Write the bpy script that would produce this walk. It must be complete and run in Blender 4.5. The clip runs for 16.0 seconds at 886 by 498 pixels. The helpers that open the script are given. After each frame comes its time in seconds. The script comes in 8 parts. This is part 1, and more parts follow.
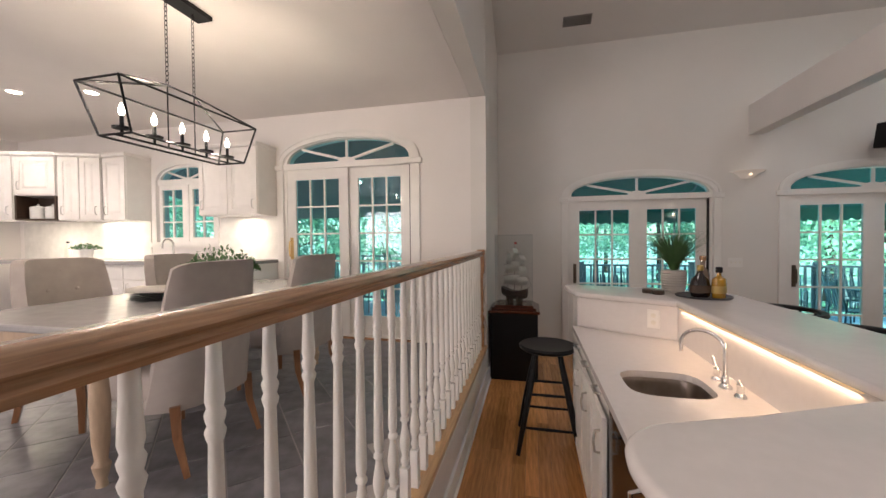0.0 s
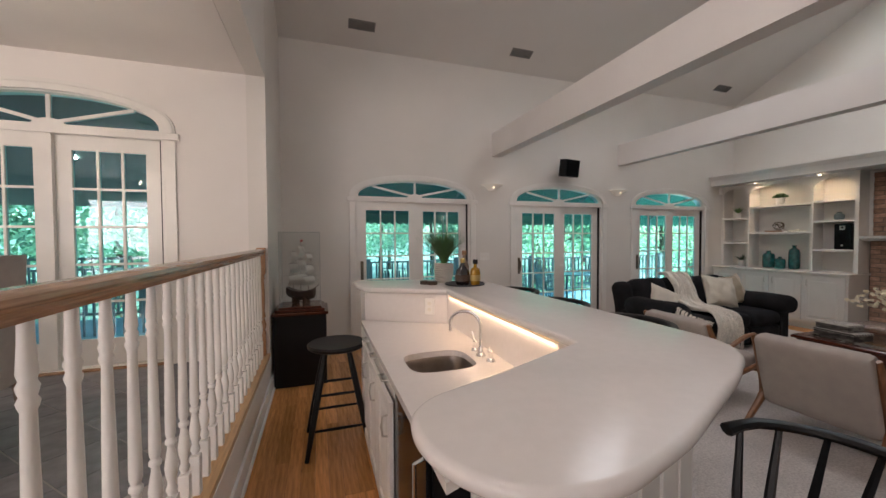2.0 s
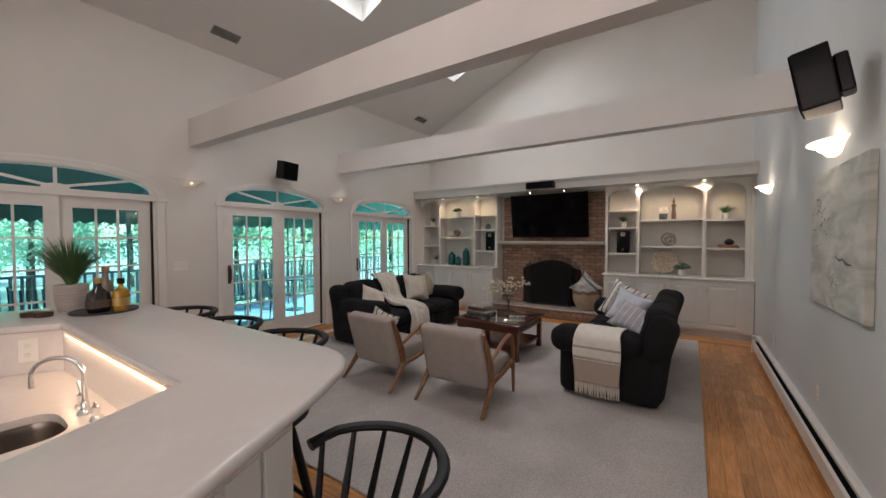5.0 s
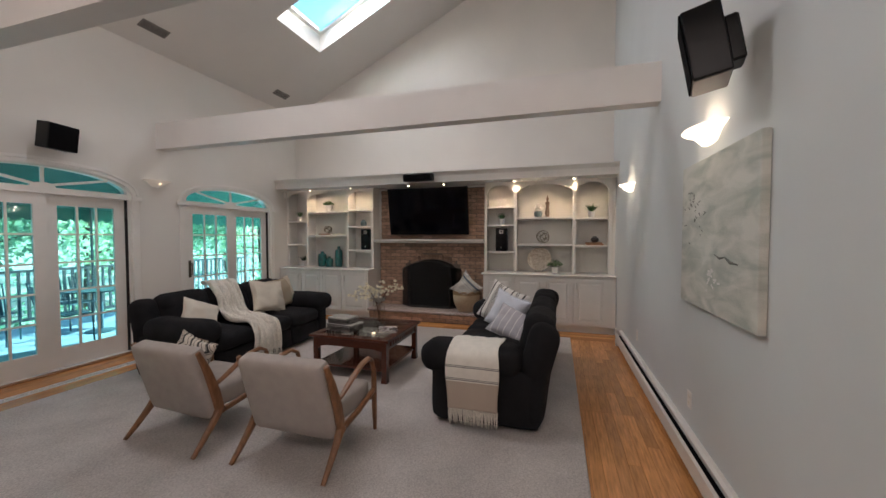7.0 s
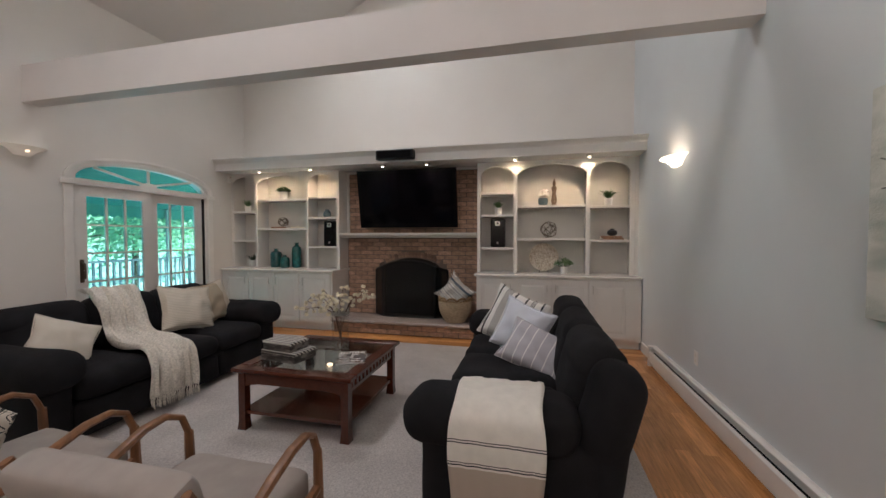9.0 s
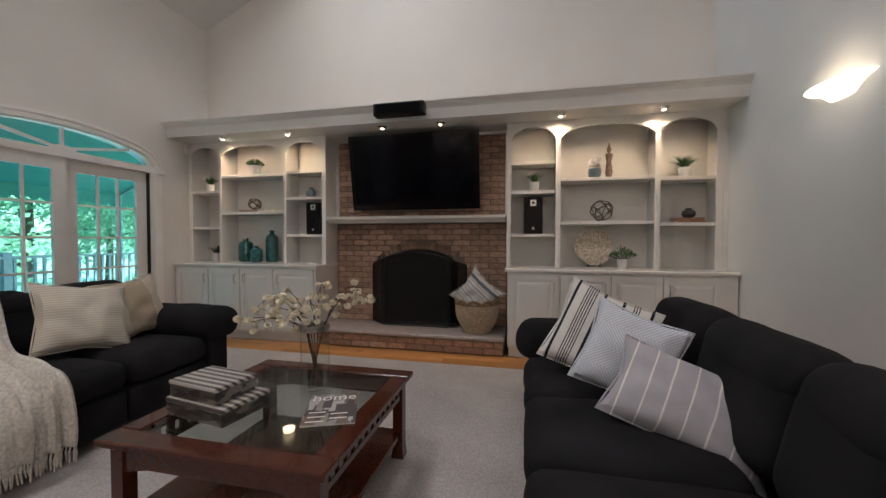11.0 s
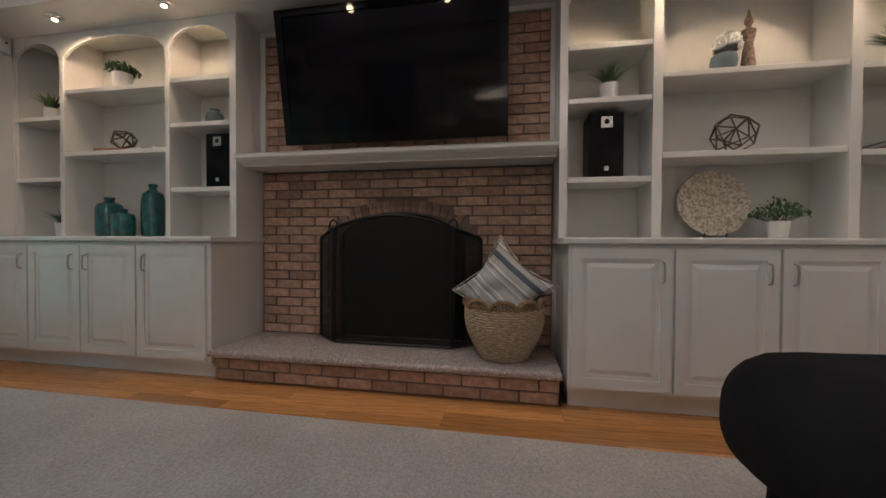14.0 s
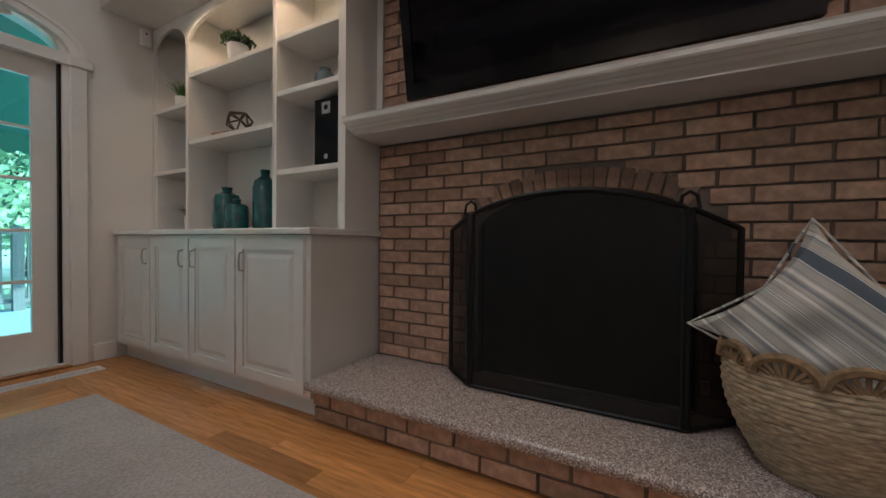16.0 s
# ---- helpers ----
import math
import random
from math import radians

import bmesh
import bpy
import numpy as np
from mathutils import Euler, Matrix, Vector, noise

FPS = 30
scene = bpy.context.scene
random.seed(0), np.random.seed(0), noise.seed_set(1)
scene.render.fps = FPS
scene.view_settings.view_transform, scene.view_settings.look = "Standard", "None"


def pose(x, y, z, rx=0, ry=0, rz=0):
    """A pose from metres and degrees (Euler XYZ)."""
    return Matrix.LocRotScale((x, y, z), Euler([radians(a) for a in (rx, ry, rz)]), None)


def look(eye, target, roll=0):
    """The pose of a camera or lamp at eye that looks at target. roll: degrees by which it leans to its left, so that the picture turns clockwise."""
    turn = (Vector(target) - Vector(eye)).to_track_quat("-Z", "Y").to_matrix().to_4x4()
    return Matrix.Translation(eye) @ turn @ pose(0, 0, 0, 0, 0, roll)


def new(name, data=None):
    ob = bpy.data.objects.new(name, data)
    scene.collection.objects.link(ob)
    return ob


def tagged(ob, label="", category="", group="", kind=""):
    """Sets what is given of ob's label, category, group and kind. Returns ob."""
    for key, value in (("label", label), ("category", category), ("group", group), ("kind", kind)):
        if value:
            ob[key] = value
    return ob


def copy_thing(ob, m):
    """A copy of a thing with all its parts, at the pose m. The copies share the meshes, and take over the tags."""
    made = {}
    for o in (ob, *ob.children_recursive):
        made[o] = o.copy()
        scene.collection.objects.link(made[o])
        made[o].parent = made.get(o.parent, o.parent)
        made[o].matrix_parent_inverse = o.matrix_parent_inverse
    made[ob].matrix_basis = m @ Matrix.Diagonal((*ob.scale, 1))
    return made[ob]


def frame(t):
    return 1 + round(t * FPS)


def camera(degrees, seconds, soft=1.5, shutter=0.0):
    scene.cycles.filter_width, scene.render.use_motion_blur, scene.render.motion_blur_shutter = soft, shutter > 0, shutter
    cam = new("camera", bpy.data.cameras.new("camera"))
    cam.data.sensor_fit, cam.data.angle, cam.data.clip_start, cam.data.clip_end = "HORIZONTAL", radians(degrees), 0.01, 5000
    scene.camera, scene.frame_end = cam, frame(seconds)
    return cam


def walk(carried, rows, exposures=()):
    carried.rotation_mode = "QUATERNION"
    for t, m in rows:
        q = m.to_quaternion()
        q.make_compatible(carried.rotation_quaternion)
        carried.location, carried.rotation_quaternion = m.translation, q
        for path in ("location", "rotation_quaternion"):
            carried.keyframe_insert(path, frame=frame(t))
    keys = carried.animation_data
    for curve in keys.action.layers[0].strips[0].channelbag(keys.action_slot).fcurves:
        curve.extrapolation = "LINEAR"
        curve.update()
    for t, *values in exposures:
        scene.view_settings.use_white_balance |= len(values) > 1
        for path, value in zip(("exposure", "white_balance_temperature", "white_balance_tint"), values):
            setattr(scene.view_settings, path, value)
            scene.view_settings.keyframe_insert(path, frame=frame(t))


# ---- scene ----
cam = camera(100.2, 16.0)
PATH = [
    (0, (0.308, 0.523, 1.482), (-0.157, 2.468, 1.44), -0.5),
    (0.5, (0.287, 0.581, 1.462), (0.072, 2.569, 1.416), -0.6),
    (1, (0.272, 0.603, 1.442), (0.361, 2.6, 1.389), -0.4),
    (1.5, (0.284, 0.589, 1.442), (0.654, 2.553, 1.391), -0.3),
    (2, (0.305, 0.546, 1.465), (0.941, 2.441, 1.411), -0.3),
    (2.5, (0.335, 0.525, 1.485), (1.202, 2.327, 1.431), -0.2),
    (3, (0.372, 0.506, 1.494), (1.443, 2.194, 1.443), -0.2),
    (3.5, (0.406, 0.459, 1.52), (1.665, 2.012, 1.464), -0.1),
    (4, (0.468, 0.429, 1.521), (1.882, 1.842, 1.467), -0.3),
    (4.5, (0.549, 0.382, 1.539), (2.099, 1.645, 1.485), -0.1),
    (5, (0.682, 0.343, 1.537), (2.342, 1.457, 1.48), -0.1),
    (7.5, (1.787, 0.542, 1.501), (3.718, 1.06, 1.442), 0.0),
    (8, (2.074, 0.69, 1.455), (4.013, 1.177, 1.404), 0.0),
    (8.5, (2.388, 0.806, 1.431), (4.331, 1.277, 1.376), 0.0),
    (9, (2.687, 0.912, 1.403), (4.632, 1.372, 1.343), -0.0),
    (11.5, (4.171, 1.563, 1.146), (6.127, 1.98, 1.109), 0.1),
    (12, (4.501, 1.656, 1.092), (6.461, 2.052, 1.063), 0.1),
    (12.5, (4.825, 1.742, 1.054), (6.785, 2.136, 1.012), 0.1),
    (13, (5.078, 1.814, 0.968), (7.042, 2.19, 0.948), 0.2),
    (13.5, (5.362, 1.876, 0.918), (7.33, 2.235, 0.891), 0.2),
    (14, (5.637, 1.931, 0.885), (7.604, 2.287, 0.850), 0.3),
    (14.5, (5.894, 2.013, 0.842), (7.855, 2.406, 0.811), 0.4),
    (15, (6.124, 2.111, 0.827), (8.058, 2.619, 0.793), 0.5),
    (15.5, (6.322, 2.248, 0.824), (8.187, 2.968, 0.798), 0.5),
    (16, (6.456, 2.426, 0.850), (8.214, 3.379, 0.816), 0.6),
]
EXPOSURES = [(0.0, 2.07), (4.5, 2.05), (7.5, 2.16), (9.5, 2.16), (12.0, 2.04), (14.5, 1.93), (16.0, 1.88)]
walk(cam, [(t, look(eye, target, roll)) for t, eye, target, roll in PATH], EXPOSURES)

# ---- world and large lights ----
SUN_EL, SUN_ROT = radians(23), radians(112)
world = bpy.data.worlds.new("sky")
scene.world = world
world.use_nodes = True
wn, wl = world.node_tree.nodes, world.node_tree.links
sky = wn.new("ShaderNodeTexSky")
sky.sky_type, sky.sun_disc, sky.sun_elevation, sky.sun_rotation = "NISHITA", False, SUN_EL, SUN_ROT
wl.new(sky.outputs[0], wn["Background"].inputs[0])
wn["Background"].inputs[1].default_value = 0.15


def lamp(name, kind, m, power, colour, size=0.1, size_y=None, spot=None, angle=None):
    d = bpy.data.lights.new(name, kind)
    d.energy, d.color = power, colour
    if kind == "AREA":
        d.shape, d.size, d.size_y = "RECTANGLE", size, size_y or size
    elif kind == "SUN":
        d.angle = angle
    else:
        d.shadow_soft_size = size
    if spot:
        d.spot_size, d.spot_blend = radians(spot), 0.6
    ob = new(name, d)
    ob.matrix_world = m
    return ob


sun_dir = Vector((math.sin(SUN_ROT) * math.cos(SUN_EL), math.cos(SUN_ROT) * math.cos(SUN_EL), math.sin(SUN_EL)))
lamp("sun", "SUN", look(sun_dir * 50, (0, 0, 0)), 5.0, (1.0, 0.95, 0.86), angle=radians(0.6))
# added fill panel before wall_over_rail, which has no window
lamp("clerestory_daylight", "AREA", look((-0.12, 1.6, 4.1), (5.0, 2.8, 3.5)), 18.5, (1.0, 0.85, 0.81), 2.6, 1.2)
# unseen fill panel at the kitchen's windowless back wall, added to brighten the room
lamp("kitchen_daylight", "AREA", look((-3.2, -2.85, 1.7), (-2.6, 3.0, 2.6)), 44, (1.0, 0.90, 0.90), 3.4, 1.5)
for sx in (4.11, 6.62):
    lamp("skylight_daylight", "AREA", look((sx, 3.68, 5.36), (sx, 2.4, 3.2)), 10, (1.0, 0.91, 0.89), 0.9, 1.1)


# ---- materials ----
def mat(name, colour, rough=0.5, metal=0.0, vary=0.08, scale=8.0, bump=0.0, bump_scale=60.0, spec=0.5, coat=0.0, per_piece=0.0, stretch=None, patch=0.0):
    m = bpy.data.materials.new(name)
    m.use_nodes = True
    n, l = m.node_tree.nodes, m.node_tree.links
    b = n["Principled BSDF"]
    b.inputs["Roughness"].default_value, b.inputs["Metallic"].default_value = rough, metal
    b.inputs["Specular IOR Level"].default_value = spec
    b.inputs["Coat Weight"].default_value = coat
    tc = n.new("ShaderNodeTexCoord")
    src = tc.outputs["Object"]
    if stretch:
        mp = n.new("ShaderNodeMapping")
        mp.inputs["Scale"].default_value = stretch
        l.new(src, mp.inputs[0])
        src = mp.outputs[0]
    big = n.new("ShaderNodeTexNoise")
    big.inputs["Scale"].default_value, big.inputs["Detail"].default_value = scale, 6.0
    l.new(src, big.inputs["Vector"])
    ramp = n.new("ShaderNodeMapRange")
    ramp.inputs[1].default_value, ramp.inputs[2].default_value = 0.3, 0.7
    ramp.inputs[3].default_value, ramp.inputs[4].default_value = 1 - vary, 1 + vary
    l.new(big.outputs[0], ramp.inputs[0])
    value = ramp.outputs[0]
    if patch:
        wide, spread, both = n.new("ShaderNodeTexNoise"), n.new("ShaderNodeMapRange"), n.new("ShaderNodeMath")
        wide.inputs["Scale"].default_value, wide.inputs["Detail"].default_value = 2.6, 5.0
        spread.inputs[1].default_value, spread.inputs[2].default_value = 0.32, 0.68
        spread.inputs[3].default_value, spread.inputs[4].default_value = 1 - patch, 1 + patch
        both.operation = "MULTIPLY"
        l.new(tc.outputs["Object"], wide.inputs["Vector"]), l.new(wide.outputs[0], spread.inputs[0])
        l.new(value, both.inputs[0]), l.new(spread.outputs[0], both.inputs[1])
        value = both.outputs[0]
    if per_piece:
        oi = n.new("ShaderNodeObjectInfo")
        r2 = n.new("ShaderNodeMapRange")
        r2.inputs[3].default_value, r2.inputs[4].default_value = 1 - per_piece, 1 + per_piece
        l.new(oi.outputs["Random"], r2.inputs[0])
        mul = n.new("ShaderNodeMath")
        mul.operation = "MULTIPLY"
        l.new(value, mul.inputs[0]), l.new(r2.outputs[0], mul.inputs[1])
        value = mul.outputs[0]
    vm = n.new("ShaderNodeVectorMath")
    vm.operation = "SCALE"
    vm.inputs[0].default_value = colour[:3]
    l.new(value, vm.inputs["Scale"])
    l.new(vm.outputs[0], b.inputs["Base Color"])
    if bump:
        fine = n.new("ShaderNodeTexNoise")
        fine.inputs["Scale"].default_value, fine.inputs["Detail"].default_value = bump_scale, 3.0
        l.new(src, fine.inputs["Vector"])
        bp = n.new("ShaderNodeBump")
        bp.inputs["Strength"].default_value, bp.inputs["Distance"].default_value = bump, 0.004
        l.new(fine.outputs[0], bp.inputs["Height"])
        l.new(bp.outputs[0], b.inputs["Normal"])
    return m


def glow(name, colour, strength):
    m = bpy.data.materials.new(name)
    m.use_nodes = True
    b = m.node_tree.nodes["Principled BSDF"]
    b.inputs["Base Color"].default_value = (*colour, 1)
    b.inputs["Emission Color"].default_value = (*colour, 1)
    b.inputs["Emission Strength"].default_value = strength
    return m


def glassy(name, colour=(1, 1, 1), rough=0.0, solid=False, gloss=0.7):
    m = bpy.data.materials.new(name)
    m.use_nodes = True
    n, l = m.node_tree.nodes, m.node_tree.links
    b = n["Principled BSDF"]
    if solid:
        b.inputs["Base Color"].default_value = (*colour, 1)
        b.inputs["Transmission Weight"].default_value = 1.0
        b.inputs["Roughness"].default_value = rough
        return m
    tr, gl, mx, fr = (n.new("ShaderNodeBsdfTransparent"), n.new("ShaderNodeBsdfGlossy"), n.new("ShaderNodeMixShader"), n.new("ShaderNodeLayerWeight"))
    tr.inputs[0].default_value = (*colour, 1)
    gl.inputs["Roughness"].default_value = rough
    fr.inputs[0].default_value = 0.5
    pw, sc = n.new("ShaderNodeMath"), n.new("ShaderNodeMath")
    pw.operation, pw.inputs[1].default_value = "POWER", 4.0
    sc.operation, sc.inputs[1].default_value, sc.inputs[2].default_value = "MULTIPLY_ADD", gloss, 0.045 * gloss / 0.7
    l.new(fr.outputs["Facing"], pw.inputs[0]), l.new(pw.outputs[0], sc.inputs[0])
    l.new(sc.outputs[0], mx.inputs[0]), l.new(tr.outputs[0], mx.inputs[1]), l.new(gl.outputs[0], mx.inputs[2])
    l.new(mx.outputs[0], n["Material Output"].inputs[0])
    return m


M = {}
M["wall"] = mat("wall_paint", (0.72, 0.69, 0.65), 0.6, vary=0.03, scale=1.5, bump=0.15, bump_scale=180)
# right wall's paint, with the cool daylight from the doors put into its colour
M["cool_wall"] = mat("daylit_wall_paint", (0.64, 0.665, 0.67), 0.6, vary=0.03, scale=1.5, bump=0.15, bump_scale=180)
M["kwall"] = mat("kitchen_paint", (0.80, 0.76, 0.73), 0.6, vary=0.03, scale=1.5, bump=0.15, bump_scale=180)
M["ceil"] = mat("ceiling_paint", (0.68, 0.66, 0.63), 0.7, vary=0.03, scale=1.2, bump=0.1, bump_scale=150)
M["trim"] = mat("trim_paint", (0.79, 0.765, 0.73), 0.35, vary=0.03, scale=6)
M["cab"] = mat("cabinet_paint", (0.72, 0.70, 0.67), 0.2, vary=0.03, scale=5)
M["carpet"] = mat("carpet", (0.51, 0.475, 0.455), 0.95, vary=0.2, scale=90, bump=1.0, bump_scale=220, spec=0.1, patch=0.1)
M["rail_oak"] = mat("rail_oak", (0.38, 0.21, 0.115), 0.2, vary=0.3, scale=16, stretch=(8, 0.35, 8), coat=0.3)
M["quartz"] = mat("quartz", (0.70, 0.66, 0.64), 0.25, vary=0.02, scale=30)
M["black"] = mat("black_paint", (0.005, 0.005, 0.006), 0.42, vary=0.1, spec=0.28)
M["tile"] = mat("floor_tile", (0.17, 0.165, 0.18), 0.3, vary=0.35, scale=9, bump=0.5, bump_scale=14, per_piece=0.14, patch=0.1)
M["grout"] = mat("grout", (0.12, 0.11, 0.10), 0.9)
M["brick"] = mat("brick", (0.43, 0.275, 0.20), 0.85, vary=0.22, scale=30, bump=0.8, bump_scale=90, per_piece=0.27)
M["mortar"] = mat("mortar", (0.17, 0.135, 0.115), 0.95, bump=0.5, bump_scale=200)
M["sofa"] = mat("charcoal_fabric", (0.016, 0.016, 0.018), 0.85, vary=0.25, scale=5, bump=0.5, bump_scale=420, spec=0.15, patch=0.15)
M["linen"] = mat("linen", (0.41, 0.365, 0.335), 0.9, vary=0.06, scale=12, bump=0.5, bump_scale=500, spec=0.2)
M["mahogany"] = mat("mahogany", (0.075, 0.019, 0.010), 0.17, vary=0.18, scale=6, stretch=(1, 8, 8), coat=0.3)
M["walnut"] = mat("walnut", (0.22, 0.10, 0.045), 0.35, vary=0.25, scale=8, stretch=(6, 6, 1))
M["glass"] = glassy("window_glass", (0.68, 0.94, 1.0))
M["chrome"] = mat("chrome", (0.8, 0.8, 0.8), 0.12, metal=1.0, vary=0.02)
M["green_canvas"] = mat("green_canvas", (0.02, 0.15, 0.12), 0.8)
M["tile_grout"] = mat("tile_grout", (0.36, 0.34, 0.33), 0.9)
M["deck"] = mat("deck_boards", (0.30, 0.45, 0.52), 0.7, per_piece=0.1)
def leafy_mat(name, colour, vary=0.4, scale=3):
    """Leaves that let part of the light through."""
    m = mat(name, colour, 0.55, vary=vary, scale=scale, per_piece=0.1)
    n, l = m.node_tree.nodes, m.node_tree.links
    b = n["Principled BSDF"]
    tl, mx = n.new("ShaderNodeBsdfTranslucent"), n.new("ShaderNodeMixShader")
    tl.inputs[0].default_value = (colour[0] * 1.7, colour[1] * 1.5, colour[2] * 1.2, 1)
    mx.inputs[0].default_value = 0.45
    l.new(b.outputs[0], mx.inputs[1]), l.new(tl.outputs[0], mx.inputs[2]), l.new(mx.outputs[0], n["Material Output"].inputs[0])
    return m


M["leaf"] = leafy_mat("leaf", (0.14, 0.31, 0.23))
M["bark"] = mat("bark", (0.09, 0.06, 0.045), 0.9, vary=0.3, bump=0.6, bump_scale=20)
M["grass"] = mat("grass", (0.42, 0.50, 0.38), 0.9, vary=0.35, scale=1.5)


# ---- modelling helpers ----
def part(name, bm, material, parent=None, label="", smooth=False, m=None, kind=""):
    me = bpy.data.meshes.new(name)
    bmesh.ops.recalc_face_normals(bm, faces=bm.faces)
    bm.to_mesh(me)
    bm.free()
    me.materials.append(material)
    if smooth:
        me.shade_smooth()
        me.set_sharp_from_angle(angle=radians(38))
    ob = new(name, me)
    if parent:
        ob.parent = parent
    if m:
        ob.matrix_basis = m
    return tagged(ob, label, kind=kind)


def thing(name, m, label, category, group="", kind=""):
    ob = new(name)
    ob.empty_display_size = 0.1
    ob.matrix_basis = m
    return tagged(ob, label, category, group, kind)


def B():
    return bmesh.new()


def box(bm, x0, x1, y0, y1, z0, z1, m=None, bevel=0.0, seg=1):
    vs = [bm.verts.new((x, y, z)) for x in (x0, x1) for y in (y0, y1) for z in (z0, z1)]
    if m:
        for v in vs:
            v.co = m @ v.co
    fs = [bm.faces.new([vs[i] for i in f]) for f in ((0, 1, 3, 2), (4, 6, 7, 5), (0, 4, 5, 1), (2, 3, 7, 6), (0, 2, 6, 4), (1, 5, 7, 3))]
    if bevel:
        es = list({e for f in fs for e in f.edges})
        bmesh.ops.bevel(bm, geom=es, offset=bevel, segments=seg, profile=0.5, affect="EDGES")
    return bm


def rod(bm, a, b, r0, r1=None, seg=10, caps=True):
    a, b = Vector(a), Vector(b)
    r1 = r0 if r1 is None else r1
    q = (b - a).to_track_quat("Z", "Y")
    rings = []
    for p, r in ((a, r0), (b, r1)):
        rings.append([bm.verts.new(p + q @ Vector((r * math.cos(2 * math.pi * i / seg), r * math.sin(2 * math.pi * i / seg), 0))) for i in range(seg)])
    for i in range(seg):
        bm.faces.new((rings[0][i], rings[0][(i + 1) % seg], rings[1][(i + 1) % seg], rings[1][i]))
    if caps:
        bm.faces.new(rings[0][::-1]), bm.faces.new(rings[1])
    return bm


def lathe(bm, prof, seg=16, at=(0, 0, 0), caps=True, sx=1.0, sy=1.0):
    rings = []
    for r, z in prof:
        rings.append([bm.verts.new((at[0] + sx * r * math.cos(2 * math.pi * i / seg), at[1] + sy * r * math.sin(2 * math.pi * i / seg), at[2] + z)) for i in range(seg)])
    for a, b in zip(rings, rings[1:]):
        for i in range(seg):
            bm.faces.new((a[i], a[(i + 1) % seg], b[(i + 1) % seg], b[i]))
    if caps:
        bm.faces.new(rings[0][::-1]), bm.faces.new(rings[-1])
    return bm


def tube(bm, pts, r, seg=8, closed=False, radii=None, flat=1.0):
    pts = [Vector(p) for p in pts]
    n = len(pts)
    rings = []
    prev = None
    for i, p in enumerate(pts):
        if closed:
            d = pts[(i + 1) % n] - pts[i - 1]
        else:
            d = pts[min(i + 1, n - 1)] - pts[max(i - 1, 0)]
        d.normalize()
        up = Vector((0, 0, 1)) if abs(d.z) < 0.95 else Vector((1, 0, 0))
        if prev is not None:
            up = prev
        side = d.cross(up)
        if side.length < 1e-4:
            side = d.cross(Vector((0, 1, 0)))
        side.normalize()
        up = side.cross(d).normalized()
        prev = up
        rr = radii[i] if radii else r
        rings.append([bm.verts.new(p + side * rr * math.cos(2 * math.pi * k / seg) + up * rr * flat * math.sin(2 * math.pi * k / seg)) for k in range(seg)])
    pairs = list(zip(rings, rings[1:])) + ([(rings[-1], rings[0])] if closed else [])
    for a, b in pairs:
        for i in range(seg):
            bm.faces.new((a[i], a[(i + 1) % seg], b[(i + 1) % seg], b[i]))
    if not closed:
        bm.faces.new(rings[0][::-1]), bm.faces.new(rings[-1])
    return bm


def prism(bm, pts, z0, z1, axis="z", m=None):
    """A polygon pushed out along an axis: pts are (x, y) for z, (x, z) for y, (y, z) for x."""
    def co(p, h):
        return {"z": (p[0], p[1], h), "y": (p[0], h, p[1]), "x": (h, p[0], p[1])}[axis]
    lo, hi = [bm.verts.new(co(p, z0)) for p in pts], [bm.verts.new(co(p, z1)) for p in pts]
    if m:
        for v in lo + hi:
            v.co = m @ v.co
    bm.faces.new(lo[::-1]), bm.faces.new(hi)
    for i in range(len(pts)):
        j = (i + 1) % len(pts)
        bm.faces.new((lo[i], lo[j], hi[j], hi[i]))
    return bm


M["beam"] = mat("beam_paint", (0.71, 0.68, 0.66), 0.55, vary=0.04, scale=1.5, bump=0.15, bump_scale=90)
# pale tone for sconce light caught on a black speaker's underside
M["underside_grey"] = mat("sconce_lit_grey", (0.30, 0.28, 0.27), 0.5)
M["cab_back"] = mat("bookcase_back", (0.66, 0.64, 0.60), 0.5, vary=0.04, scale=3)
M["cream"] = mat("cream_plastic", (0.74, 0.70, 0.62), 0.4)
M["oak_trim"] = mat("oak_trim", (0.48, 0.30, 0.15), 0.35, vary=0.2, scale=10, stretch=(8, 0.6, 8))
M["gloss_black"] = mat("gloss_black", (0.003, 0.003, 0.004), 0.12, vary=0.05, spec=0.2)
M["screen"] = mat("tv_screen", (0.002, 0.002, 0.004), 0.08, vary=0.0, spec=0.12)
M["mesh_black"] = mat("speaker_cloth", (0.003, 0.003, 0.004), 0.9, bump=0.3, bump_scale=900, spec=0.1)
M["soot"] = mat("soot", (0.010, 0.009, 0.008), 0.95)
M["sink_steel"] = mat("sink_steel", (0.30, 0.27, 0.25), 0.3, metal=1.0, vary=0.15, scale=14)
M["nickel"] = mat("nickel", (0.5, 0.48, 0.45), 0.3, metal=1.0)
M["bronze"] = mat("bronze", (0.16, 0.13, 0.10), 0.4, metal=1.0)
M["brass"] = mat("brass", (0.65, 0.45, 0.2), 0.3, metal=1.0)
M["seagrass"] = mat("seagrass", (0.44, 0.345, 0.24), 0.8, vary=0.4, scale=34, bump=0.6, bump_scale=150, stretch=(1, 1, 4))
M["seagrass_dark"] = mat("seagrass_dark", (0.24, 0.16, 0.09), 0.85, vary=0.4, scale=40)
M["glow_warm"] = glow("strip_glow", (1.0, 0.72, 0.42), 0.08)
M["glow_puck"] = glow("puck_glow", (1.0, 0.82, 0.6), 4.0)
M["glow_bulb"] = glow("bulb_glow", (1.0, 0.86, 0.68), 10.0)
M["white_pot"] = mat("white_ceramic", (0.72, 0.71, 0.69), 0.3, vary=0.04)
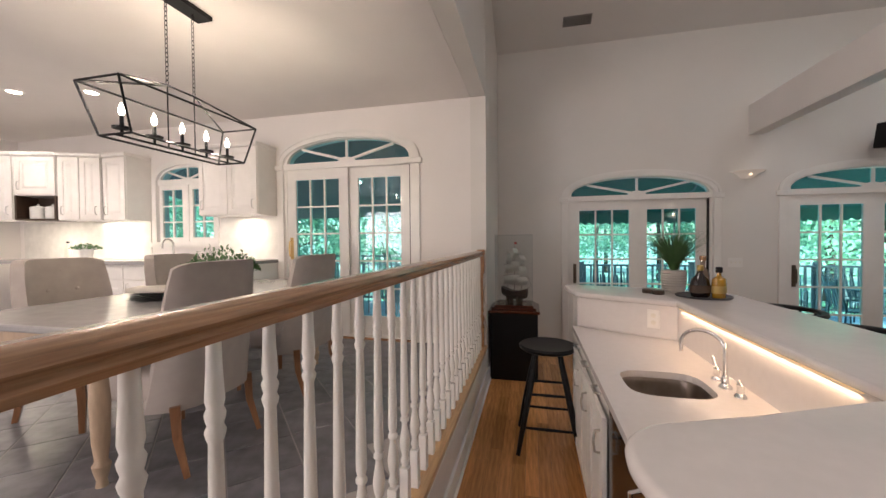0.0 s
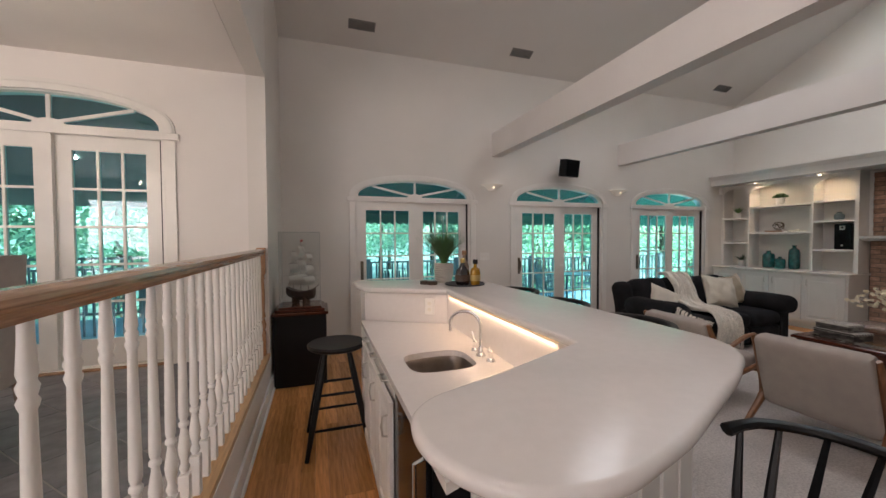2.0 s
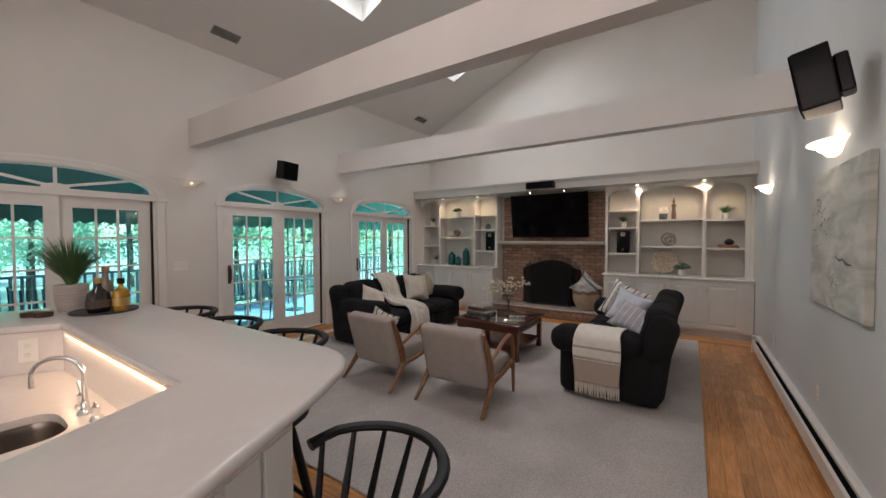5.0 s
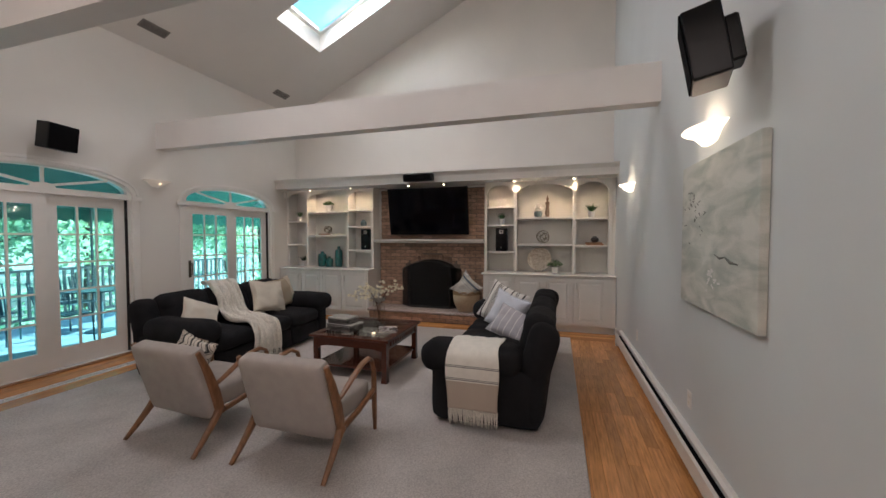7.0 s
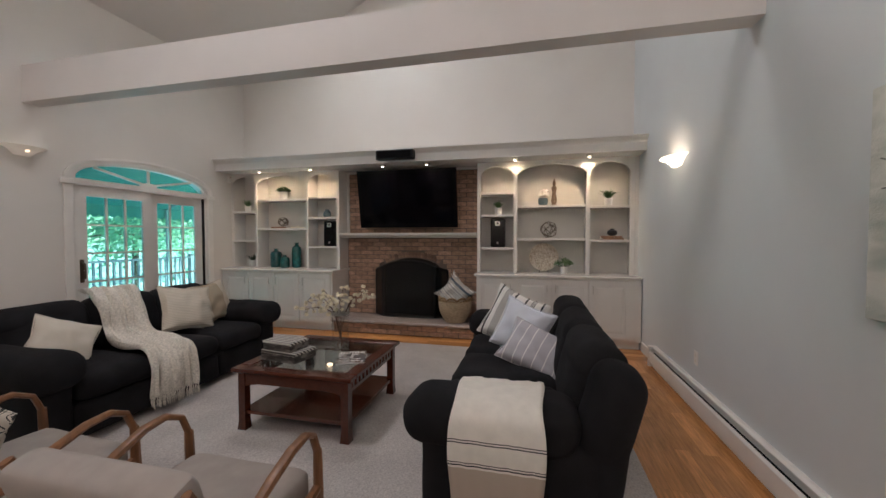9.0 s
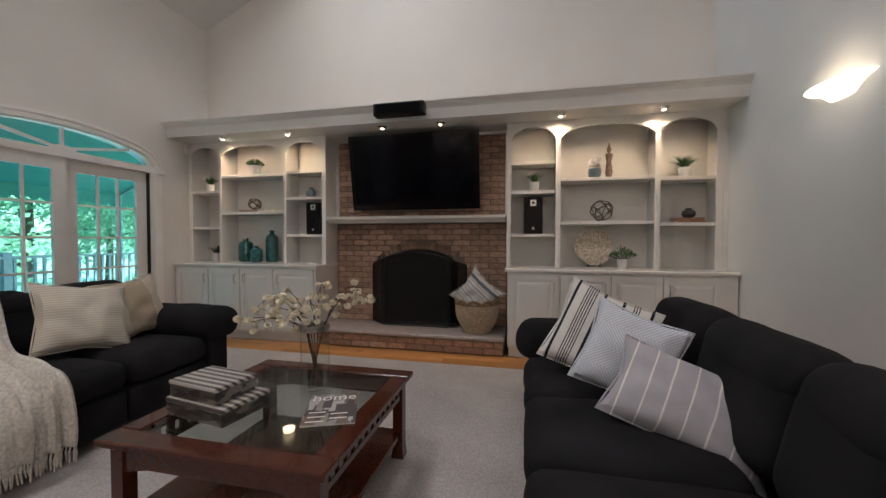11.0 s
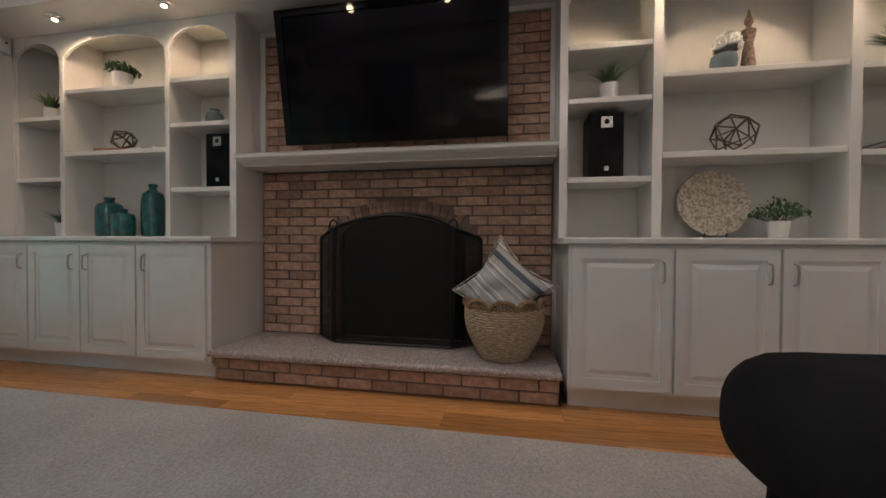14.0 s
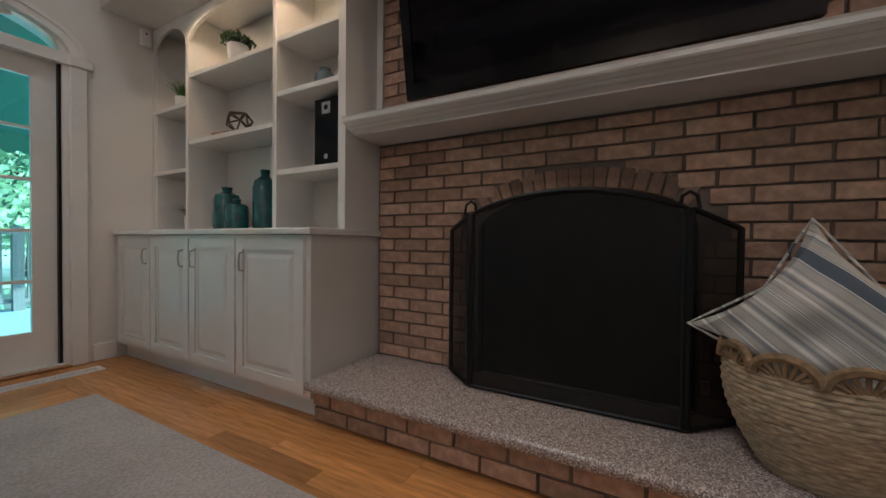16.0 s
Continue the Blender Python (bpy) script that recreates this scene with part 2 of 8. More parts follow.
M["stoneware"] = mat("ribbed_stoneware", (0.46, 0.42, 0.38), 0.6, vary=0.1)
M["teal"] = mat("teal_glaze", (0.010, 0.085, 0.085), 0.12, vary=0.5, scale=14, coat=0.5)
M["slate"] = mat("slate_blue", (0.12, 0.17, 0.19), 0.5, vary=0.2)
M["petal"] = mat("petal", (0.86, 0.80, 0.64), 0.6, vary=0.1, scale=30)
M["twig"] = mat("twig", (0.10, 0.055, 0.035), 0.8)
M["petal_white"] = mat("petal_white", (0.85, 0.83, 0.80), 0.6)
M["paper"] = mat("paper", (0.7, 0.68, 0.66), 0.4)
M["plant"] = mat("house_plant", (0.07, 0.15, 0.05), 0.5, vary=0.4, scale=20)
M["plant_dark"] = mat("dark_plant", (0.03, 0.06, 0.035), 0.5, vary=0.4, scale=20)


def checker_granite():
    m = mat("granite", (0.42, 0.36, 0.34), 0.25, vary=0.1)
    n, l = m.node_tree.nodes, m.node_tree.links
    tc, vo, cr = n.new("ShaderNodeTexCoord"), n.new("ShaderNodeTexVoronoi"), n.new("ShaderNodeValToRGB")
    vo.inputs["Scale"].default_value = 260
    l.new(tc.outputs["Object"], vo.inputs["Vector"])
    sep = n.new("ShaderNodeSeparateColor")
    l.new(vo.outputs["Color"], sep.inputs[0])
    cr.color_ramp.interpolation = "CONSTANT"
    e = cr.color_ramp.elements
    e[0].color, e[1].position, e[1].color = (0.16, 0.13, 0.125, 1), 0.15, (0.32, 0.26, 0.24, 1)
    x = e.new(0.6)
    x.color = (0.46, 0.40, 0.38, 1)
    x = e.new(0.85)
    x.color = (0.68, 0.62, 0.58, 1)
    l.new(sep.outputs[0], cr.inputs[0])
    l.new(cr.outputs[0], n["Principled BSDF"].inputs["Base Color"])
    return m


M["granite"] = checker_granite()


def see_through_mesh():
    m = bpy.data.materials.new("fire_mesh")
    m.use_nodes = True
    n, l = m.node_tree.nodes, m.node_tree.links
    tr, mx = n.new("ShaderNodeBsdfTransparent"), n.new("ShaderNodeMixShader")
    b = n["Principled BSDF"]
    b.inputs["Base Color"].default_value, b.inputs["Roughness"].default_value = (0.003, 0.003, 0.003, 1), 0.7
    mx.inputs[0].default_value = 0.5
    l.new(tr.outputs[0], mx.inputs[1]), l.new(b.outputs[0], mx.inputs[2]), l.new(mx.outputs[0], n["Material Output"].inputs[0])
    return m


M["fire_mesh"] = see_through_mesh()


def banded(name, ground, bands, axis="X", rough=0.9, bump_bands=None, zig=0.0):
    """Cloth with stripes: bands are (start, end, colour) in metres along an object axis."""
    m = mat(name, ground, rough, vary=0.05, scale=20, bump=0.5, bump_scale=450, spec=0.2)
    n, l = m.node_tree.nodes, m.node_tree.links
    b = n["Principled BSDF"]
    src = b.inputs["Base Color"].links[0].from_socket
    tc, sep = n.new("ShaderNodeTexCoord"), n.new("ShaderNodeSeparateXYZ")
    l.new(tc.outputs["Object"], sep.inputs[0])
    coord = sep.outputs[axis]
    if zig:
        other = sep.outputs["Z" if axis != "Z" else "X"]
        pp = n.new("ShaderNodeMath")
        pp.operation, pp.inputs[1].default_value = "PINGPONG", zig
        l.new(other, pp.inputs[0])
        ad = n.new("ShaderNodeMath")
        ad.operation = "ADD"
        l.new(coord, ad.inputs[0]), l.new(pp.outputs[0], ad.inputs[1])
        coord = ad.outputs[0]
    for a, c, col in bands:
        if isinstance(a, str):
            md = n.new("ShaderNodeMath")
            md.operation, md.inputs[1].default_value = "PINGPONG", float(a)
            l.new(coord, md.inputs[0])
            v, lo, hi = md.outputs[0], -1.0, c
        else:
            v, lo, hi = coord, a, c
        g, s_, mul = n.new("ShaderNodeMath"), n.new("ShaderNodeMath"), n.new("ShaderNodeMath")
        g.operation, g.inputs[1].default_value = "GREATER_THAN", lo
        s_.operation, s_.inputs[1].default_value = "LESS_THAN", hi
        mul.operation = "MULTIPLY"
        l.new(v, g.inputs[0]), l.new(v, s_.inputs[0]), l.new(g.outputs[0], mul.inputs[0]), l.new(s_.outputs[0], mul.inputs[1])
        mx = n.new("ShaderNodeMix")
        mx.data_type = "RGBA"
        mx.inputs["B"].default_value = (*col, 1)
        l.new(mul.outputs[0], mx.inputs["Factor"]), l.new(src, mx.inputs["A"])
        src = mx.outputs["Result"]
    l.new(src, b.inputs["Base Color"])
    return m


INK, OFF = (0.02, 0.022, 0.03), (0.80, 0.78, 0.75)
M["stripe_a"] = banded("striped_cotton", OFF, [(-0.205, -0.19, INK), (-0.145, -0.139, (0.1, 0.1, 0.1)), (-0.132, -0.126, (0.1, 0.1, 0.1)), (-0.119, -0.113, (0.1, 0.1, 0.1)), (-0.106, -0.100, (0.1, 0.1, 0.1)), (-0.093, -0.087, (0.1, 0.1, 0.1)), (-0.055, -0.040, INK), (0.045, 0.06, INK), (0.10, 0.106, (0.1, 0.1, 0.1)), (0.113, 0.119, (0.1, 0.1, 0.1)), (0.126, 0.132, (0.1, 0.1, 0.1)), (0.185, 0.20, INK)])
M["zig"] = banded("zigzag_cotton", (0.74, 0.78, 0.86), [("0.008", 0.0028, (0.54, 0.57, 0.64))], axis="X", zig=0.10)
M["stripe_b"] = banded("grey_striped_linen", (0.45, 0.44, 0.48), [(-0.225, -0.218, OFF), (-0.145, -0.139, OFF), (-0.075, -0.068, OFF), (0.0, 0.006, OFF), (0.075, 0.082, OFF), (0.15, 0.156, OFF), (0.215, 0.222, OFF)])
M["stripe_c"] = banded("blue_striped_cotton", (0.52, 0.50, 0.47), [("0.031", 0.006, (0.28, 0.30, 0.33)), ("0.019", 0.005, (0.74, 0.73, 0.70)), ("0.011", 0.002, (0.40, 0.40, 0.40)), (-0.15, -0.115, (0.13, 0.16, 0.20))])
M["cream_rib"] = banded("ribbed_cream", (0.66, 0.61, 0.52), [("0.008", 0.003, (0.52, 0.47, 0.39))], axis="Z", zig=0.0)
M["cream_plain"] = mat("cream_cloth", (0.66, 0.61, 0.53), 0.9, vary=0.05, bump=0.5, bump_scale=350)
M["beige_pair"] = banded("two_tone_beige", (0.62, 0.55, 0.45), [(-0.11, 0.11, (0.46, 0.38, 0.28))])
M["maze"] = banded("patterned_cushion", (0.60, 0.55, 0.48), [("0.042", 0.010, (0.05, 0.05, 0.05)), ("0.019", 0.003, (0.05, 0.05, 0.05))], axis="X", zig=0.055)
M["throw_cream"] = mat("cream_throw", (0.68, 0.64, 0.57), 0.95, vary=0.22, scale=70, bump=1.0, bump_scale=160)
M["table_glass"] = glassy("table_glass", (0.80, 0.84, 0.82))
M["vase_glass"] = glassy("vase_glass", (0.95, 0.96, 0.95), 0.02)
M["case_glass"] = glassy("case_glass", (0.97, 0.98, 0.98), gloss=0.12)
M["case_edge"] = mat("case_edge", (0.35, 0.36, 0.36), 0.3)
M["silver"] = mat("mottled_silver", (0.55, 0.53, 0.50), 0.28, metal=1.0, vary=0.3, scale=60)
M["gold"] = mat("gold_label", (0.55, 0.38, 0.13), 0.35, metal=0.6)
M["label_red"] = mat("dull_red", (0.30, 0.03, 0.025), 0.6)
M["bottle_dark"] = mat("dark_bottle", (0.012, 0.006, 0.006), 0.08, coat=0.6)
M["bottle_clear"] = mat("clear_bottle", (0.22, 0.15, 0.11), 0.08, coat=0.6)
M["bottle_amber"] = mat("amber_bottle", (0.38, 0.20, 0.02), 0.08, coat=0.8)
M["slate_tray"] = mat("black_slate", (0.03, 0.03, 0.034), 0.5, vary=0.2)
M["dark_wood"] = mat("dark_wood", (0.06, 0.035, 0.022), 0.5, vary=0.3)
M["leather"] = mat("old_leather", (0.26, 0.14, 0.08), 0.6, vary=0.35, scale=20)
M["ship_hull"] = mat("ship_metal", (0.10, 0.075, 0.06), 0.45, metal=0.5, vary=0.3, scale=40)
M["sail"] = mat("ship_sail", (0.62, 0.60, 0.56), 0.5, metal=0.2, vary=0.1)
M["antique"] = mat("antique_figure", (0.24, 0.17, 0.13), 0.6, metal=0.3, vary=0.5, scale=60)
M["alabaster"] = glow("lit_alabaster", (0.80, 0.74, 0.66), 0.03)
M["alabaster_near"] = glow("bright_alabaster", (1.0, 0.84, 0.66), 0.55)
M["vent_grey"] = mat("vent_grey", (0.24, 0.23, 0.22), 0.5)
M["kcab"] = mat("kitchen_cabinet", (0.81, 0.78, 0.745), 0.35, vary=0.03)
M["table_grey"] = mat("grey_stone_top", (0.34, 0.33, 0.33), 0.18, vary=0.08, scale=12)
M["table_leg"] = mat("pale_wood", (0.45, 0.33, 0.23), 0.5, vary=0.12, stretch=(6, 6, 1))
M["white_tile"] = mat("white_tile", (0.82, 0.80, 0.76), 0.15)
M["paint_dark"] = mat("dark_brush_mark", (0.16, 0.17, 0.15), 0.7, vary=0.3)
M["glow_soft"] = glow("candle_wax", (1.0, 0.75, 0.5), 0.4)


def canvas_mat():
    m = mat("pale_canvas", (0.5, 0.5, 0.46), 0.75, vary=0.1, bump=0.6, bump_scale=120)
    n, l = m.node_tree.nodes, m.node_tree.links
    tc, mp, no, cr = n.new("ShaderNodeTexCoord"), n.new("ShaderNodeMapping"), n.new("ShaderNodeTexNoise"), n.new("ShaderNodeValToRGB")
    mp.inputs["Scale"].default_value = (1.6, 1.0, 4.5)
    no.inputs["Scale"].default_value, no.inputs["Detail"].default_value, no.inputs["Distortion"].default_value = 2.2, 8.0, 0.6
    l.new(tc.outputs["Object"], mp.inputs[0]), l.new(mp.outputs[0], no.inputs["Vector"]), l.new(no.outputs[0], cr.inputs[0])
    e = cr.color_ramp.elements
    e[0].position, e[0].color, e[1].position, e[1].color = 0.36, (0.42, 0.45, 0.41, 1), 0.62, (0.66, 0.65, 0.60, 1)
    x = e.new(0.48)
    x.color = (0.54, 0.55, 0.50, 1)
    l.new(cr.outputs[0], n["Principled BSDF"].inputs["Base Color"])
    return m


M["canvas"] = canvas_mat()


def voronoi_mat(name, scale, cols, rough=0.4, stretch=(1, 1, 1)):
    m = mat(name, cols[0][1], rough)
    n, l = m.node_tree.nodes, m.node_tree.links
    tc, mp, vo, sep, cr = n.new("ShaderNodeTexCoord"), n.new("ShaderNodeMapping"), n.new("ShaderNodeTexVoronoi"), n.new("ShaderNodeSeparateColor"), n.new("ShaderNodeValToRGB")
    mp.inputs["Scale"].default_value = stretch
    vo.inputs["Scale"].default_value = scale
    vo.distance = "CHEBYCHEV"
    l.new(tc.outputs["Object"], mp.inputs[0]), l.new(mp.outputs[0], vo.inputs["Vector"]), l.new(vo.outputs["Color"], sep.inputs[0]), l.new(sep.outputs[0], cr.inputs[0])
    cr.color_ramp.interpolation = "CONSTANT"
    e = cr.color_ramp.elements
    e[0].color, e[1].position, e[1].color = (*cols[0][1], 1), cols[1][0], (*cols[1][1], 1)
    for p_, c_ in cols[2:]:
        x = e.new(p_)
        x.color = (*c_, 1)
    l.new(cr.outputs[0], n["Principled BSDF"].inputs["Base Color"])
    return m


M["mosaic"] = voronoi_mat("mosaic", 34, [(0, (0.04, 0.035, 0.033)), (0.3, (0.09, 0.08, 0.075)), (0.7, (0.20, 0.185, 0.17))], 0.3, (0.6, 0.6, 2.2))
M["mosaic_top"] = banded("mosaic_lid", (0.11, 0.10, 0.095), [("0.017", 0.0085, (0.60, 0.58, 0.54))], axis="X", zig=0.085, rough=0.3)
M["pearl"] = voronoi_mat("mother_of_pearl", 80, [(0, (0.40, 0.32, 0.23)), (0.3, (0.56, 0.48, 0.38)), (0.7, (0.70, 0.64, 0.54))], 0.3)
M["cover"] = voronoi_mat("printed_cover", 28, [(0, (0.12, 0.11, 0.11)), (0.35, (0.36, 0.33, 0.31)), (0.6, (0.55, 0.54, 0.53)), (0.85, (0.22, 0.17, 0.14))], 0.2, (1, 0.4, 1))
M["gravel"] = mat("pale_gravel", (0.60, 0.58, 0.54), 0.9, vary=0.1)
M["deck_rail"] = mat("grey_rail_paint", (0.19, 0.21, 0.22), 0.6)
M["patio"] = mat("patio_metal", (0.05, 0.11, 0.14), 0.4)
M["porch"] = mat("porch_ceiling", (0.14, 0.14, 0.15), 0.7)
M["leaf_light"] = leafy_mat("light_leaf", (0.34, 0.54, 0.42))
M["oak_x"] = mat("oak_floor_x", (0.54, 0.25, 0.088), 0.2, vary=0.26, scale=5, stretch=(1, 12, 1), per_piece=0.26)
M["oak"] = mat("oak_floor_y", (0.54, 0.25, 0.088), 0.2, vary=0.26, scale=5, stretch=(12, 1, 1), per_piece=0.26)
M["brick_dark"] = mat("arch_brick", (0.27, 0.17, 0.125), 0.9, vary=0.3, scale=30, bump=0.6, bump_scale=120, per_piece=0.3)
# ---- the rooms ----
WIN_Y, R_Y, TV_X, K_Y, K_X, K_Z, K_TOP = 5.78, -0.44, 8.22, 4.38, -0.15, 0.38, 2.98
EAVE, SLOPE = 4.07, 0.47
T, BACK_Y, LEFT_X = 0.16, -2.9, -7.0
DOORS = {"door_2": (0.79, 2.50), "door_3": (3.27, 4.98), "door_4": (5.70, 7.44)}
HEAD, RISE = 2.03, 0.27
D1 = (-2.55, -0.95)
KW = (-4.45, -3.55)


def arch(xa, xb, spring, rise, n=20):
    out = []
    for i in range(n + 1):
        a = math.pi * (1 - i / n)
        out.append(((xa + xb) / 2 + (xb - xa) / 2 * math.cos(a), spring + rise * abs(math.sin(a)) ** 0.85))
    return out


def roof_z(y):
    return EAVE + SLOPE * (WIN_Y - y)


def wall_with_openings(name, x0, x1, z0, top, y0, y1, openings, material):
    """openings: (xa, xb, sill, spring, rise)."""
    bm = B()
    x = x0
    for xa, xb, sill, spring, rise in openings:
        prism(bm, [(x, z0), (xa, z0), (xa, top), (x, top)], y0, y1, "y")
        if sill > z0:
            prism(bm, [(xa, z0), (xb, z0), (xb, sill), (xa, sill)], y0, y1, "y")
        pts = arch(xa, xb, spring, rise)
        for p, q in zip(pts, pts[1:]):
            prism(bm, [p, q, (q[0], top), (p[0], top)], y0, y1, "y")
        x = xb
    prism(bm, [(x, z0), (x1, z0), (x1, top), (x, top)], y0, y1, "y")
    return part(name, bm, material, kind="structure")


wall_with_openings("wall_window", K_X, TV_X, -0.1, EAVE, WIN_Y, WIN_Y + T, [(a, b, 0.0, HEAD, RISE) for a, b in DOORS.values()], M["wall"])
wall_with_openings("wall_kitchen", LEFT_X, K_X - T, -0.1, K_TOP + 0.1, K_Y, K_Y + T, [(*KW, 1.50, 2.27, 0.22), (*D1, K_Z, K_Z + 1.99, 0.30)], M["kwall"])
top_r = roof_z(R_Y)
part("wall_right", prism(B(), [(K_X - T, -0.1), (TV_X + T, -0.1), (TV_X + T, top_r + 0.1), (K_X - T, top_r + 0.1)], R_Y - T, R_Y, "y"), M["cool_wall"], kind="structure")
part("wall_gable", prism(B(), [(R_Y, -0.1), (WIN_Y + T, -0.1), (WIN_Y + T, EAVE - SLOPE * T), (R_Y, top_r)], TV_X, TV_X + T, "x"), M["wall"], kind="structure")
part("wall_jog", box(B(), K_X - T, K_X, K_Y, WIN_Y + T, -0.1, EAVE), M["wall"], kind="structure")
part("wall_over_rail", prism(B(), [(R_Y, K_TOP), (K_Y, K_TOP), (WIN_Y, EAVE), (WIN_Y, EAVE + 0.05), (R_Y, top_r + 0.05)], K_X - T + 0.003, K_X - 0.003, "x"), M["wall"], kind="structure")
part("wall_kitchen_back", wall_bm := box(B(), LEFT_X, K_X, BACK_Y - T, BACK_Y, -0.1, K_TOP + 0.1), M["kwall"], kind="structure")
part("wall_kitchen_left", box(B(), LEFT_X - T, LEFT_X, BACK_Y - T, K_Y + T, -0.1, K_TOP + 0.1), M["kwall"], kind="structure")
part("wall_kitchen_side", box(B(), K_X - T, K_X - 0.003, BACK_Y, R_Y - T, -0.1, K_TOP), M["kwall"], kind="structure")

# the sloping ceiling with its two skylight wells
SKY = ((3.60, 4.62), (6.10, 7.14))
SKY_Y = (3.05, 4.40)


def roof_slab(bm, x0, x1, ya, yb):
    prism(bm, [(ya, roof_z(ya)), (yb, roof_z(yb)), (yb, roof_z(yb) + 0.34), (ya, roof_z(ya) + 0.34)], x0, x1, "x")


bm = B()
roof_slab(bm, K_X - T, TV_X + T, SKY_Y[1], WIN_Y + T)
roof_slab(bm, K_X - T, TV_X + T, R_Y - T, SKY_Y[0])
xs = [K_X - T, SKY[0][0], SKY[0][1], SKY[1][0], SKY[1][1], TV_X + T]
for a, b in ((xs[0], xs[1]), (xs[2], xs[3]), (xs[4], xs[5])):
    roof_slab(bm, a, b, *SKY_Y)
part("ceiling", bm, M["ceil"], kind="structure")
for x0, x1 in SKY:
    wm = thing("skylight", pose(0, 0, 0), "", "", kind="structure")
    fr = B()
    for xa, xb, ya, yb in ((x0, x0 + 0.05, *SKY_Y), (x1 - 0.05, x1, *SKY_Y), (x0 + 0.05, x1 - 0.05, SKY_Y[0], SKY_Y[0] + 0.05), (x0 + 0.05, x1 - 0.05, SKY_Y[1] - 0.05, SKY_Y[1])):
        prism(fr, [(ya, roof_z(ya) + 0.28), (yb, roof_z(yb) + 0.28), (yb, roof_z(yb) + 0.33), (ya, roof_z(ya) + 0.33)], xa, xb, "x")
    part("frame", fr, M["trim"], wm)
    gl = prism(B(), [(SKY_Y[0] + 0.05, roof_z(SKY_Y[0] + 0.05) + 0.30), (SKY_Y[1] - 0.05, roof_z(SKY_Y[1] - 0.05) + 0.30), (SKY_Y[1] - 0.05, roof_z(SKY_Y[1] - 0.05) + 0.306), (SKY_Y[0] + 0.05, roof_z(SKY_Y[0] + 0.05) + 0.306)], x0 + 0.05, x1 - 0.05, "x")
    g = part("pane", gl, M["glass"], wm)
    g.visible_shadow = False

floor_base = part("floor", box(B(), K_X, TV_X, R_Y, WIN_Y + T, -0.12, -0.012), M["grout"], kind="structure")
part("floor_kitchen", box(B(), LEFT_X, K_X - 0.02, BACK_Y, K_Y + T, K_Z - 0.3, K_Z - 0.003), M["tile_grout"], kind="structure")
part("ceiling_kitchen", box(B(), LEFT_X, K_X - T, BACK_Y, K_Y, K_TOP, K_TOP + 0.1), M["kwall"], kind="structure")
for x in (2.87, 5.31):
    part("beam", box(B(), x, x + 0.15, R_Y, WIN_Y, 2.735, 3.09), M["beam"], kind="structure")
# the carpet, its edge bound
part("carpet", box(B(), 2.22, 7.32, 0.24, 5.02, -0.001, 0.014, bevel=0.005), M["carpet"], kind="structure")

# curb under the railing, baseboards
part("curb", box(B(), K_X - 0.10, K_X, 0.3, K_Y, -0.05, K_Z - 0.02), M["trim"], kind="structure")
part("baseboard", box(B(), K_X, K_X + 0.018, 0.3, WIN_Y, 0, 0.13, bevel=0.004), M["trim"], kind="structure")
part("baseboard", box(B(), K_X + 0.018, K_X + 0.034, 0.3, WIN_Y, 0, 0.02, bevel=0.004), M["trim"], kind="structure")
part("trim", box(B(), K_X, K_X + 0.012, 0.3, K_Y - 0.002, 0.26, K_Z - 0.02, bevel=0.003), M["trim"], kind="structure")
xs = [K_X + 0.02] + [v for a, b in DOORS.values() for v in (a - 0.11, b + 0.11)] + [7.68]
for a, b in zip(xs[::2], xs[1::2]):
    part("baseboard", box(B(), a, b, WIN_Y - 0.018, WIN_Y, 0, 0.12, bevel=0.004), M["trim"], kind="structure")
part("baseboard", box(B(), 7.15, 7.68, R_Y, R_Y + 0.018, 0, 0.12, bevel=0.004), M["trim"], kind="structure")
xs = [LEFT_X, D1[0] - 0.12, D1[1] + 0.12, K_X - T]
part("baseboard", box(B(), D1[1] + 0.12, K_X - 0.02, K_Y - 0.018, K_Y, K_Z, K_Z + 0.12, bevel=0.004), M["trim"], kind="structure")


# ---- arched double doors ----
def arch_band(bm, xa, xb, z0, spring, rise, w, y0, y1, n=24):
    inner, outer = arch(xa, xb, spring, rise, n), arch(xa - w, xb + w, spring, rise + w, n)
    for i in range(n):
        prism(bm, [inner[i], inner[i + 1], outer[i + 1], outer[i]], y0, y1, "y")
    return bm


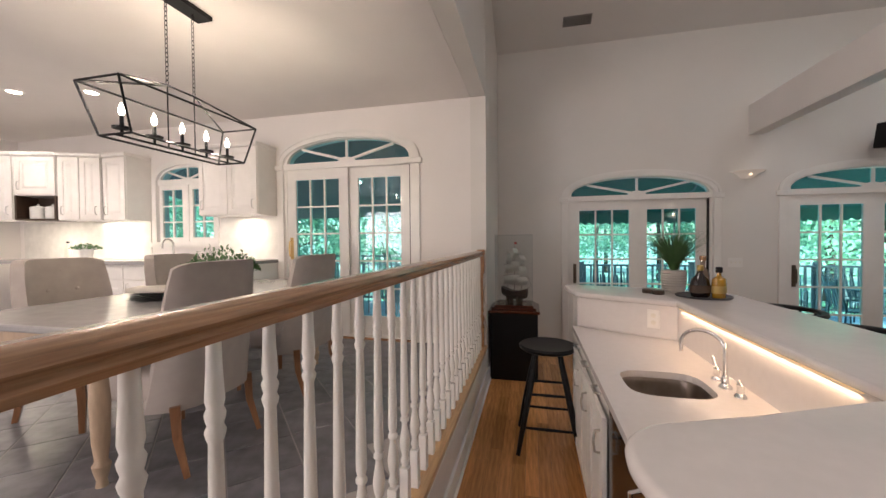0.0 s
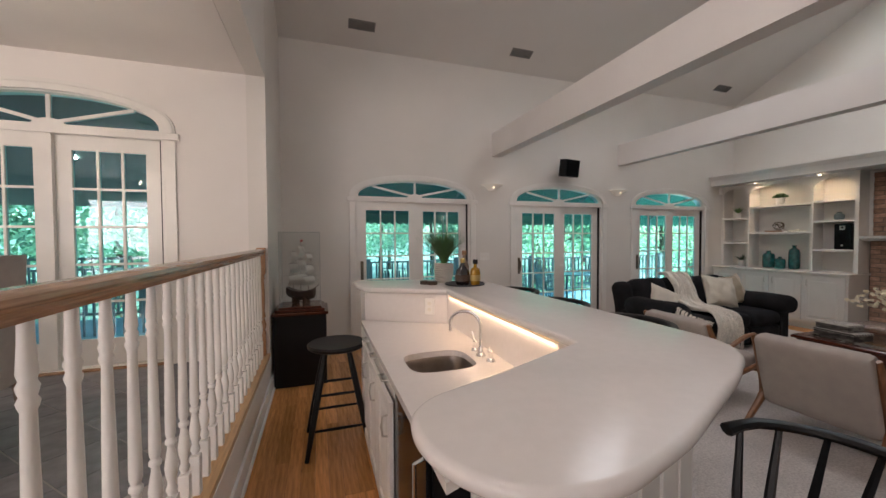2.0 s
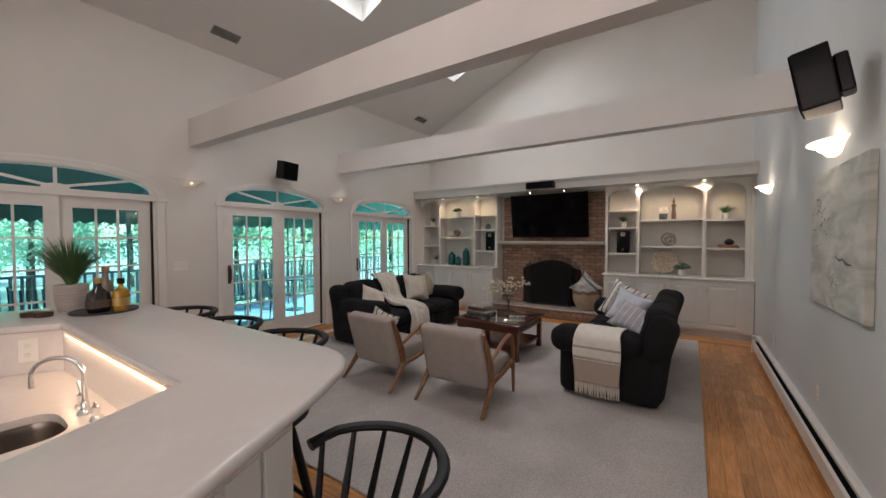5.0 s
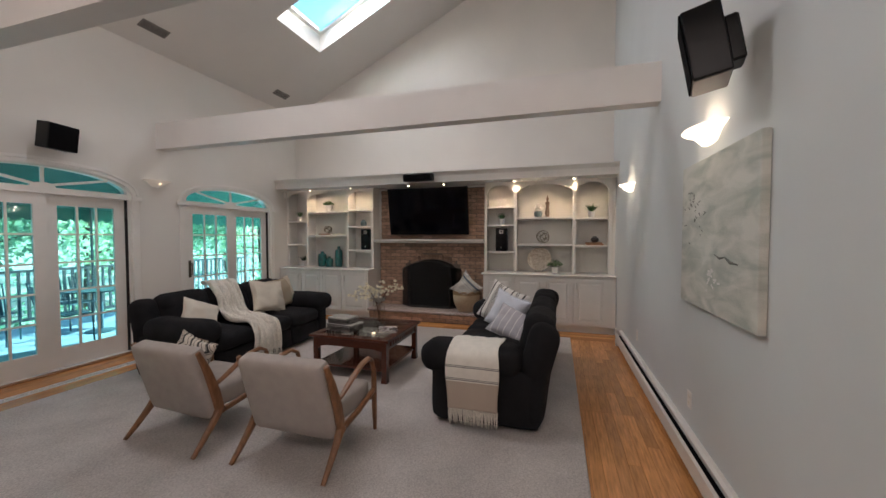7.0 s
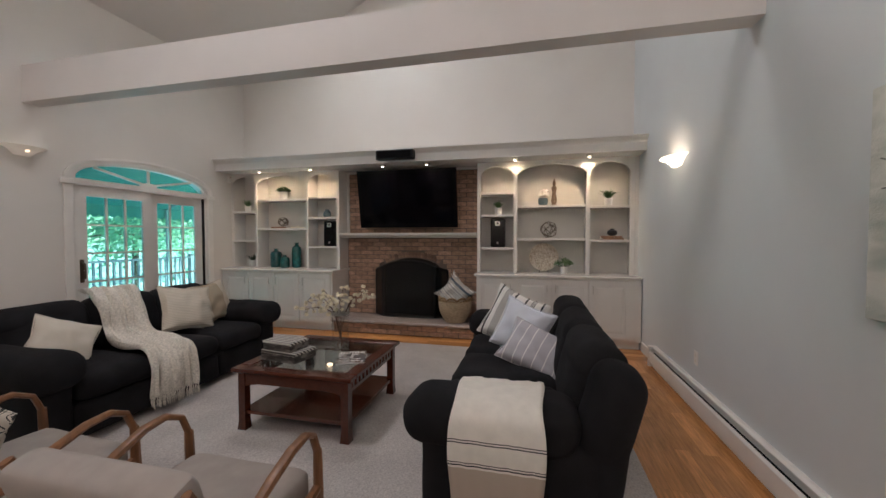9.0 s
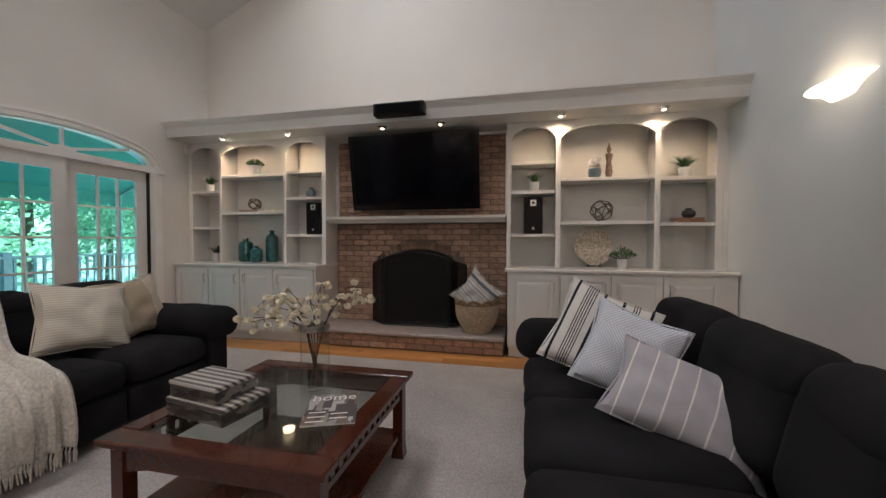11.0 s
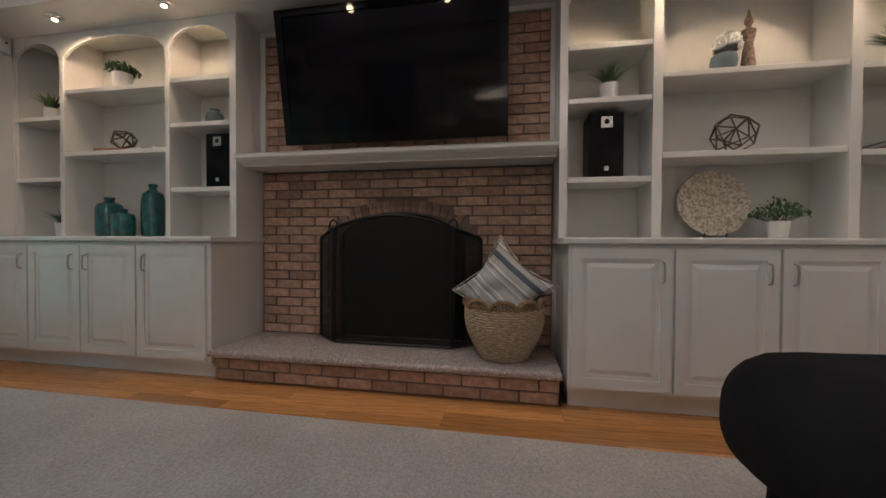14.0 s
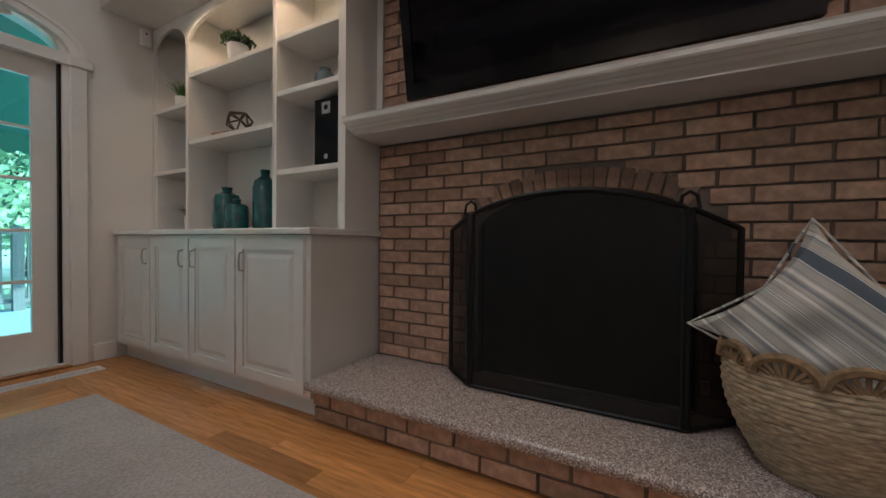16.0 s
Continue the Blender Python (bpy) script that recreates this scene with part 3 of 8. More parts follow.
def door_unit(name, xa, xb, yw, z0, head, rise, gap_right=True):
    """A pair of glazed leaves under an arched transom; yw is the wall's inner face."""
    d = tagged(new(name), kind="structure")
    w = 0.085
    part("casing", box(B(), xa - w, xa, yw - 0.022, yw, z0, head - 0.04, bevel=0.004), M["trim"], d)
    part("casing", box(B(), xb, xb + w, yw - 0.022, yw, z0, head - 0.04, bevel=0.004), M["trim"], d)
    part("casing", box(B(), xa - w - 0.03, xa + 0.005, yw - 0.034, yw, head - 0.04, head + 0.02, bevel=0.006), M["trim"], d)
    part("casing", box(B(), xb - 0.005, xb + w + 0.03, yw - 0.034, yw, head - 0.04, head + 0.02, bevel=0.006), M["trim"], d)
    part("arch_casing", arch_band(B(), xa, xb, z0, head + 0.02, rise - 0.02, w, yw - 0.022, yw), M["trim"], d)
    part("arch_bead", arch_band(B(), xa - 0.05, xb + 0.05, z0, head + 0.02, rise + 0.03, 0.02, yw - 0.032, yw - 0.022), M["trim"], d)
    # jambs and the transom's frame
    ya, yb = yw + 0.01, yw + 0.13
    fr = box(B(), xa, xa + 0.03, ya, yb, z0, head)
    box(fr, xb - 0.03, xb, ya, yb, z0, head)
    box(fr, xa, xb, ya - 0.02, yb, head - 0.035, head + 0.035)
    box(fr, xa + 0.03, xb - 0.03, ya, yb, z0, z0 + 0.025)
    arch_band(fr, xa + 0.04, xb - 0.04, z0, head + 0.035, rise - 0.045, 0.04, ya, yb - 0.03)
    part("frame", fr, M["trim"], d)
    cx = (xa + xb) / 2
    sp = B()
    hub = [(cx + 0.11 * math.cos(a), head + 0.035 + 0.055 * math.sin(a)) for a in [math.pi * i / 12 for i in range(13)]]
    prism(sp, hub, ya + 0.02, ya + 0.06, "y")
    rim = arch(xa + 0.05, xb - 0.05, head + 0.035, rise - 0.055, 40)
    for k in (9, 20, 31):
        p = Vector(rim[k])
        q = Vector((cx, head + 0.05))
        nrm = Vector((-(p - q).y, (p - q).x)).normalized() * 0.014
        prism(sp, [tuple(q + nrm), tuple(q - nrm), tuple(p - nrm), tuple(p + nrm)], ya + 0.025, ya + 0.055, "y")
    part("spokes", sp, M["trim"], d)
    g = part("transom_pane", prism(B(), [(xa + 0.05, head + 0.035)] + rim[1:-1] + [(xb - 0.05, head + 0.035)], ya + 0.038, ya + 0.042, "y"), M["glass"], d)
    g.visible_shadow = False
    # leaves
    mid = cx
    for k, (la, lb, off) in enumerate(((xa + 0.03, mid + 0.02, 0.0), (mid + 0.012, xb - (0.045 if gap_right else 0.03), 0.045))):
        y0, y1 = ya + 0.01 + off, ya + 0.048 + off
        leaf = tagged(new("leaf"), "")
        leaf.parent = d
        za, zb = z0 + 0.03, head - 0.035
        sw, top, bot = 0.115, 0.12, 0.22
        bmf = box(B(), la, la + sw, y0, y1, za, zb)
        box(bmf, lb - sw, lb, y0, y1, za, zb)
        box(bmf, la + sw, lb - sw, y0, y1, zb - top, zb)
        box(bmf, la + sw, lb - sw, y0, y1, za, za + bot)
        part("leaf_frame", bmf, M["trim"], leaf)
        ga, gb, gz0, gz1 = la + sw, lb - sw, za + bot, zb - top
        cols, rws = 3, 5
        mu = B()
        for i in range(1, cols):
            x = ga + (gb - ga) * i / cols
            box(mu, x - 0.0095, x + 0.0095, y0 + 0.004, y1 - 0.004, gz0, gz1)
        for j in range(1, rws):
            z = gz0 + (gz1 - gz0) * j / rws
            for i in range(cols):
                x0 = ga + (gb - ga) * i / cols + (0.0095 if i else 0)
                x1 = ga + (gb - ga) * (i + 1) / cols - (0.0095 if i < cols - 1 else 0)
                box(mu, x0, x1, y0 + 0.005, y1 - 0.005, z - 0.0095, z + 0.0095)
        part("muntins", mu, M["trim"], leaf)
        for i in range(cols):
            for j in range(rws):
                x0, x1 = ga + (gb - ga) * i / cols, ga + (gb - ga) * (i + 1) / cols
                za_, zb_ = gz0 + (gz1 - gz0) * j / rws, gz0 + (gz1 - gz0) * (j + 1) / rws
                p = part("pane", box(B(), x0, x1, (y0 + y1) / 2 - 0.002, (y0 + y1) / 2 + 0.002, za_, zb_), M["glass"], leaf)
                p.visible_shadow = False
        if k == 0:
            h = tube(B(), [(la + 0.055, y0, z0 + 0.93), (la + 0.055, y0 - 0.05, z0 + 0.95), (la + 0.055, y0 - 0.055, z0 + 1.03), (la + 0.055, y0 - 0.05, z0 + 1.11), (la + 0.055, y0, z0 + 1.13)], 0.009)
            box(h, la + 0.035, la + 0.075, y0 - 0.006, y0, z0 + 0.90, z0 + 1.16)
            part("handle", h, M["brass"] if name == "door_1" else M["bronze"], leaf, "aged metal pull handle")
    # black strip put in for the dark gap beside the right leaf
    if gap_right:
        part("track_seal", box(B(), xb - 0.045, xb - 0.031, ya + 0.02, yb, z0 + 0.025, head - 0.036), M["black"], d, "black strip standing in for the dark gap beside the sliding leaf")
    part("sill", box(B(), xa, xb, yw - 0.03, yw + 0.01, z0, z0 + 0.018, bevel=0.004), M["rail_oak"], d, "varnished oak sill")
    return d


door_unit("door_1", *D1, K_Y, K_Z, K_Z + 1.99, 0.30)
for nm, (a, b) in DOORS.items():
    door_unit(nm, a, b, WIN_Y, 0.0, HEAD, RISE)

# kitchen window: two casements under an arched light
kw = tagged(new("window_1"), kind="structure")
xa, xb = KW
fr = box(B(), xa - 0.07, xa, K_Y - 0.02, K_Y, 1.46, 2.27)
box(fr, xb, xb + 0.07, K_Y - 0.02, K_Y, 1.46, 2.27)
box(fr, xa - 0.09, xb + 0.09, K_Y - 0.04, K_Y, 1.44, 1.50)
arch_band(fr, xa, xb, 0, 2.27, 0.22, 0.07, K_Y - 0.02, K_Y)
part("casing", fr, M["trim"], kw)
fr = B()
for a, b in ((xa, (xa + xb) / 2 - 0.03), ((xa + xb) / 2 + 0.03, xb)):
    box(fr, a, a + 0.05, K_Y + 0.03, K_Y + 0.08, 1.5, 2.24)
    box(fr, b - 0.05, b, K_Y + 0.03, K_Y + 0.08, 1.5, 2.24)
    box(fr, a + 0.05, b - 0.05, K_Y + 0.03, K_Y + 0.08, 1.5, 1.56)
    box(fr, a + 0.05, b - 0.05, K_Y + 0.03, K_Y + 0.08, 2.18, 2.24)
    box(fr, (a + b) / 2 - 0.01, (a + b) / 2 + 0.01, K_Y + 0.04, K_Y + 0.07, 1.56, 2.18)
    for z in (1.76, 1.97):
        box(fr, a + 0.05, b - 0.05, K_Y + 0.042, K_Y + 0.068, z - 0.01, z + 0.01)
box(fr, (xa + xb) / 2 - 0.03, (xa + xb) / 2 + 0.03, K_Y + 0.02, K_Y + 0.1, 1.5, 2.24)
box(fr, xa, xb, K_Y + 0.01, K_Y + 0.1, 2.24, 2.31)
arch_band(fr, xa + 0.03, xb - 0.03, 0, 2.31, 0.15, 0.03, K_Y + 0.02, K_Y + 0.09)
for k in (9, 20, 31):
    p, q = Vector(arch(xa + 0.03, xb - 0.03, 2.31, 0.15, 40)[k]), Vector(((xa + xb) / 2, 2.31))
    nrm = Vector((-(p - q).y, (p - q).x)).normalized() * 0.012
    prism(fr, [tuple(q + nrm), tuple(q - nrm), tuple(p - nrm), tuple(p + nrm)], K_Y + 0.04, K_Y + 0.07, "y")
part("window_frame", fr, M["trim"], kw)
g = part("pane", box(B(), xa, xb, K_Y + 0.055, K_Y + 0.058, 1.5, 2.47), M["glass"], kw)
g.visible_shadow = False


# ---- railing ----
rl = thing("railing", pose(K_X - 0.05, 0, K_Z), "oak handrail on white turned balusters beside the kitchen", "railing")
prof = [(-0.030, 0.0), (0.030, 0.0), (0.034, 0.018), (0.024, 0.030), (0.034, 0.045), (0.034, 0.062), (0.018, 0.078), (-0.018, 0.078), (-0.034, 0.062), (-0.034, 0.045), (-0.024, 0.030), (-0.034, 0.018)]
part("handrail", prism(B(), [(x, z * 0.72 + 0.947) for x, z in prof], -0.2, K_Y - 0.06, "y"), M["rail_oak"], rl, "varnished oak handrail", smooth=True)
part("shoe_rail", box(B(), -0.055, 0.06, 0.3, K_Y - 0.002, -0.02, 0.012, bevel=0.004), M["oak_trim"], rl, "oak shoe rail")
BAL = [(0.012, 0.185), (0.019, 0.205), (0.013, 0.222), (0.013, 0.235), (0.019, 0.26), (0.0215, 0.285), (0.017, 0.32), (0.012, 0.35), (0.0115, 0.362), (0.018, 0.370), (0.018, 0.380), (0.012, 0.388), (0.0165, 0.405), (0.0170, 0.43), (0.0145, 0.60), (0.0115, 0.775), (0.0145, 0.783), (0.0168, 0.793), (0.0125, 0.803), (0.015, 0.812), (0.0168, 0.822), (0.0125, 0.832), (0.0155, 0.845), (0.0125, 0.90), (0.0115, 0.955)]


def baluster():
    bm = B()
    rings = []
    seg = 12
    for r, z in BAL:
        rings.append([bm.verts.new((r * math.cos(2 * math.pi * i / seg), r * math.sin(2 * math.pi * i / seg), z)) for i in range(seg)])
    for a, b in zip(rings, rings[1:]):
        for i in range(seg):
            bm.faces.new((a[i], a[(i + 1) % seg], b[(i + 1) % seg], b[i]))
    bm.faces.new(rings[0][::-1])
    box(bm, -0.0185, 0.0185, -0.0185, 0.0185, 0.012, 0.178, bevel=0.002)
    return bm


first = part("baluster", baluster(), M["trim"], rl, "white painted turned baluster", smooth=True, m=pose(0, 0.892, 0))
y = 1.023
while y < K_Y - 0.14:
    b = new("baluster", first.data)
    b.parent = rl
    b.matrix_basis = pose(0, y, 0)
    tagged(b, "white painted turned baluster")
    y += 0.1318
post = [(0.030, 0.0), (0.030, 0.22), (0.022, 0.235), (0.030, 0.26), (0.034, 0.29), (0.022, 0.33), (0.018, 0.345), (0.028, 0.36), (0.026, 0.385), (0.020, 0.41), (0.026, 0.5), (0.022, 0.66), (0.020, 0.70), (0.030, 0.715), (0.020, 0.735), (0.030, 0.755), (0.032, 0.94), (0.040, 0.955), (0.040, 1.0)]
for y in (K_Y - 0.05, 0.73):
    n_ = lathe(B(), post if y > 1 else post[:-3] + [(0.032, 0.92)], 14)
    box(n_, -0.031, 0.031, -0.031, 0.031, 0.0, 0.2, bevel=0.003)
    if y > 1:
        box(n_, -0.036, 0.036, -0.036, 0.036, 0.76, 1.0, bevel=0.003)
    part("newel", n_, M["rail_oak"], rl, "turned oak newel post", smooth=True, m=pose(0, y, 0.012))


# ---- the wet bar ----
LOW, TOP = 0.87, 1.11
outline = [(0.58, 3.50), (0.575, 3.80), (1.22, 3.68), (1.60, 3.42), (1.635, 3.36), (1.64, 1.50), (1.61, 1.40), (1.53, 1.31), (1.36, 1.215), (0.95, 1.03), (0.74, 0.965), (0.64, 0.97), (0.55, 1.01), (0.49, 1.09), (0.465, 1.19), (0.475, 1.28), (0.53, 1.345), (0.75, 1.43), (1.145, 1.603), (1.149, 2.995), (0.62, 3.29)]


def smooth_loop(pts, r=0.05, keep=()):
    out = []
    n = len(pts)
    for i, p in enumerate(pts):
        p = Vector(p)
        a, b = Vector(pts[i - 1]), Vector(pts[(i + 1) % n])
        ra, rb = min(r, (a - p).length * 0.45), min(r, (b - p).length * 0.45)
        if i in keep:
            out.append(tuple(p))
            continue
        s, e = p + (a - p).normalized() * ra, p + (b - p).normalized() * rb
        for k in range(5):
            t = k / 4
            out.append(tuple(s * (1 - t) ** 2 + p * 2 * t * (1 - t) + e * t * t))
    return out


def slab(bm, pts, z0, z1, r=0.014):
    """A worktop with a rounded edge."""
    n = len(pts)
    nor = []
    for i in range(n):
        a, b = Vector(pts[i - 1]), Vector(pts[(i + 1) % n])
        d = (b - a).normalized()
        nor.append(Vector((-d.y, d.x)))
    area = sum(pts[i - 1][0] * pts[i][1] - pts[i][0] * pts[i - 1][1] for i in range(n))
    sign = 1 if area > 0 else -1
    rings = []
    for k in range(7):
        a = -math.pi / 2 + math.pi * k / 6
        off = r * (1 - math.cos(a))
        z = (z0 + r if a < 0 else z1 - r) + r * math.sin(a)
        rings.append([bm.verts.new((pts[i][0] + sign * nor[i].x * off, pts[i][1] + sign * nor[i].y * off, z)) for i in range(n)])
    for a, b in zip(rings, rings[1:]):
        for i in range(n):
            bm.faces.new((a[i], a[(i + 1) % n], b[(i + 1) % n], b[i]))
    bm.faces.new(rings[0][::-1]), bm.faces.new(rings[-1])
    return bm


part("stone_worktop", slab(B(), smooth_loop(outline, 0.05, keep=(18, 19)), TOP - 0.036, TOP, 0.016), M["quartz"], smooth=True)
tagged(bpy.data.objects["stone_worktop"], "raised cream stone bar top with a rounded edge", "bar top")
bar = thing("wet_bar", pose(0, 0, 0), "white painted panelled bar base on the oak floor", "bar")
part("pony_wall", box(B(), 1.172, 1.32, 1.50, 3.10, 0, TOP - 0.037), M["trim"], bar)
part("back_wall", prism(B(), [(0.625, 3.31), (1.172, 3.01), (1.32, 3.10), (1.32, 3.30), (0.66, 3.62), (0.625, 3.60)], 0, TOP - 0.037), M["trim"], bar)
part("splash", prism(B(), [(0.627, 3.302), (1.168, 3.006), (1.170, 3.010), (0.629, 3.309)], LOW, TOP - 0.037), M["quartz"], bar, "cream stone splashback")
part("splash", box(B(), 1.160, 1.171, 1.63, 3.005, LOW, TOP - 0.037), M["quartz"], bar, "cream stone splashback")
part("end_body", prism(B(), [(0.66, 1.10), (0.82, 1.115), (1.34, 1.34), (1.40, 1.42), (1.40, 1.50), (1.171, 1.50), (1.171, 1.60), (0.66, 1.395)], 0.0, TOP - 0.037), M["trim"], bar)
for k in range(4):
    f0, f1 = 0.05 + k * 0.24, 0.25 + k * 0.24
    a, b = Vector((0.82, 1.115)), Vector((1.34, 1.34))
    p, q = a.lerp(b, f0), a.lerp(b, f1)
    nn = Vector((q.y - p.y, -(q.x - p.x))).normalized() * 0.012
    part("panel", prism(B(), [tuple(p), tuple(q), tuple(q + nn), tuple(p + nn)], 0.15, TOP - 0.14), M["trim"], bar)
for y in (1.55, 2.08, 2.61):
    part("panel", box(B(), 1.32, 1.335, y, y + 0.45, 0.14, TOP - 0.15, bevel=0.005), M["trim"], bar)
# sink: the counter has its hole
SX, SY, SRX, SRY = 0.858, 2.26, 0.165, 0.15
cut = B()
n = 28
hole = []
for i in range(n):
    a = 2 * math.pi * i / n
    c, s = math.cos(a), math.sin(a)
    hole.append((SX + SRX * (abs(c) ** 0.55) * (1 if c > 0 else -1), SY + SRY * (abs(s) ** 0.55) * (1 if s > 0 else -1)))
x0, x1, y0, y1 = 0.592, 1.160, 1.66, 2.80


def on_rect(p):
    d = Vector((p[0] - SX, p[1] - SY))
    t = min(((x1 - SX) / d.x if d.x > 0 else (x0 - SX) / d.x) if abs(d.x) > 1e-6 else 1e9, ((y1 - SY) / d.y if d.y > 0 else (y0 - SY) / d.y) if abs(d.y) > 1e-6 else 1e9)
    return (SX + d.x * t, SY + d.y * t)


angs = sorted(range(n), key=lambda i: math.atan2(hole[i][1] - SY, hole[i][0] - SX))
hole = [hole[i] for i in angs]
outer = [on_rect(p) for p in hole]
for i in range(n):
    j = (i + 1) % n
    quad = [hole[i], hole[j], outer[j]]
    for cx_, cy_ in ((x0, y0), (x0, y1), (x1, y0), (x1, y1)):
        if (abs(outer[i][0] - cx_) < 1e-6 or abs(outer[j][0] - cx_) < 1e-6) and (abs(outer[i][1] - cy_) < 1e-6 or abs(outer[j][1] - cy_) < 1e-6) and abs(outer[i][0] - outer[j][0]) > 1e-6 and abs(outer[i][1] - outer[j][1]) > 1e-6:
            quad.append((cx_, cy_))
    quad.append(outer[i])
    prism(cut, quad, LOW - 0.03, LOW)
prism(cut, [(0.592, 2.80), (1.160, 2.80), (1.160, 3.002), (0.612, 3.302), (0.592, 3.30)], LOW - 0.03, LOW)
prism(cut, [(0.592, 1.385), (1.160, 1.60), (1.160, 1.66), (0.592, 1.66)], LOW - 0.03, LOW)
bmesh.ops.remove_doubles(cut, verts=cut.verts, dist=0.0002)
part("counter", cut, M["quartz"])
tagged(bpy.data.objects["counter"], "lower cream stone counter with an oval sink hole", "counter")
sink = thing("sink", pose(SX, SY, LOW - 0.03), "brushed steel oval bar sink set under the counter", "sink")
ring = [(p[0] - SX, p[1] - SY) for p in hole]
sb = B()
lv = [(1.06, 0.0), (1.0, -0.002), (0.97, -0.02), (0.93, -0.12), (0.85, -0.15), (0.2, -0.16)]
rs = [[sb.verts.new((x * k, y * k, z)) for x, y in ring] for k, z in lv]
for a, b in zip(rs, rs[1:]):
    for i in range(n):
        sb.faces.new((a[i], a[(i + 1) % n], b[(i + 1) % n], b[i]))
sb.faces.new(rs[-1])
part("bowl", sb, M["sink_steel"], sink, smooth=True)
part("drain", lathe(B(), [(0.04, -0.1585), (0.04, -0.152), (0.03, -0.150)], 16), M["chrome"], sink, "round chrome drain")
fc = thing("faucet", pose(1.08, 2.26, LOW), "chrome gooseneck bar faucet with two lever handles", "faucet")
part("neck", tube(B(), [(0, 0, 0.0), (0, 0, 0.11)] + [(-0.06 + 0.06 * math.cos(a), 0.06 - 0.06 * math.cos(a), 0.15 + 0.07 * math.sin(a)) for a in [math.pi * i / 10 for i in range(11)]] + [(-0.12, 0.12, 0.11)], 0.0085, 10), M["chrome"], fc, smooth=True)
part("base", lathe(B(), [(0.026, 0), (0.024, 0.008), (0.014, 0.018), (0.013, 0.045), (0.010, 0.05)], 16), M["chrome"], fc, smooth=True)
for s in (-1, 1):
    hb = lathe(B(), [(0.022, 0), (0.020, 0.008), (0.012, 0.016), (0.012, 0.04), (0.015, 0.048), (0.004, 0.056)], 14, at=(0.01, s * 0.095, 0))
    rod(hb, (0.01, s * 0.095, 0.045), (0.012 , s * 0.095 + s * 0.012 + 0.03, 0.09 if s > 0 else 0.055), 0.005, 0.008)
    part("lever", hb, M["chrome"], fc, "chrome lever handle", smooth=True)
# bar cabinets facing the walkway
bc = thing("bar_cabinet", pose(0.61, 0, 0), "white painted bar cabinet with raised panel doors", "cabinet")
part("body", box(box(box(B(), 0.02, 0.55, 2.14, 2.43, 0.09, LOW - 0.22), 0.02, 0.055, 2.14, 2.43, LOW - 0.22, LOW - 0.031), 0.02, 0.55, 2.43, 2.99, 0.09, LOW - 0.031), M["trim"], bc)
part("body", box(B(), 0.02, 0.10, 2.99, 3.28, 0.09, LOW - 0.031), M["trim"], bc)
part("toe_kick", box(B(), 0.06, 0.4, 1.40, 3.25, 0.0, 0.088), M["trim"], bc)
part("drawer_front", box(B(), 0.0, 0.02, 2.15, 3.26, 0.76, LOW - 0.036, bevel=0.003), M["trim"], bc)


def raised_door(parent, y0, y1, z0, z1, x=0.0, nx=-1, handle=None, mat_=None):
    """A raised-panel door in the plane x, seen from the side nx."""
    mat_ = mat_ or M["cab"]
    dd = new("door")
    dd.parent = parent
    th = 0.02
    a, b = (x - th, x) if nx < 0 else (x, x + th)
    w = 0.055
    bm = box(B(), a, b, y0, y0 + w, z0, z1)
    box(bm, a, b, y1 - w, y1, z0, z1)
    box(bm, a, b, y0 + w, y1 - w, z0, z0 + w)
    box(bm, a, b, y0 + w, y1 - w, z1 - w, z1)
    part("door_frame", bm, mat_, dd)
    f = x if nx > 0 else x - th
    pv = []
    for inset, dep in ((0, 0.010), (0.022, 0.010), (0.045, 0.002)):
        xx = f - nx * dep
        pv.append([(xx, y0 + w + inset, z0 + w + inset), (xx, y1 - w - inset, z0 + w + inset), (xx, y1 - w - inset, z1 - w - inset), (xx, y0 + w + inset, z1 - w - inset)])
    pm = B()
    rr = [[pm.verts.new(v) for v in ring_] for ring_ in pv]
    for p_, q_ in zip(rr, rr[1:]):
        for i in range(4):
            pm.faces.new((p_[i], p_[(i + 1) % 4], q_[(i + 1) % 4], q_[i]))
    pm.faces.new(rr[-1])
    part("panel", pm, mat_, dd)
    if handle is not None:
        hy, hz = handle
        part("handle", tube(B(), [(f, hy, hz - 0.05), (f + nx * 0.022, hy, hz - 0.045), (f + nx * 0.028, hy, hz), (f + nx * 0.022, hy, hz + 0.045), (f, hy, hz + 0.05)], 0.0055, 8), M["nickel"], dd, "brushed nickel bow handle", smooth=True)
    return dd


for a, b, h in ((2.16, 2.52, 2.20), (2.53, 2.88, 2.60), (2.89, 3.24, 2.95)):
    raised_door(bc, a, b, 0.11, 0.74, 0.0, -1, (h, 0.62), M["trim"])
    part("pull", tube(B(), [(0.0, (a + b) / 2 - 0.05, 0.79), (-0.028, (a + b) / 2 - 0.04, 0.79), (-0.028, (a + b) / 2 + 0.04, 0.79), (0.0, (a + b) / 2 + 0.05, 0.79)], 0.0055, 8), M["nickel"], bc, "brushed nickel pull", smooth=True)
wc = thing("wine_cooler", pose(0.61, 0, 0), "black undercounter wine cooler with a dark glass door", "cooler")
part("body", box(B(), 0.02, 0.53, 1.62, 2.10, 0.09, LOW - 0.032), M["black"], wc)
part("door", box(B(), 0.0, 0.019, 1.63, 2.12, 0.11, LOW - 0.04, bevel=0.004), M["gloss_black"], wc, "dark glossy cooler door")
part("handle", tube(B(), [(0, 1.66, 0.45), (-0.03, 1.66, 0.46), (-0.03, 1.66, 0.76), (0, 1.66, 0.77)], 0.007, 8), M["chrome"], wc, "steel bar handle")
part("strip_light", box(B(), 1.152, 1.158, 1.72, 2.96, TOP - 0.040, TOP - 0.037), M["glow_warm"])
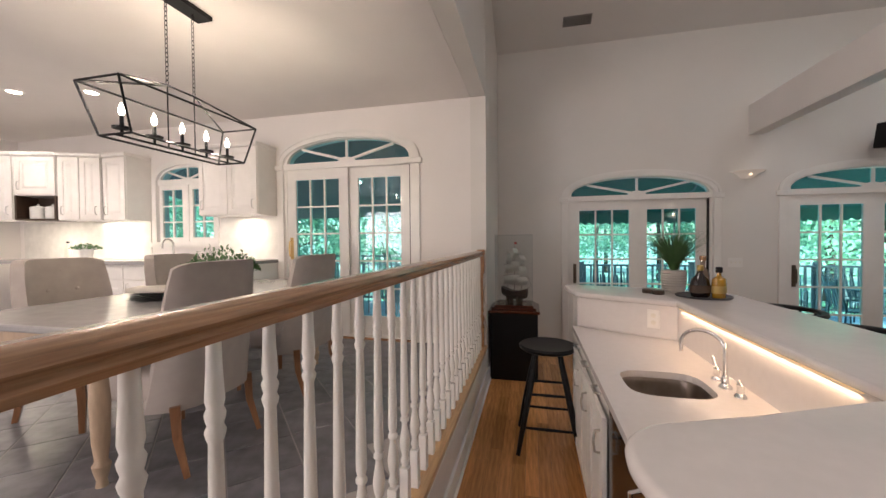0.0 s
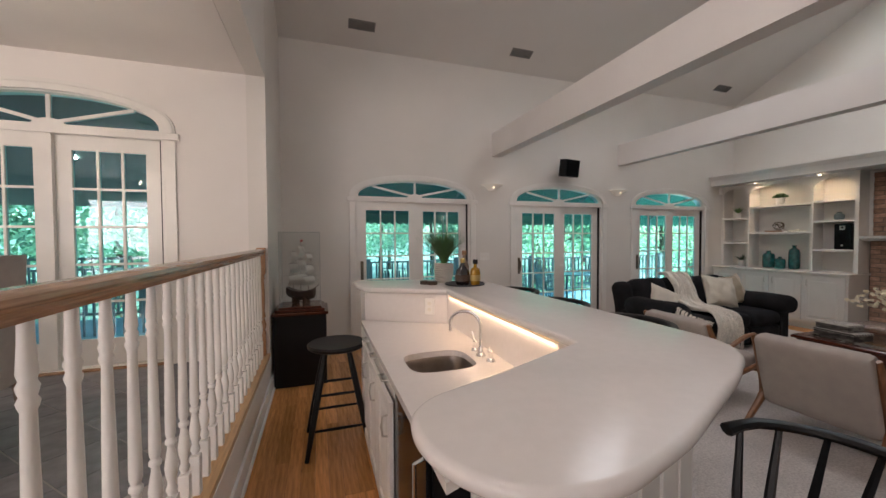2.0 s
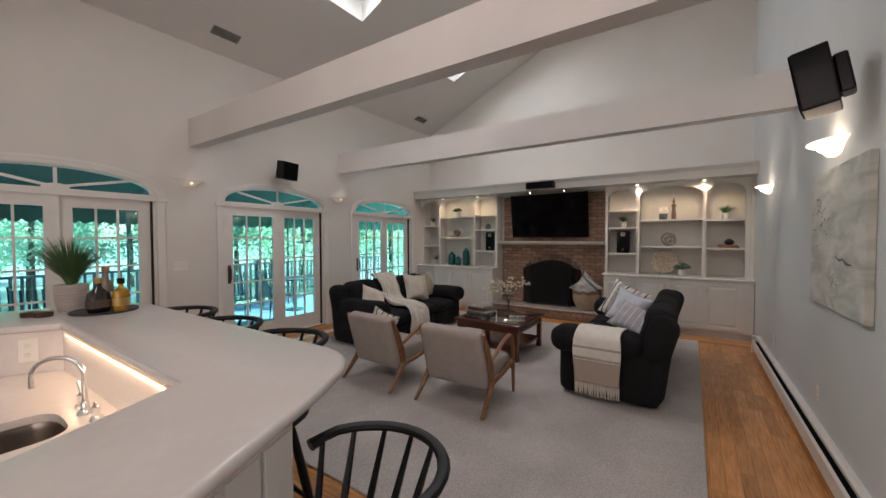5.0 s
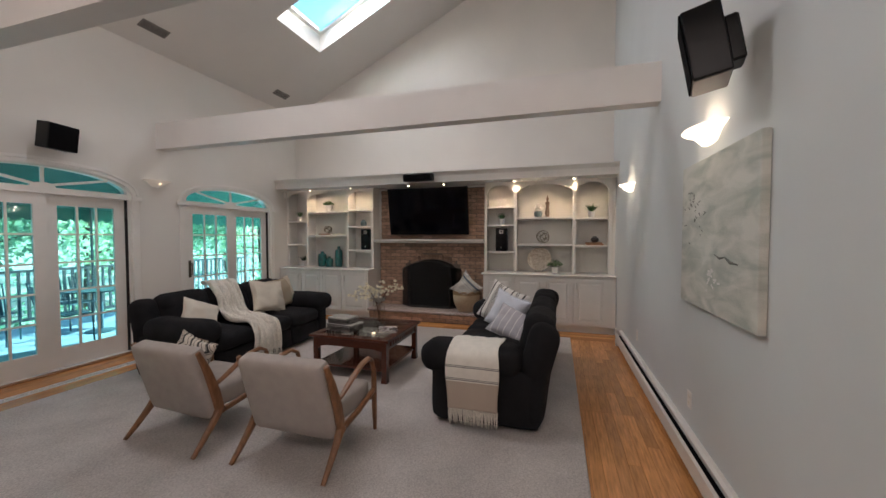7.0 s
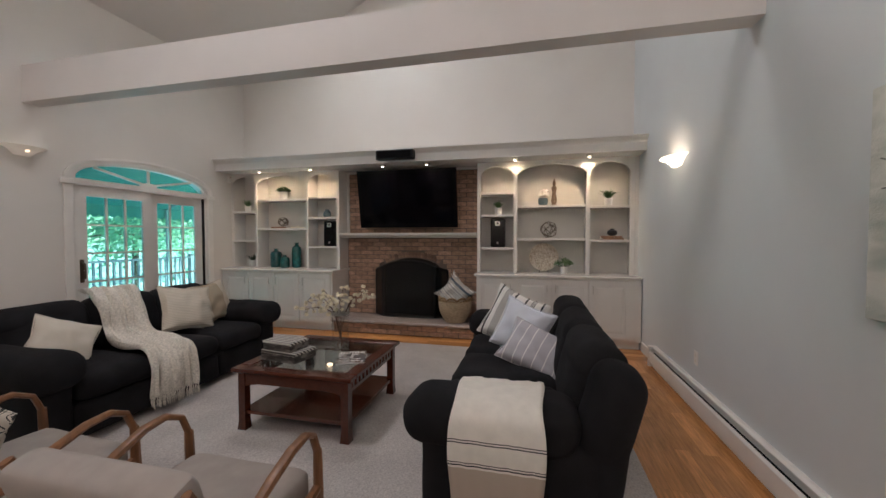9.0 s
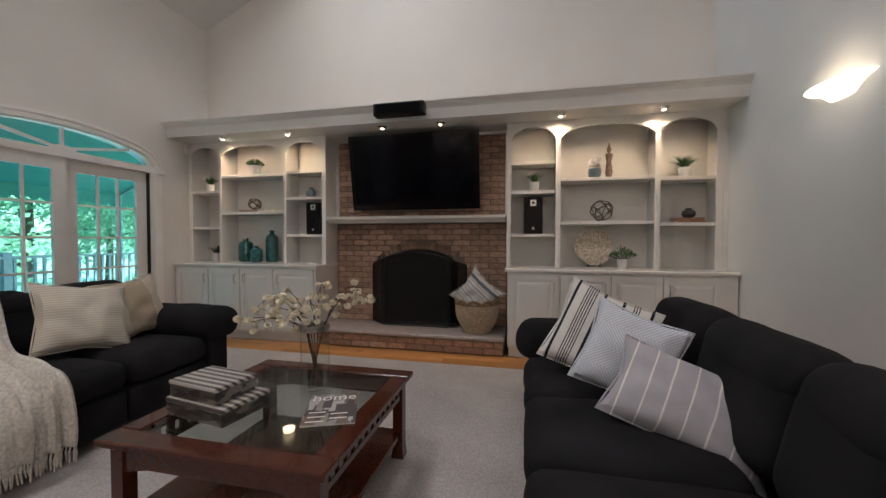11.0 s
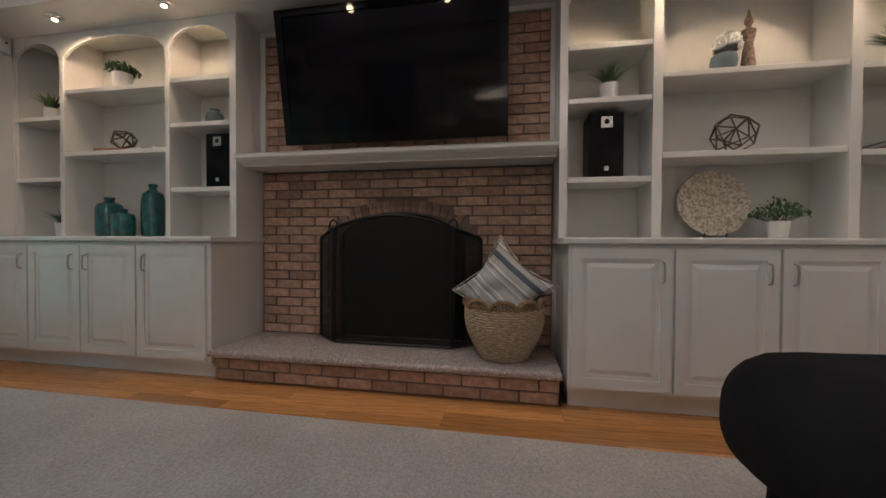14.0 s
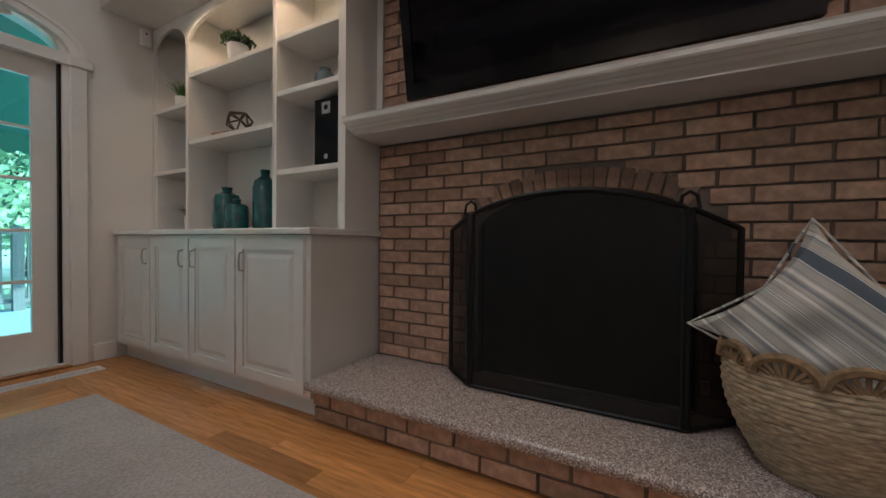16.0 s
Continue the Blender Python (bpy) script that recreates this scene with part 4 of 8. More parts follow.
tagged(bpy.data.objects["strip_light"], "warm strip light under the bar top's edge", "light")
lamp("bar_strip", "AREA", look((1.13, 2.34, TOP - 0.056), (1.09, 2.34, LOW)), 0.32, (1.0, 0.66, 0.42), 0.008, 1.22)
bpy.data.objects["bar_strip"].matrix_world = pose(1.152, 2.34, TOP - 0.046, 0, 14, 0)


def outlet(x, y, z, rz, label="white wall outlet with two sockets"):
    o = thing("outlet", pose(x, y, z, 0, 0, rz), label, "outlet")
    part("plate", box(B(), -0.036, 0.036, -0.006, 0, -0.058, 0.058, bevel=0.002), M["trim"], o)
    for s in (-1, 1):
        part("socket", lathe(B(), [(0.014, 0), (0.014, 0.003)], 12, sx=1, sy=1), M["cream"], o, m=pose(0, -0.006, 0.022 * s, 90, 0, 0))
    return o


a_ = Vector((0.627, 3.302)).lerp(Vector((1.168, 3.006)), 0.78)
outlet(a_.x, a_.y, 0.985, -28.7)


# ---- the fireplace wall ----
WT = 0.915
BX = 8.18
CF, SF, CROWN = 7.69, 7.912, 2.635
COLS_L = [(5.765, 5.315), (5.28, 4.375), (4.34, 3.85)]
COLS_R = [(1.605, 1.145), (1.095, 0.20), (0.15, -0.335)]


def base_unit(y0, y1, doors, label, end_left):
    u = thing("base_cabinet", pose(CF, 0, 0), label, "cabinet", "built-in cabinets")
    part("body", box(B(), 0.0, TV_X - CF, y0, y1, 0.10, 0.88), M["cab"], u)
    part("toe_kick", box(B(), 0.05, 0.4, y0 + 0.01, y1 - 0.01, 0.0, 0.098), M["cab"], u)
    for a, b, h in doors:
        raised_door(u, a, b, 0.125, 0.86, 0.0, -1, (h, 0.74))
    part("worktop", slab(B(), [(-0.035, y0 - 0.03), (TV_X - CF, y0 - 0.03), (TV_X - CF, y1 + 0.0), (-0.035, y1 + 0.0)] if not end_left else [(-0.035, y0), (TV_X - CF, y0), (TV_X - CF, y1 + 0.03), (-0.035, y1 + 0.03)], 0.882, WT, 0.009), M["cab"], u, "painted worktop with a moulded edge")
    return u


base_unit(3.80, WIN_Y - 0.012, [(5.27, 5.72, 5.31), (4.815, 5.255, 4.87), (4.36, 4.80, 4.75), (3.83, 4.345, 4.28)], "white painted base cabinets with four raised panel doors", False)
base_unit(R_Y + 0.012, 1.625, [(1.125, 1.61, 1.17), (0.655, 1.11, 0.70), (0.20, 0.64, 0.595), (-0.30, 0.185, 0.14)], "white painted base cabinets with four raised panel doors", True)


def arch_top(bm, ya, yb, z_spring, z_apex, z_top, x0, x1):
    """The board above a bay, its lower edge an arch (ya > yb)."""
    n_ = 14
    pts = [(yb + (ya - yb) * i / n_, z_spring + (z_apex - z_spring) * (1 - (2 * i / n_ - 1) ** 2) ** 0.62) for i in range(n_ + 1)]
    prism(bm, pts + [(ya, z_top), (yb, z_top)], x0, x1, "x")


SOF = 2.455


def bookcase(cols, shelves, label, outer):
    u = thing("bookcase", pose(0, 0, WT), label, "bookcase", "built-in bookcases")
    z9 = WT
    ymax, ymin = outer
    edges = [ymax] + [v for c in cols for v in c] + [ymin]
    for a, b in zip(edges[::2], edges[1::2]):
        part("stile", box(B(), SF, SF + 0.02, b, a, 0, SOF - z9), M["cab"], u)
    for a, b in zip(edges[2:-2:2], edges[3:-2:2]):
        part("divider", box(B(), SF + 0.02, TV_X - 0.02, (a + b) / 2 - 0.01, (a + b) / 2 + 0.01, 0, SOF - z9), M["cab"], u)
    for yy in (ymax, ymin):
        a, b = (yy - 0.02, yy) if yy == ymax else (yy, yy + 0.02)
        part("side_panel", box(B(), SF + 0.02, TV_X - 0.02, a, b, 0, SOF - z9), M["cab"], u)
    part("back_panel", box(B(), TV_X - 0.02, TV_X - 0.002, ymin, ymax, 0, SOF - z9), M["cab_back"], u)
    for (ya, yb) in cols:
        hd = B()
        arch_top(hd, ya, yb, 2.27 - z9, 2.40 - z9, SOF - z9, SF, SF + 0.02)
        part("arched_header", hd, M["cab"], u)
    for (ya, yb), zs in zip(cols, shelves):
        for z in zs:
            part("shelf", box(B(), SF + 0.003, TV_X - 0.02, yb + 0.003, ya - 0.003, z - z9 - 0.032, z - z9, bevel=0.003), M["cab"], u)
    return u


bookcase(COLS_L, [(1.84, 1.37), (2.03, 1.56), (2.05, 1.73, 1.27)], "white painted bookcase with three arched bays", (WIN_Y - 0.005, 3.80))
bookcase(COLS_R, [(2.04, 1.73, 1.27), (1.85, 1.40), (1.83, 1.38)], "white painted bookcase with three arched bays", (1.65, -0.395))
part("filler", box(B(), SF, TV_X, R_Y + 0.002, -0.397, WT, SOF), M["cab"], kind="structure")
bpy.data.objects["filler"].name = "trim_filler"
# canopy over the bookcases
cn = thing("soffit", pose(0, 0, 0), "", "", kind="structure")
part("box_body", box(B(), 7.60, TV_X - 0.002, R_Y + 0.001, WIN_Y - 0.001, SOF + 0.002, 2.60), M["cab"], cn)
crown = [(7.60, 2.47), (7.592, 2.56), (7.575, 2.585), (7.555, 2.60), (7.545, 2.615), (7.535, 2.62), (7.535, CROWN), (7.60, CROWN)]
part("crown", prism(B(), crown, R_Y + 0.001, WIN_Y - 0.001, "y"), M["cab"], cn)
part("cap", box(B(), 7.60, TV_X - 0.002, R_Y + 0.001, WIN_Y - 0.001, 2.602, CROWN), M["cab"], cn)
for yy in (3.78, 1.66):
    part("brick_trim", box(B(), BX - 0.012, BX + 0.03, yy - 0.02, yy + 0.02, 1.48, SOF), M["cab"], cn)
part("brick_trim", box(B(), BX - 0.02, BX + 0.04, 1.66, 3.78, SOF - 0.035, SOF), M["cab"], cn)


def puck(x, y):
    p = thing("puck_light", pose(x, y, SOF), "round chrome eyeball downlight in the soffit", "downlight", "soffit downlights")
    part("ring", lathe(B(), [(0.048, 0.002), (0.050, -0.006), (0.036, -0.012), (0.030, -0.008)], 18), M["chrome"], p, smooth=True)
    part("eyeball", lathe(B(), [(0.030, 0.0), (0.030, -0.018), (0.024, -0.026)], 16, caps=True), M["chrome"], p, smooth=True)
    part("bulb", lathe(B(), [(0.018, -0.0262), (0.015, -0.030), (0.002, -0.033)], 12), M["glow_puck"], p, "lit halogen bulb")


for y, e in ((5.08, 2.2), (4.18, 2.2), (3.00, 0.8), (2.34, 0.8), (1.12, 2.7), (0.19, 2.7)):
    puck(7.73, y)
    lamp("puck_spot", "SPOT", look((7.73, y, SOF - 0.05), (7.93, y, 2.05)), e, (1.0, 0.72, 0.48), 0.02, spot=125)

# mantel shelf
mt = thing("mantel", pose(0, 0, 0), "white painted mantel shelf with a moulded front across the brick", "mantel")
part("shelf", prism(B(), [(7.855, 1.452), (7.862, 1.445), (7.862, 1.472), (7.855, 1.478), (BX - 0.001, 1.478), (BX - 0.001, 1.435), (7.89, 1.435), (7.872, 1.445)], 1.66, 3.775, "y"), M["cab"], mt)
part("moulding", prism(B(), [(7.895, 1.434), (7.91, 1.425), (7.93, 1.42), (7.95, 1.412), (7.95, 1.405), (BX - 0.001, 1.405), (BX - 0.001, 1.434)], 1.66, 3.775, "y"), M["cab"], mt)

# firebox and its surroundings
brick_wall = tagged(new("wall_brick"), kind="structure")
FY0, FY1, FSPR, FAPX = 2.24, 3.16, 0.93, 1.09
bm = B()
pts = [(FY0 + (FY1 - FY0) * i / 16, FSPR + (FAPX - FSPR) * (1 - (2 * i / 16 - 1) ** 2) ** 0.75) for i in range(17)]
x0, x1 = BX + 0.012, TV_X - 0.001
prism(bm, [(1.655, 0.0), (FY0, 0.0), (FY0, SOF), (1.655, SOF)], x0, x1, "x")
prism(bm, [(FY1, 0.0), (3.795, 0.0), (3.795, SOF), (FY1, SOF)], x0, x1, "x")
for p_, q_ in zip(pts, pts[1:]):
    prism(bm, [p_, q_, (q_[0], SOF), (p_[0], SOF)], x0, x1, "x")
part("mortar", bm, M["mortar"], brick_wall)
fb = thing("firebox", pose(0, 0, 0), "", "", kind="structure")
part("lining", box(box(box(B(), TV_X - 0.009, TV_X - 0.001, FY0, FY1, 0.2, 1.12), x0, x1 - 0.01, FY0 - 0.0, FY0 + 0.02, 0.2, 0.94), x0, x1 - 0.01, FY1 - 0.02, FY1, 0.2, 0.94), M["soot"], fb)
hb = thing("hearth", pose(0, 0, 0), "", "", kind="structure")
part("core", box(B(), CF + 0.022, BX + 0.011, 1.665, 3.785, 0, 0.153), M["mortar"], hb)
part("slab", slab(B(), [(CF - 0.045, 1.655), (BX + 0.011, 1.655), (BX + 0.011, 3.795), (CF - 0.045, 3.795)], 0.155, 0.2, 0.018), M["granite"], hb, "speckled grey granite hearth slab", smooth=True)
# ---- television and its speaker ----
tv = thing("television", pose(7.955, 2.715, 1.985, 0, 0, 0), "large black flat television tilted forward on a wall bracket", "television")
tm = pose(0, 0, 0, 0, -9.5, 0)
part("bezel", box(box(box(box(B(), -0.02, 0.03, -0.765, 0.765, 0.385, 0.43, m=tm), -0.02, 0.03, -0.765, 0.765, -0.43, -0.36, m=tm), -0.02, 0.03, -0.765, -0.715, -0.36, 0.385, m=tm), -0.02, 0.03, 0.715, 0.765, -0.36, 0.385, m=tm), M["gloss_black"], tv)
part("screen", box(B(), -0.012, 0.03, -0.715, 0.715, -0.36, 0.385, m=tm), M["screen"], tv, "dark glossy screen, switched off")
part("back_shell", box(B(), 0.031, 0.075, -0.70, 0.70, -0.38, 0.40, m=tm, bevel=0.015), M["black"], tv)
part("bracket", box(B(), 0.06, BX - 7.956, -0.2, 0.2, -0.15, 0.12), M["black"], tv, "black steel wall bracket")
cs = thing("centre_speaker", pose(7.534, 2.71, 2.465), "black bar loudspeaker fixed to the front of the soffit", "loudspeaker")
part("cabinet", box(B(), -0.12, -0.0, -0.27, 0.27, 0.0, 0.13, bevel=0.02, seg=2), M["black"], cs, m=pose(0, 0, 0, 0, 0, 0))
part("grille", box(B(), -0.126, -0.1205, -0.235, 0.235, 0.018, 0.112), M["mesh_black"], cs)


# ---- fire screen, basket ----
fs = thing("fire_screen", pose(7.975, 2.70, 0.2), "black three-fold fire screen with fine mesh before the firebox", "fire screen")


def screen_panel(w0, w1, h0, h1, mid, n_=14):
    """In the plane x = 0 from y = w0 to w1; the top runs from h0 to h1 with a bow."""
    top = []
    for i in range(n_ + 1):
        t = i / n_
        top.append((w0 + (w1 - w0) * t, h0 + (h1 - h0) * t + mid * math.sin(math.pi * t) ** 0.8))
    fr_ = tube(B(), [(0, w0, 0.0)] + [(0, y_, z_) for y_, z_ in top] + [(0, w1, 0.0)], 0.011, 6, closed=True)
    me_ = prism(B(), [(w0, 0.0), (w1, 0.0)] + top[::-1], -0.0015, 0.0015, "x")
    return fr_, me_


for m_, args in ((pose(0, 0, 0.012), (-0.40, 0.40, 0.765, 0.765, 0.085)), (pose(0.0, 0.415, 0.012, 0, 0, -42), (0.0, 0.22, 0.765, 0.70, 0.0)), (pose(0.0, -0.415, 0.012, 0, 0, 42), (-0.22, 0.0, 0.70, 0.765, 0.0))):
    f_, me_ = screen_panel(*args)
    p_ = part("frame", f_, M["black"], fs, "black iron frame", m=m_)
    part("mesh", me_, M["fire_mesh"], fs, "fine dark wire mesh", m=m_)
for y in (-0.41, 0.41):
    part("handle", tube(B(), [(0, y - 0.03, 0.775), (0, y - 0.022, 0.82), (0, y, 0.835), (0, y + 0.022, 0.82), (0, y + 0.03, 0.775)], 0.006, 6), M["black"], fs, "small iron loop handle")

bk = thing("basket", pose(7.90, 1.965, 0.2), "woven seagrass basket with a scalloped rim on the hearth", "basket")
seg = 96
bb = B()
rows_ = 63
rings = []
for j in range(rows_ + 1):
    z = 0.31 * j / rows_
    r = 0.138 + 0.098 * math.sin(math.pi * 0.5 * min(1, z / 0.27)) ** 0.95 - 0.006 * (z / 0.31) ** 6
    strand = (0.0, 1.0, 0.8)[j % 3]
    ring_ = []
    for i in range(seg):
        rr_ = r + strand * (0.0042 + 0.0028 * math.cos(2 * math.pi * (i / 4 + (j // 3) * 0.5)))
        ring_.append(bb.verts.new((rr_ * math.cos(2 * math.pi * i / seg), rr_ * math.sin(2 * math.pi * i / seg), z)))
    rings.append(ring_)
for a, b in zip(rings, rings[1:]):
    for i in range(seg):
        bb.faces.new((a[i], a[(i + 1) % seg], b[(i + 1) % seg], b[i]))
bb.faces.new(rings[0][::-1])
part("weave", bb, M["seagrass"], bk, smooth=False)
sc = B()
for k in range(10):
    a = 2 * math.pi * k / 10
    c_ = Vector((0.229 * math.cos(a), 0.229 * math.sin(a), 0.308))
    tan = Vector((-math.sin(a), math.cos(a), 0))
    ptsl = [c_ + tan * 0.072 * math.cos(t) + Vector((0, 0, 0.052 * math.sin(t))) for t in [math.pi * i / 8 for i in range(9)]]
    tube(sc, ptsl, 0.013, 6)
    for i in range(1, 8):
        rod(sc, c_ + tan * 0.01 * (i - 4), ptsl[8 - i], 0.006, 0.006, 5)
part("scalloped_rim", sc, M["seagrass_dark"], bk, "scalloped braided rim")


# ---- cloth things ----
def cushion(name, w, h, d, m, material, label, category="pillow", group="", seams=True, lump=0.012, seed=1, pinch=0.13):
    """A soft square pillow: corners pulled out, middle puffed."""
    bm_ = B()
    n_ = 18
    grid = {}
    for s in (-1, 1):
        for i in range(n_ + 1):
            for j in range(n_ + 1):
                u, v = 2 * i / n_ - 1, 2 * j / n_ - 1
                edge = (1 - abs(u) ** 2.4) * (1 - abs(v) ** 2.4)
                x = u * w / 2 * (1 - pinch * (1 - abs(v) ** 2) * abs(u) ** 3)
                z = v * h / 2 * (1 - pinch * (1 - abs(u) ** 2) * abs(v) ** 3)
                puff = d / 2 * max(edge, 0) ** 0.42
                nz = noise.noise(Vector((u * 2.1 + seed * 7.3, v * 2.1, s * 3.0))) * lump * 2 * max(edge, 0) ** 0.3
                key = (s, i, j) if 0 < i < n_ and 0 < j < n_ else (0, i, j)
                if key not in grid:
                    grid[key] = bm_.verts.new((x, s * (puff + nz) if key[0] else 0.0, z))
        for i in range(n_):
            for j in range(n_):
                vs = []
                for a_, b_ in ((i, j), (i + 1, j), (i + 1, j + 1), (i, j + 1)):
                    key = (s, a_, b_) if 0 < a_ < n_ and 0 < b_ < n_ else (0, a_, b_)
                    vs.append(grid[key])
                bm_.faces.new(vs if s < 0 else vs[::-1])
    t_ = thing(name, m, label, category, group)
    part("cover", bm_, material, t_, smooth=True)
    if seams:
        loop = [(-w / 2, 0, -h / 2), (0, 0, -h / 2 * (1 - pinch)), (w / 2, 0, -h / 2), (w / 2 * (1 - pinch), 0, 0), (w / 2, 0, h / 2), (0, 0, h / 2 * (1 - pinch)), (-w / 2, 0, h / 2), (-w / 2 * (1 - pinch), 0, 0)]
        fine = []
        for i, p_ in enumerate(loop):
            q_ = loop[(i + 1) % 8]
            for k in range(4):
                fine.append(Vector(p_).lerp(Vector(q_), k / 4))
        part("piping", tube(B(), fine, 0.004, 5, closed=True), material, t_)
    return t_


def puffy(bm_, x0, x1, y0, y1, z0, z1, r=0.08, n_=8, lump=0.01, seed=0.0, crown=0.0):
    """A padded block with generously rounded edges."""
    ve = {}
    cx_, cy_, cz_ = (x0 + x1) / 2, (y0 + y1) / 2, (z0 + z1) / 2
    hx, hy, hz = (x1 - x0) / 2, (y1 - y0) / 2, (z1 - z0) / 2
    r = min(r, hx, hy, hz)

    def vert(p_):
        key = tuple(round(c_, 4) for c_ in p_)
        if key not in ve:
            q_ = Vector((p_[0] * hx, p_[1] * hy, p_[2] * hz))
            core = Vector((max(-hx + r, min(hx - r, q_.x)), max(-hy + r, min(hy - r, q_.y)), max(-hz + r, min(hz - r, q_.z))))
            dlt = q_ - core
            if dlt.length > 1e-6:
                q_ = core + dlt.normalized() * r
            if crown:
                q_.z += crown * (1 - p_[0] ** 2) * (1 - p_[1] ** 2) * (1 if p_[2] > 0 else 0)
            nn_ = noise.noise(Vector((q_.x * 5 + seed, q_.y * 5, q_.z * 5))) * lump
            q_ += q_.normalized() * nn_
            ve[key] = bm_.verts.new((cx_ + q_.x, cy_ + q_.y, cz_ + q_.z))
        return ve[key]

    def spread(i):
        t = 2 * i / n_ - 1
        return math.copysign(abs(t) ** 0.7, t) if t else 0.0
    for ax in range(3):
        for s in (-1, 1):
            for i in range(n_):
                for j in range(n_):
                    cs_ = []
                    for a_, b_ in ((i, j), (i + 1, j), (i + 1, j + 1), (i, j + 1)):
                        p_ = [0, 0, 0]
                        p_[ax], p_[(ax + 1) % 3], p_[(ax + 2) % 3] = s, spread(a_), spread(b_)
                        cs_.append(vert(p_))
                    if len(set(cs_)) == 4:
                        bm_.faces.new(cs_ if s > 0 else cs_[::-1])
    return bm_


def sofa(m, label):
    """2.2 m long along x, front at y = 0, back at y = 1."""
    s = thing("sofa", m, label, "sofa", "living room sofas")
    L = 2.20
    part("base", puffy(B(), 0.02, L - 0.02, 0.06, 0.90, 0.03, 0.30, 0.05, 10, 0.008), M["sofa"], s, smooth=True)
    for k, (xa_, xb_) in enumerate(((0.23, 0.805), (0.815, 1.385), (1.395, 1.97))):
        part("seat_cushion", puffy(B(), xa_, xb_, 0.0, 0.72, 0.29, 0.47, 0.075, 10, 0.012, k * 3.0, 0.02), M["sofa"], s, smooth=True)
        part("front_panel", puffy(B(), xa_, xb_, 0.015, 0.12, 0.06, 0.29, 0.05, 8, 0.01, k * 5.0), M["sofa"], s, smooth=True)
        bc_ = part("back_cushion", puffy(B(), xa_ - 0.02, xb_ + 0.02, -0.13, 0.13, 0.0, 0.46, 0.11, 10, 0.02, k * 4.0 + 9), M["sofa"], s, smooth=True, m=pose(0, 0.80, 0.42, -13, 0, 0))
        part("head_roll", puffy(B(), xa_ - 0.02, xb_ + 0.02, -0.12, 0.14, 0.24, 0.475, 0.115, 10, 0.012, k * 2.0 + 5), M["sofa"], s, smooth=True, m=pose(0, 0.785, 0.42, -13, 0, 0))
    for k, (xa_, xb_) in enumerate(((0.0, 0.24), (L - 0.24, L))):
        part("arm", puffy(B(), xa_ + 0.01, xb_ - 0.01, 0.03, 0.88, 0.04, 0.50, 0.06, 10, 0.01, k + 20.0), M["sofa"], s, smooth=True)
        part("arm_pad", puffy(B(), xa_ - 0.045, xb_ + 0.045, -0.06, 0.76, 0.42, 0.67, 0.115, 12, 0.014, k + 30.0), M["sofa"], s, smooth=True)
        wx = (xa_ - 0.0, xb_ + 0.02) if k == 0 else (xa_ - 0.02, xb_)
        part("wing", puffy(B(), *wx, -0.13, 0.11, 0.0, 0.46, 0.11, 10, 0.012, k + 40.0), M["sofa"], s, smooth=True, m=pose(0, 0.83, 0.40, -17, 0, 0))
    part("back_panel", puffy(B(), 0.01, L - 0.01, -0.06, 0.12, 0.0, 0.62, 0.08, 10, 0.01), M["sofa"], s, smooth=True, m=pose(0, 0.80, 0.05, -7, 0, 0))
    return s


SR = pose(6.53, 1.45, 0.0, 0, 0, 180)
SL = pose(4.26, 3.80, 0.0, 0, 0, 0)
sofa(SL, "long charcoal fabric sofa with padded arms on the pale carpet")
sofa(SR, "long charcoal fabric sofa with padded arms on the pale carpet")


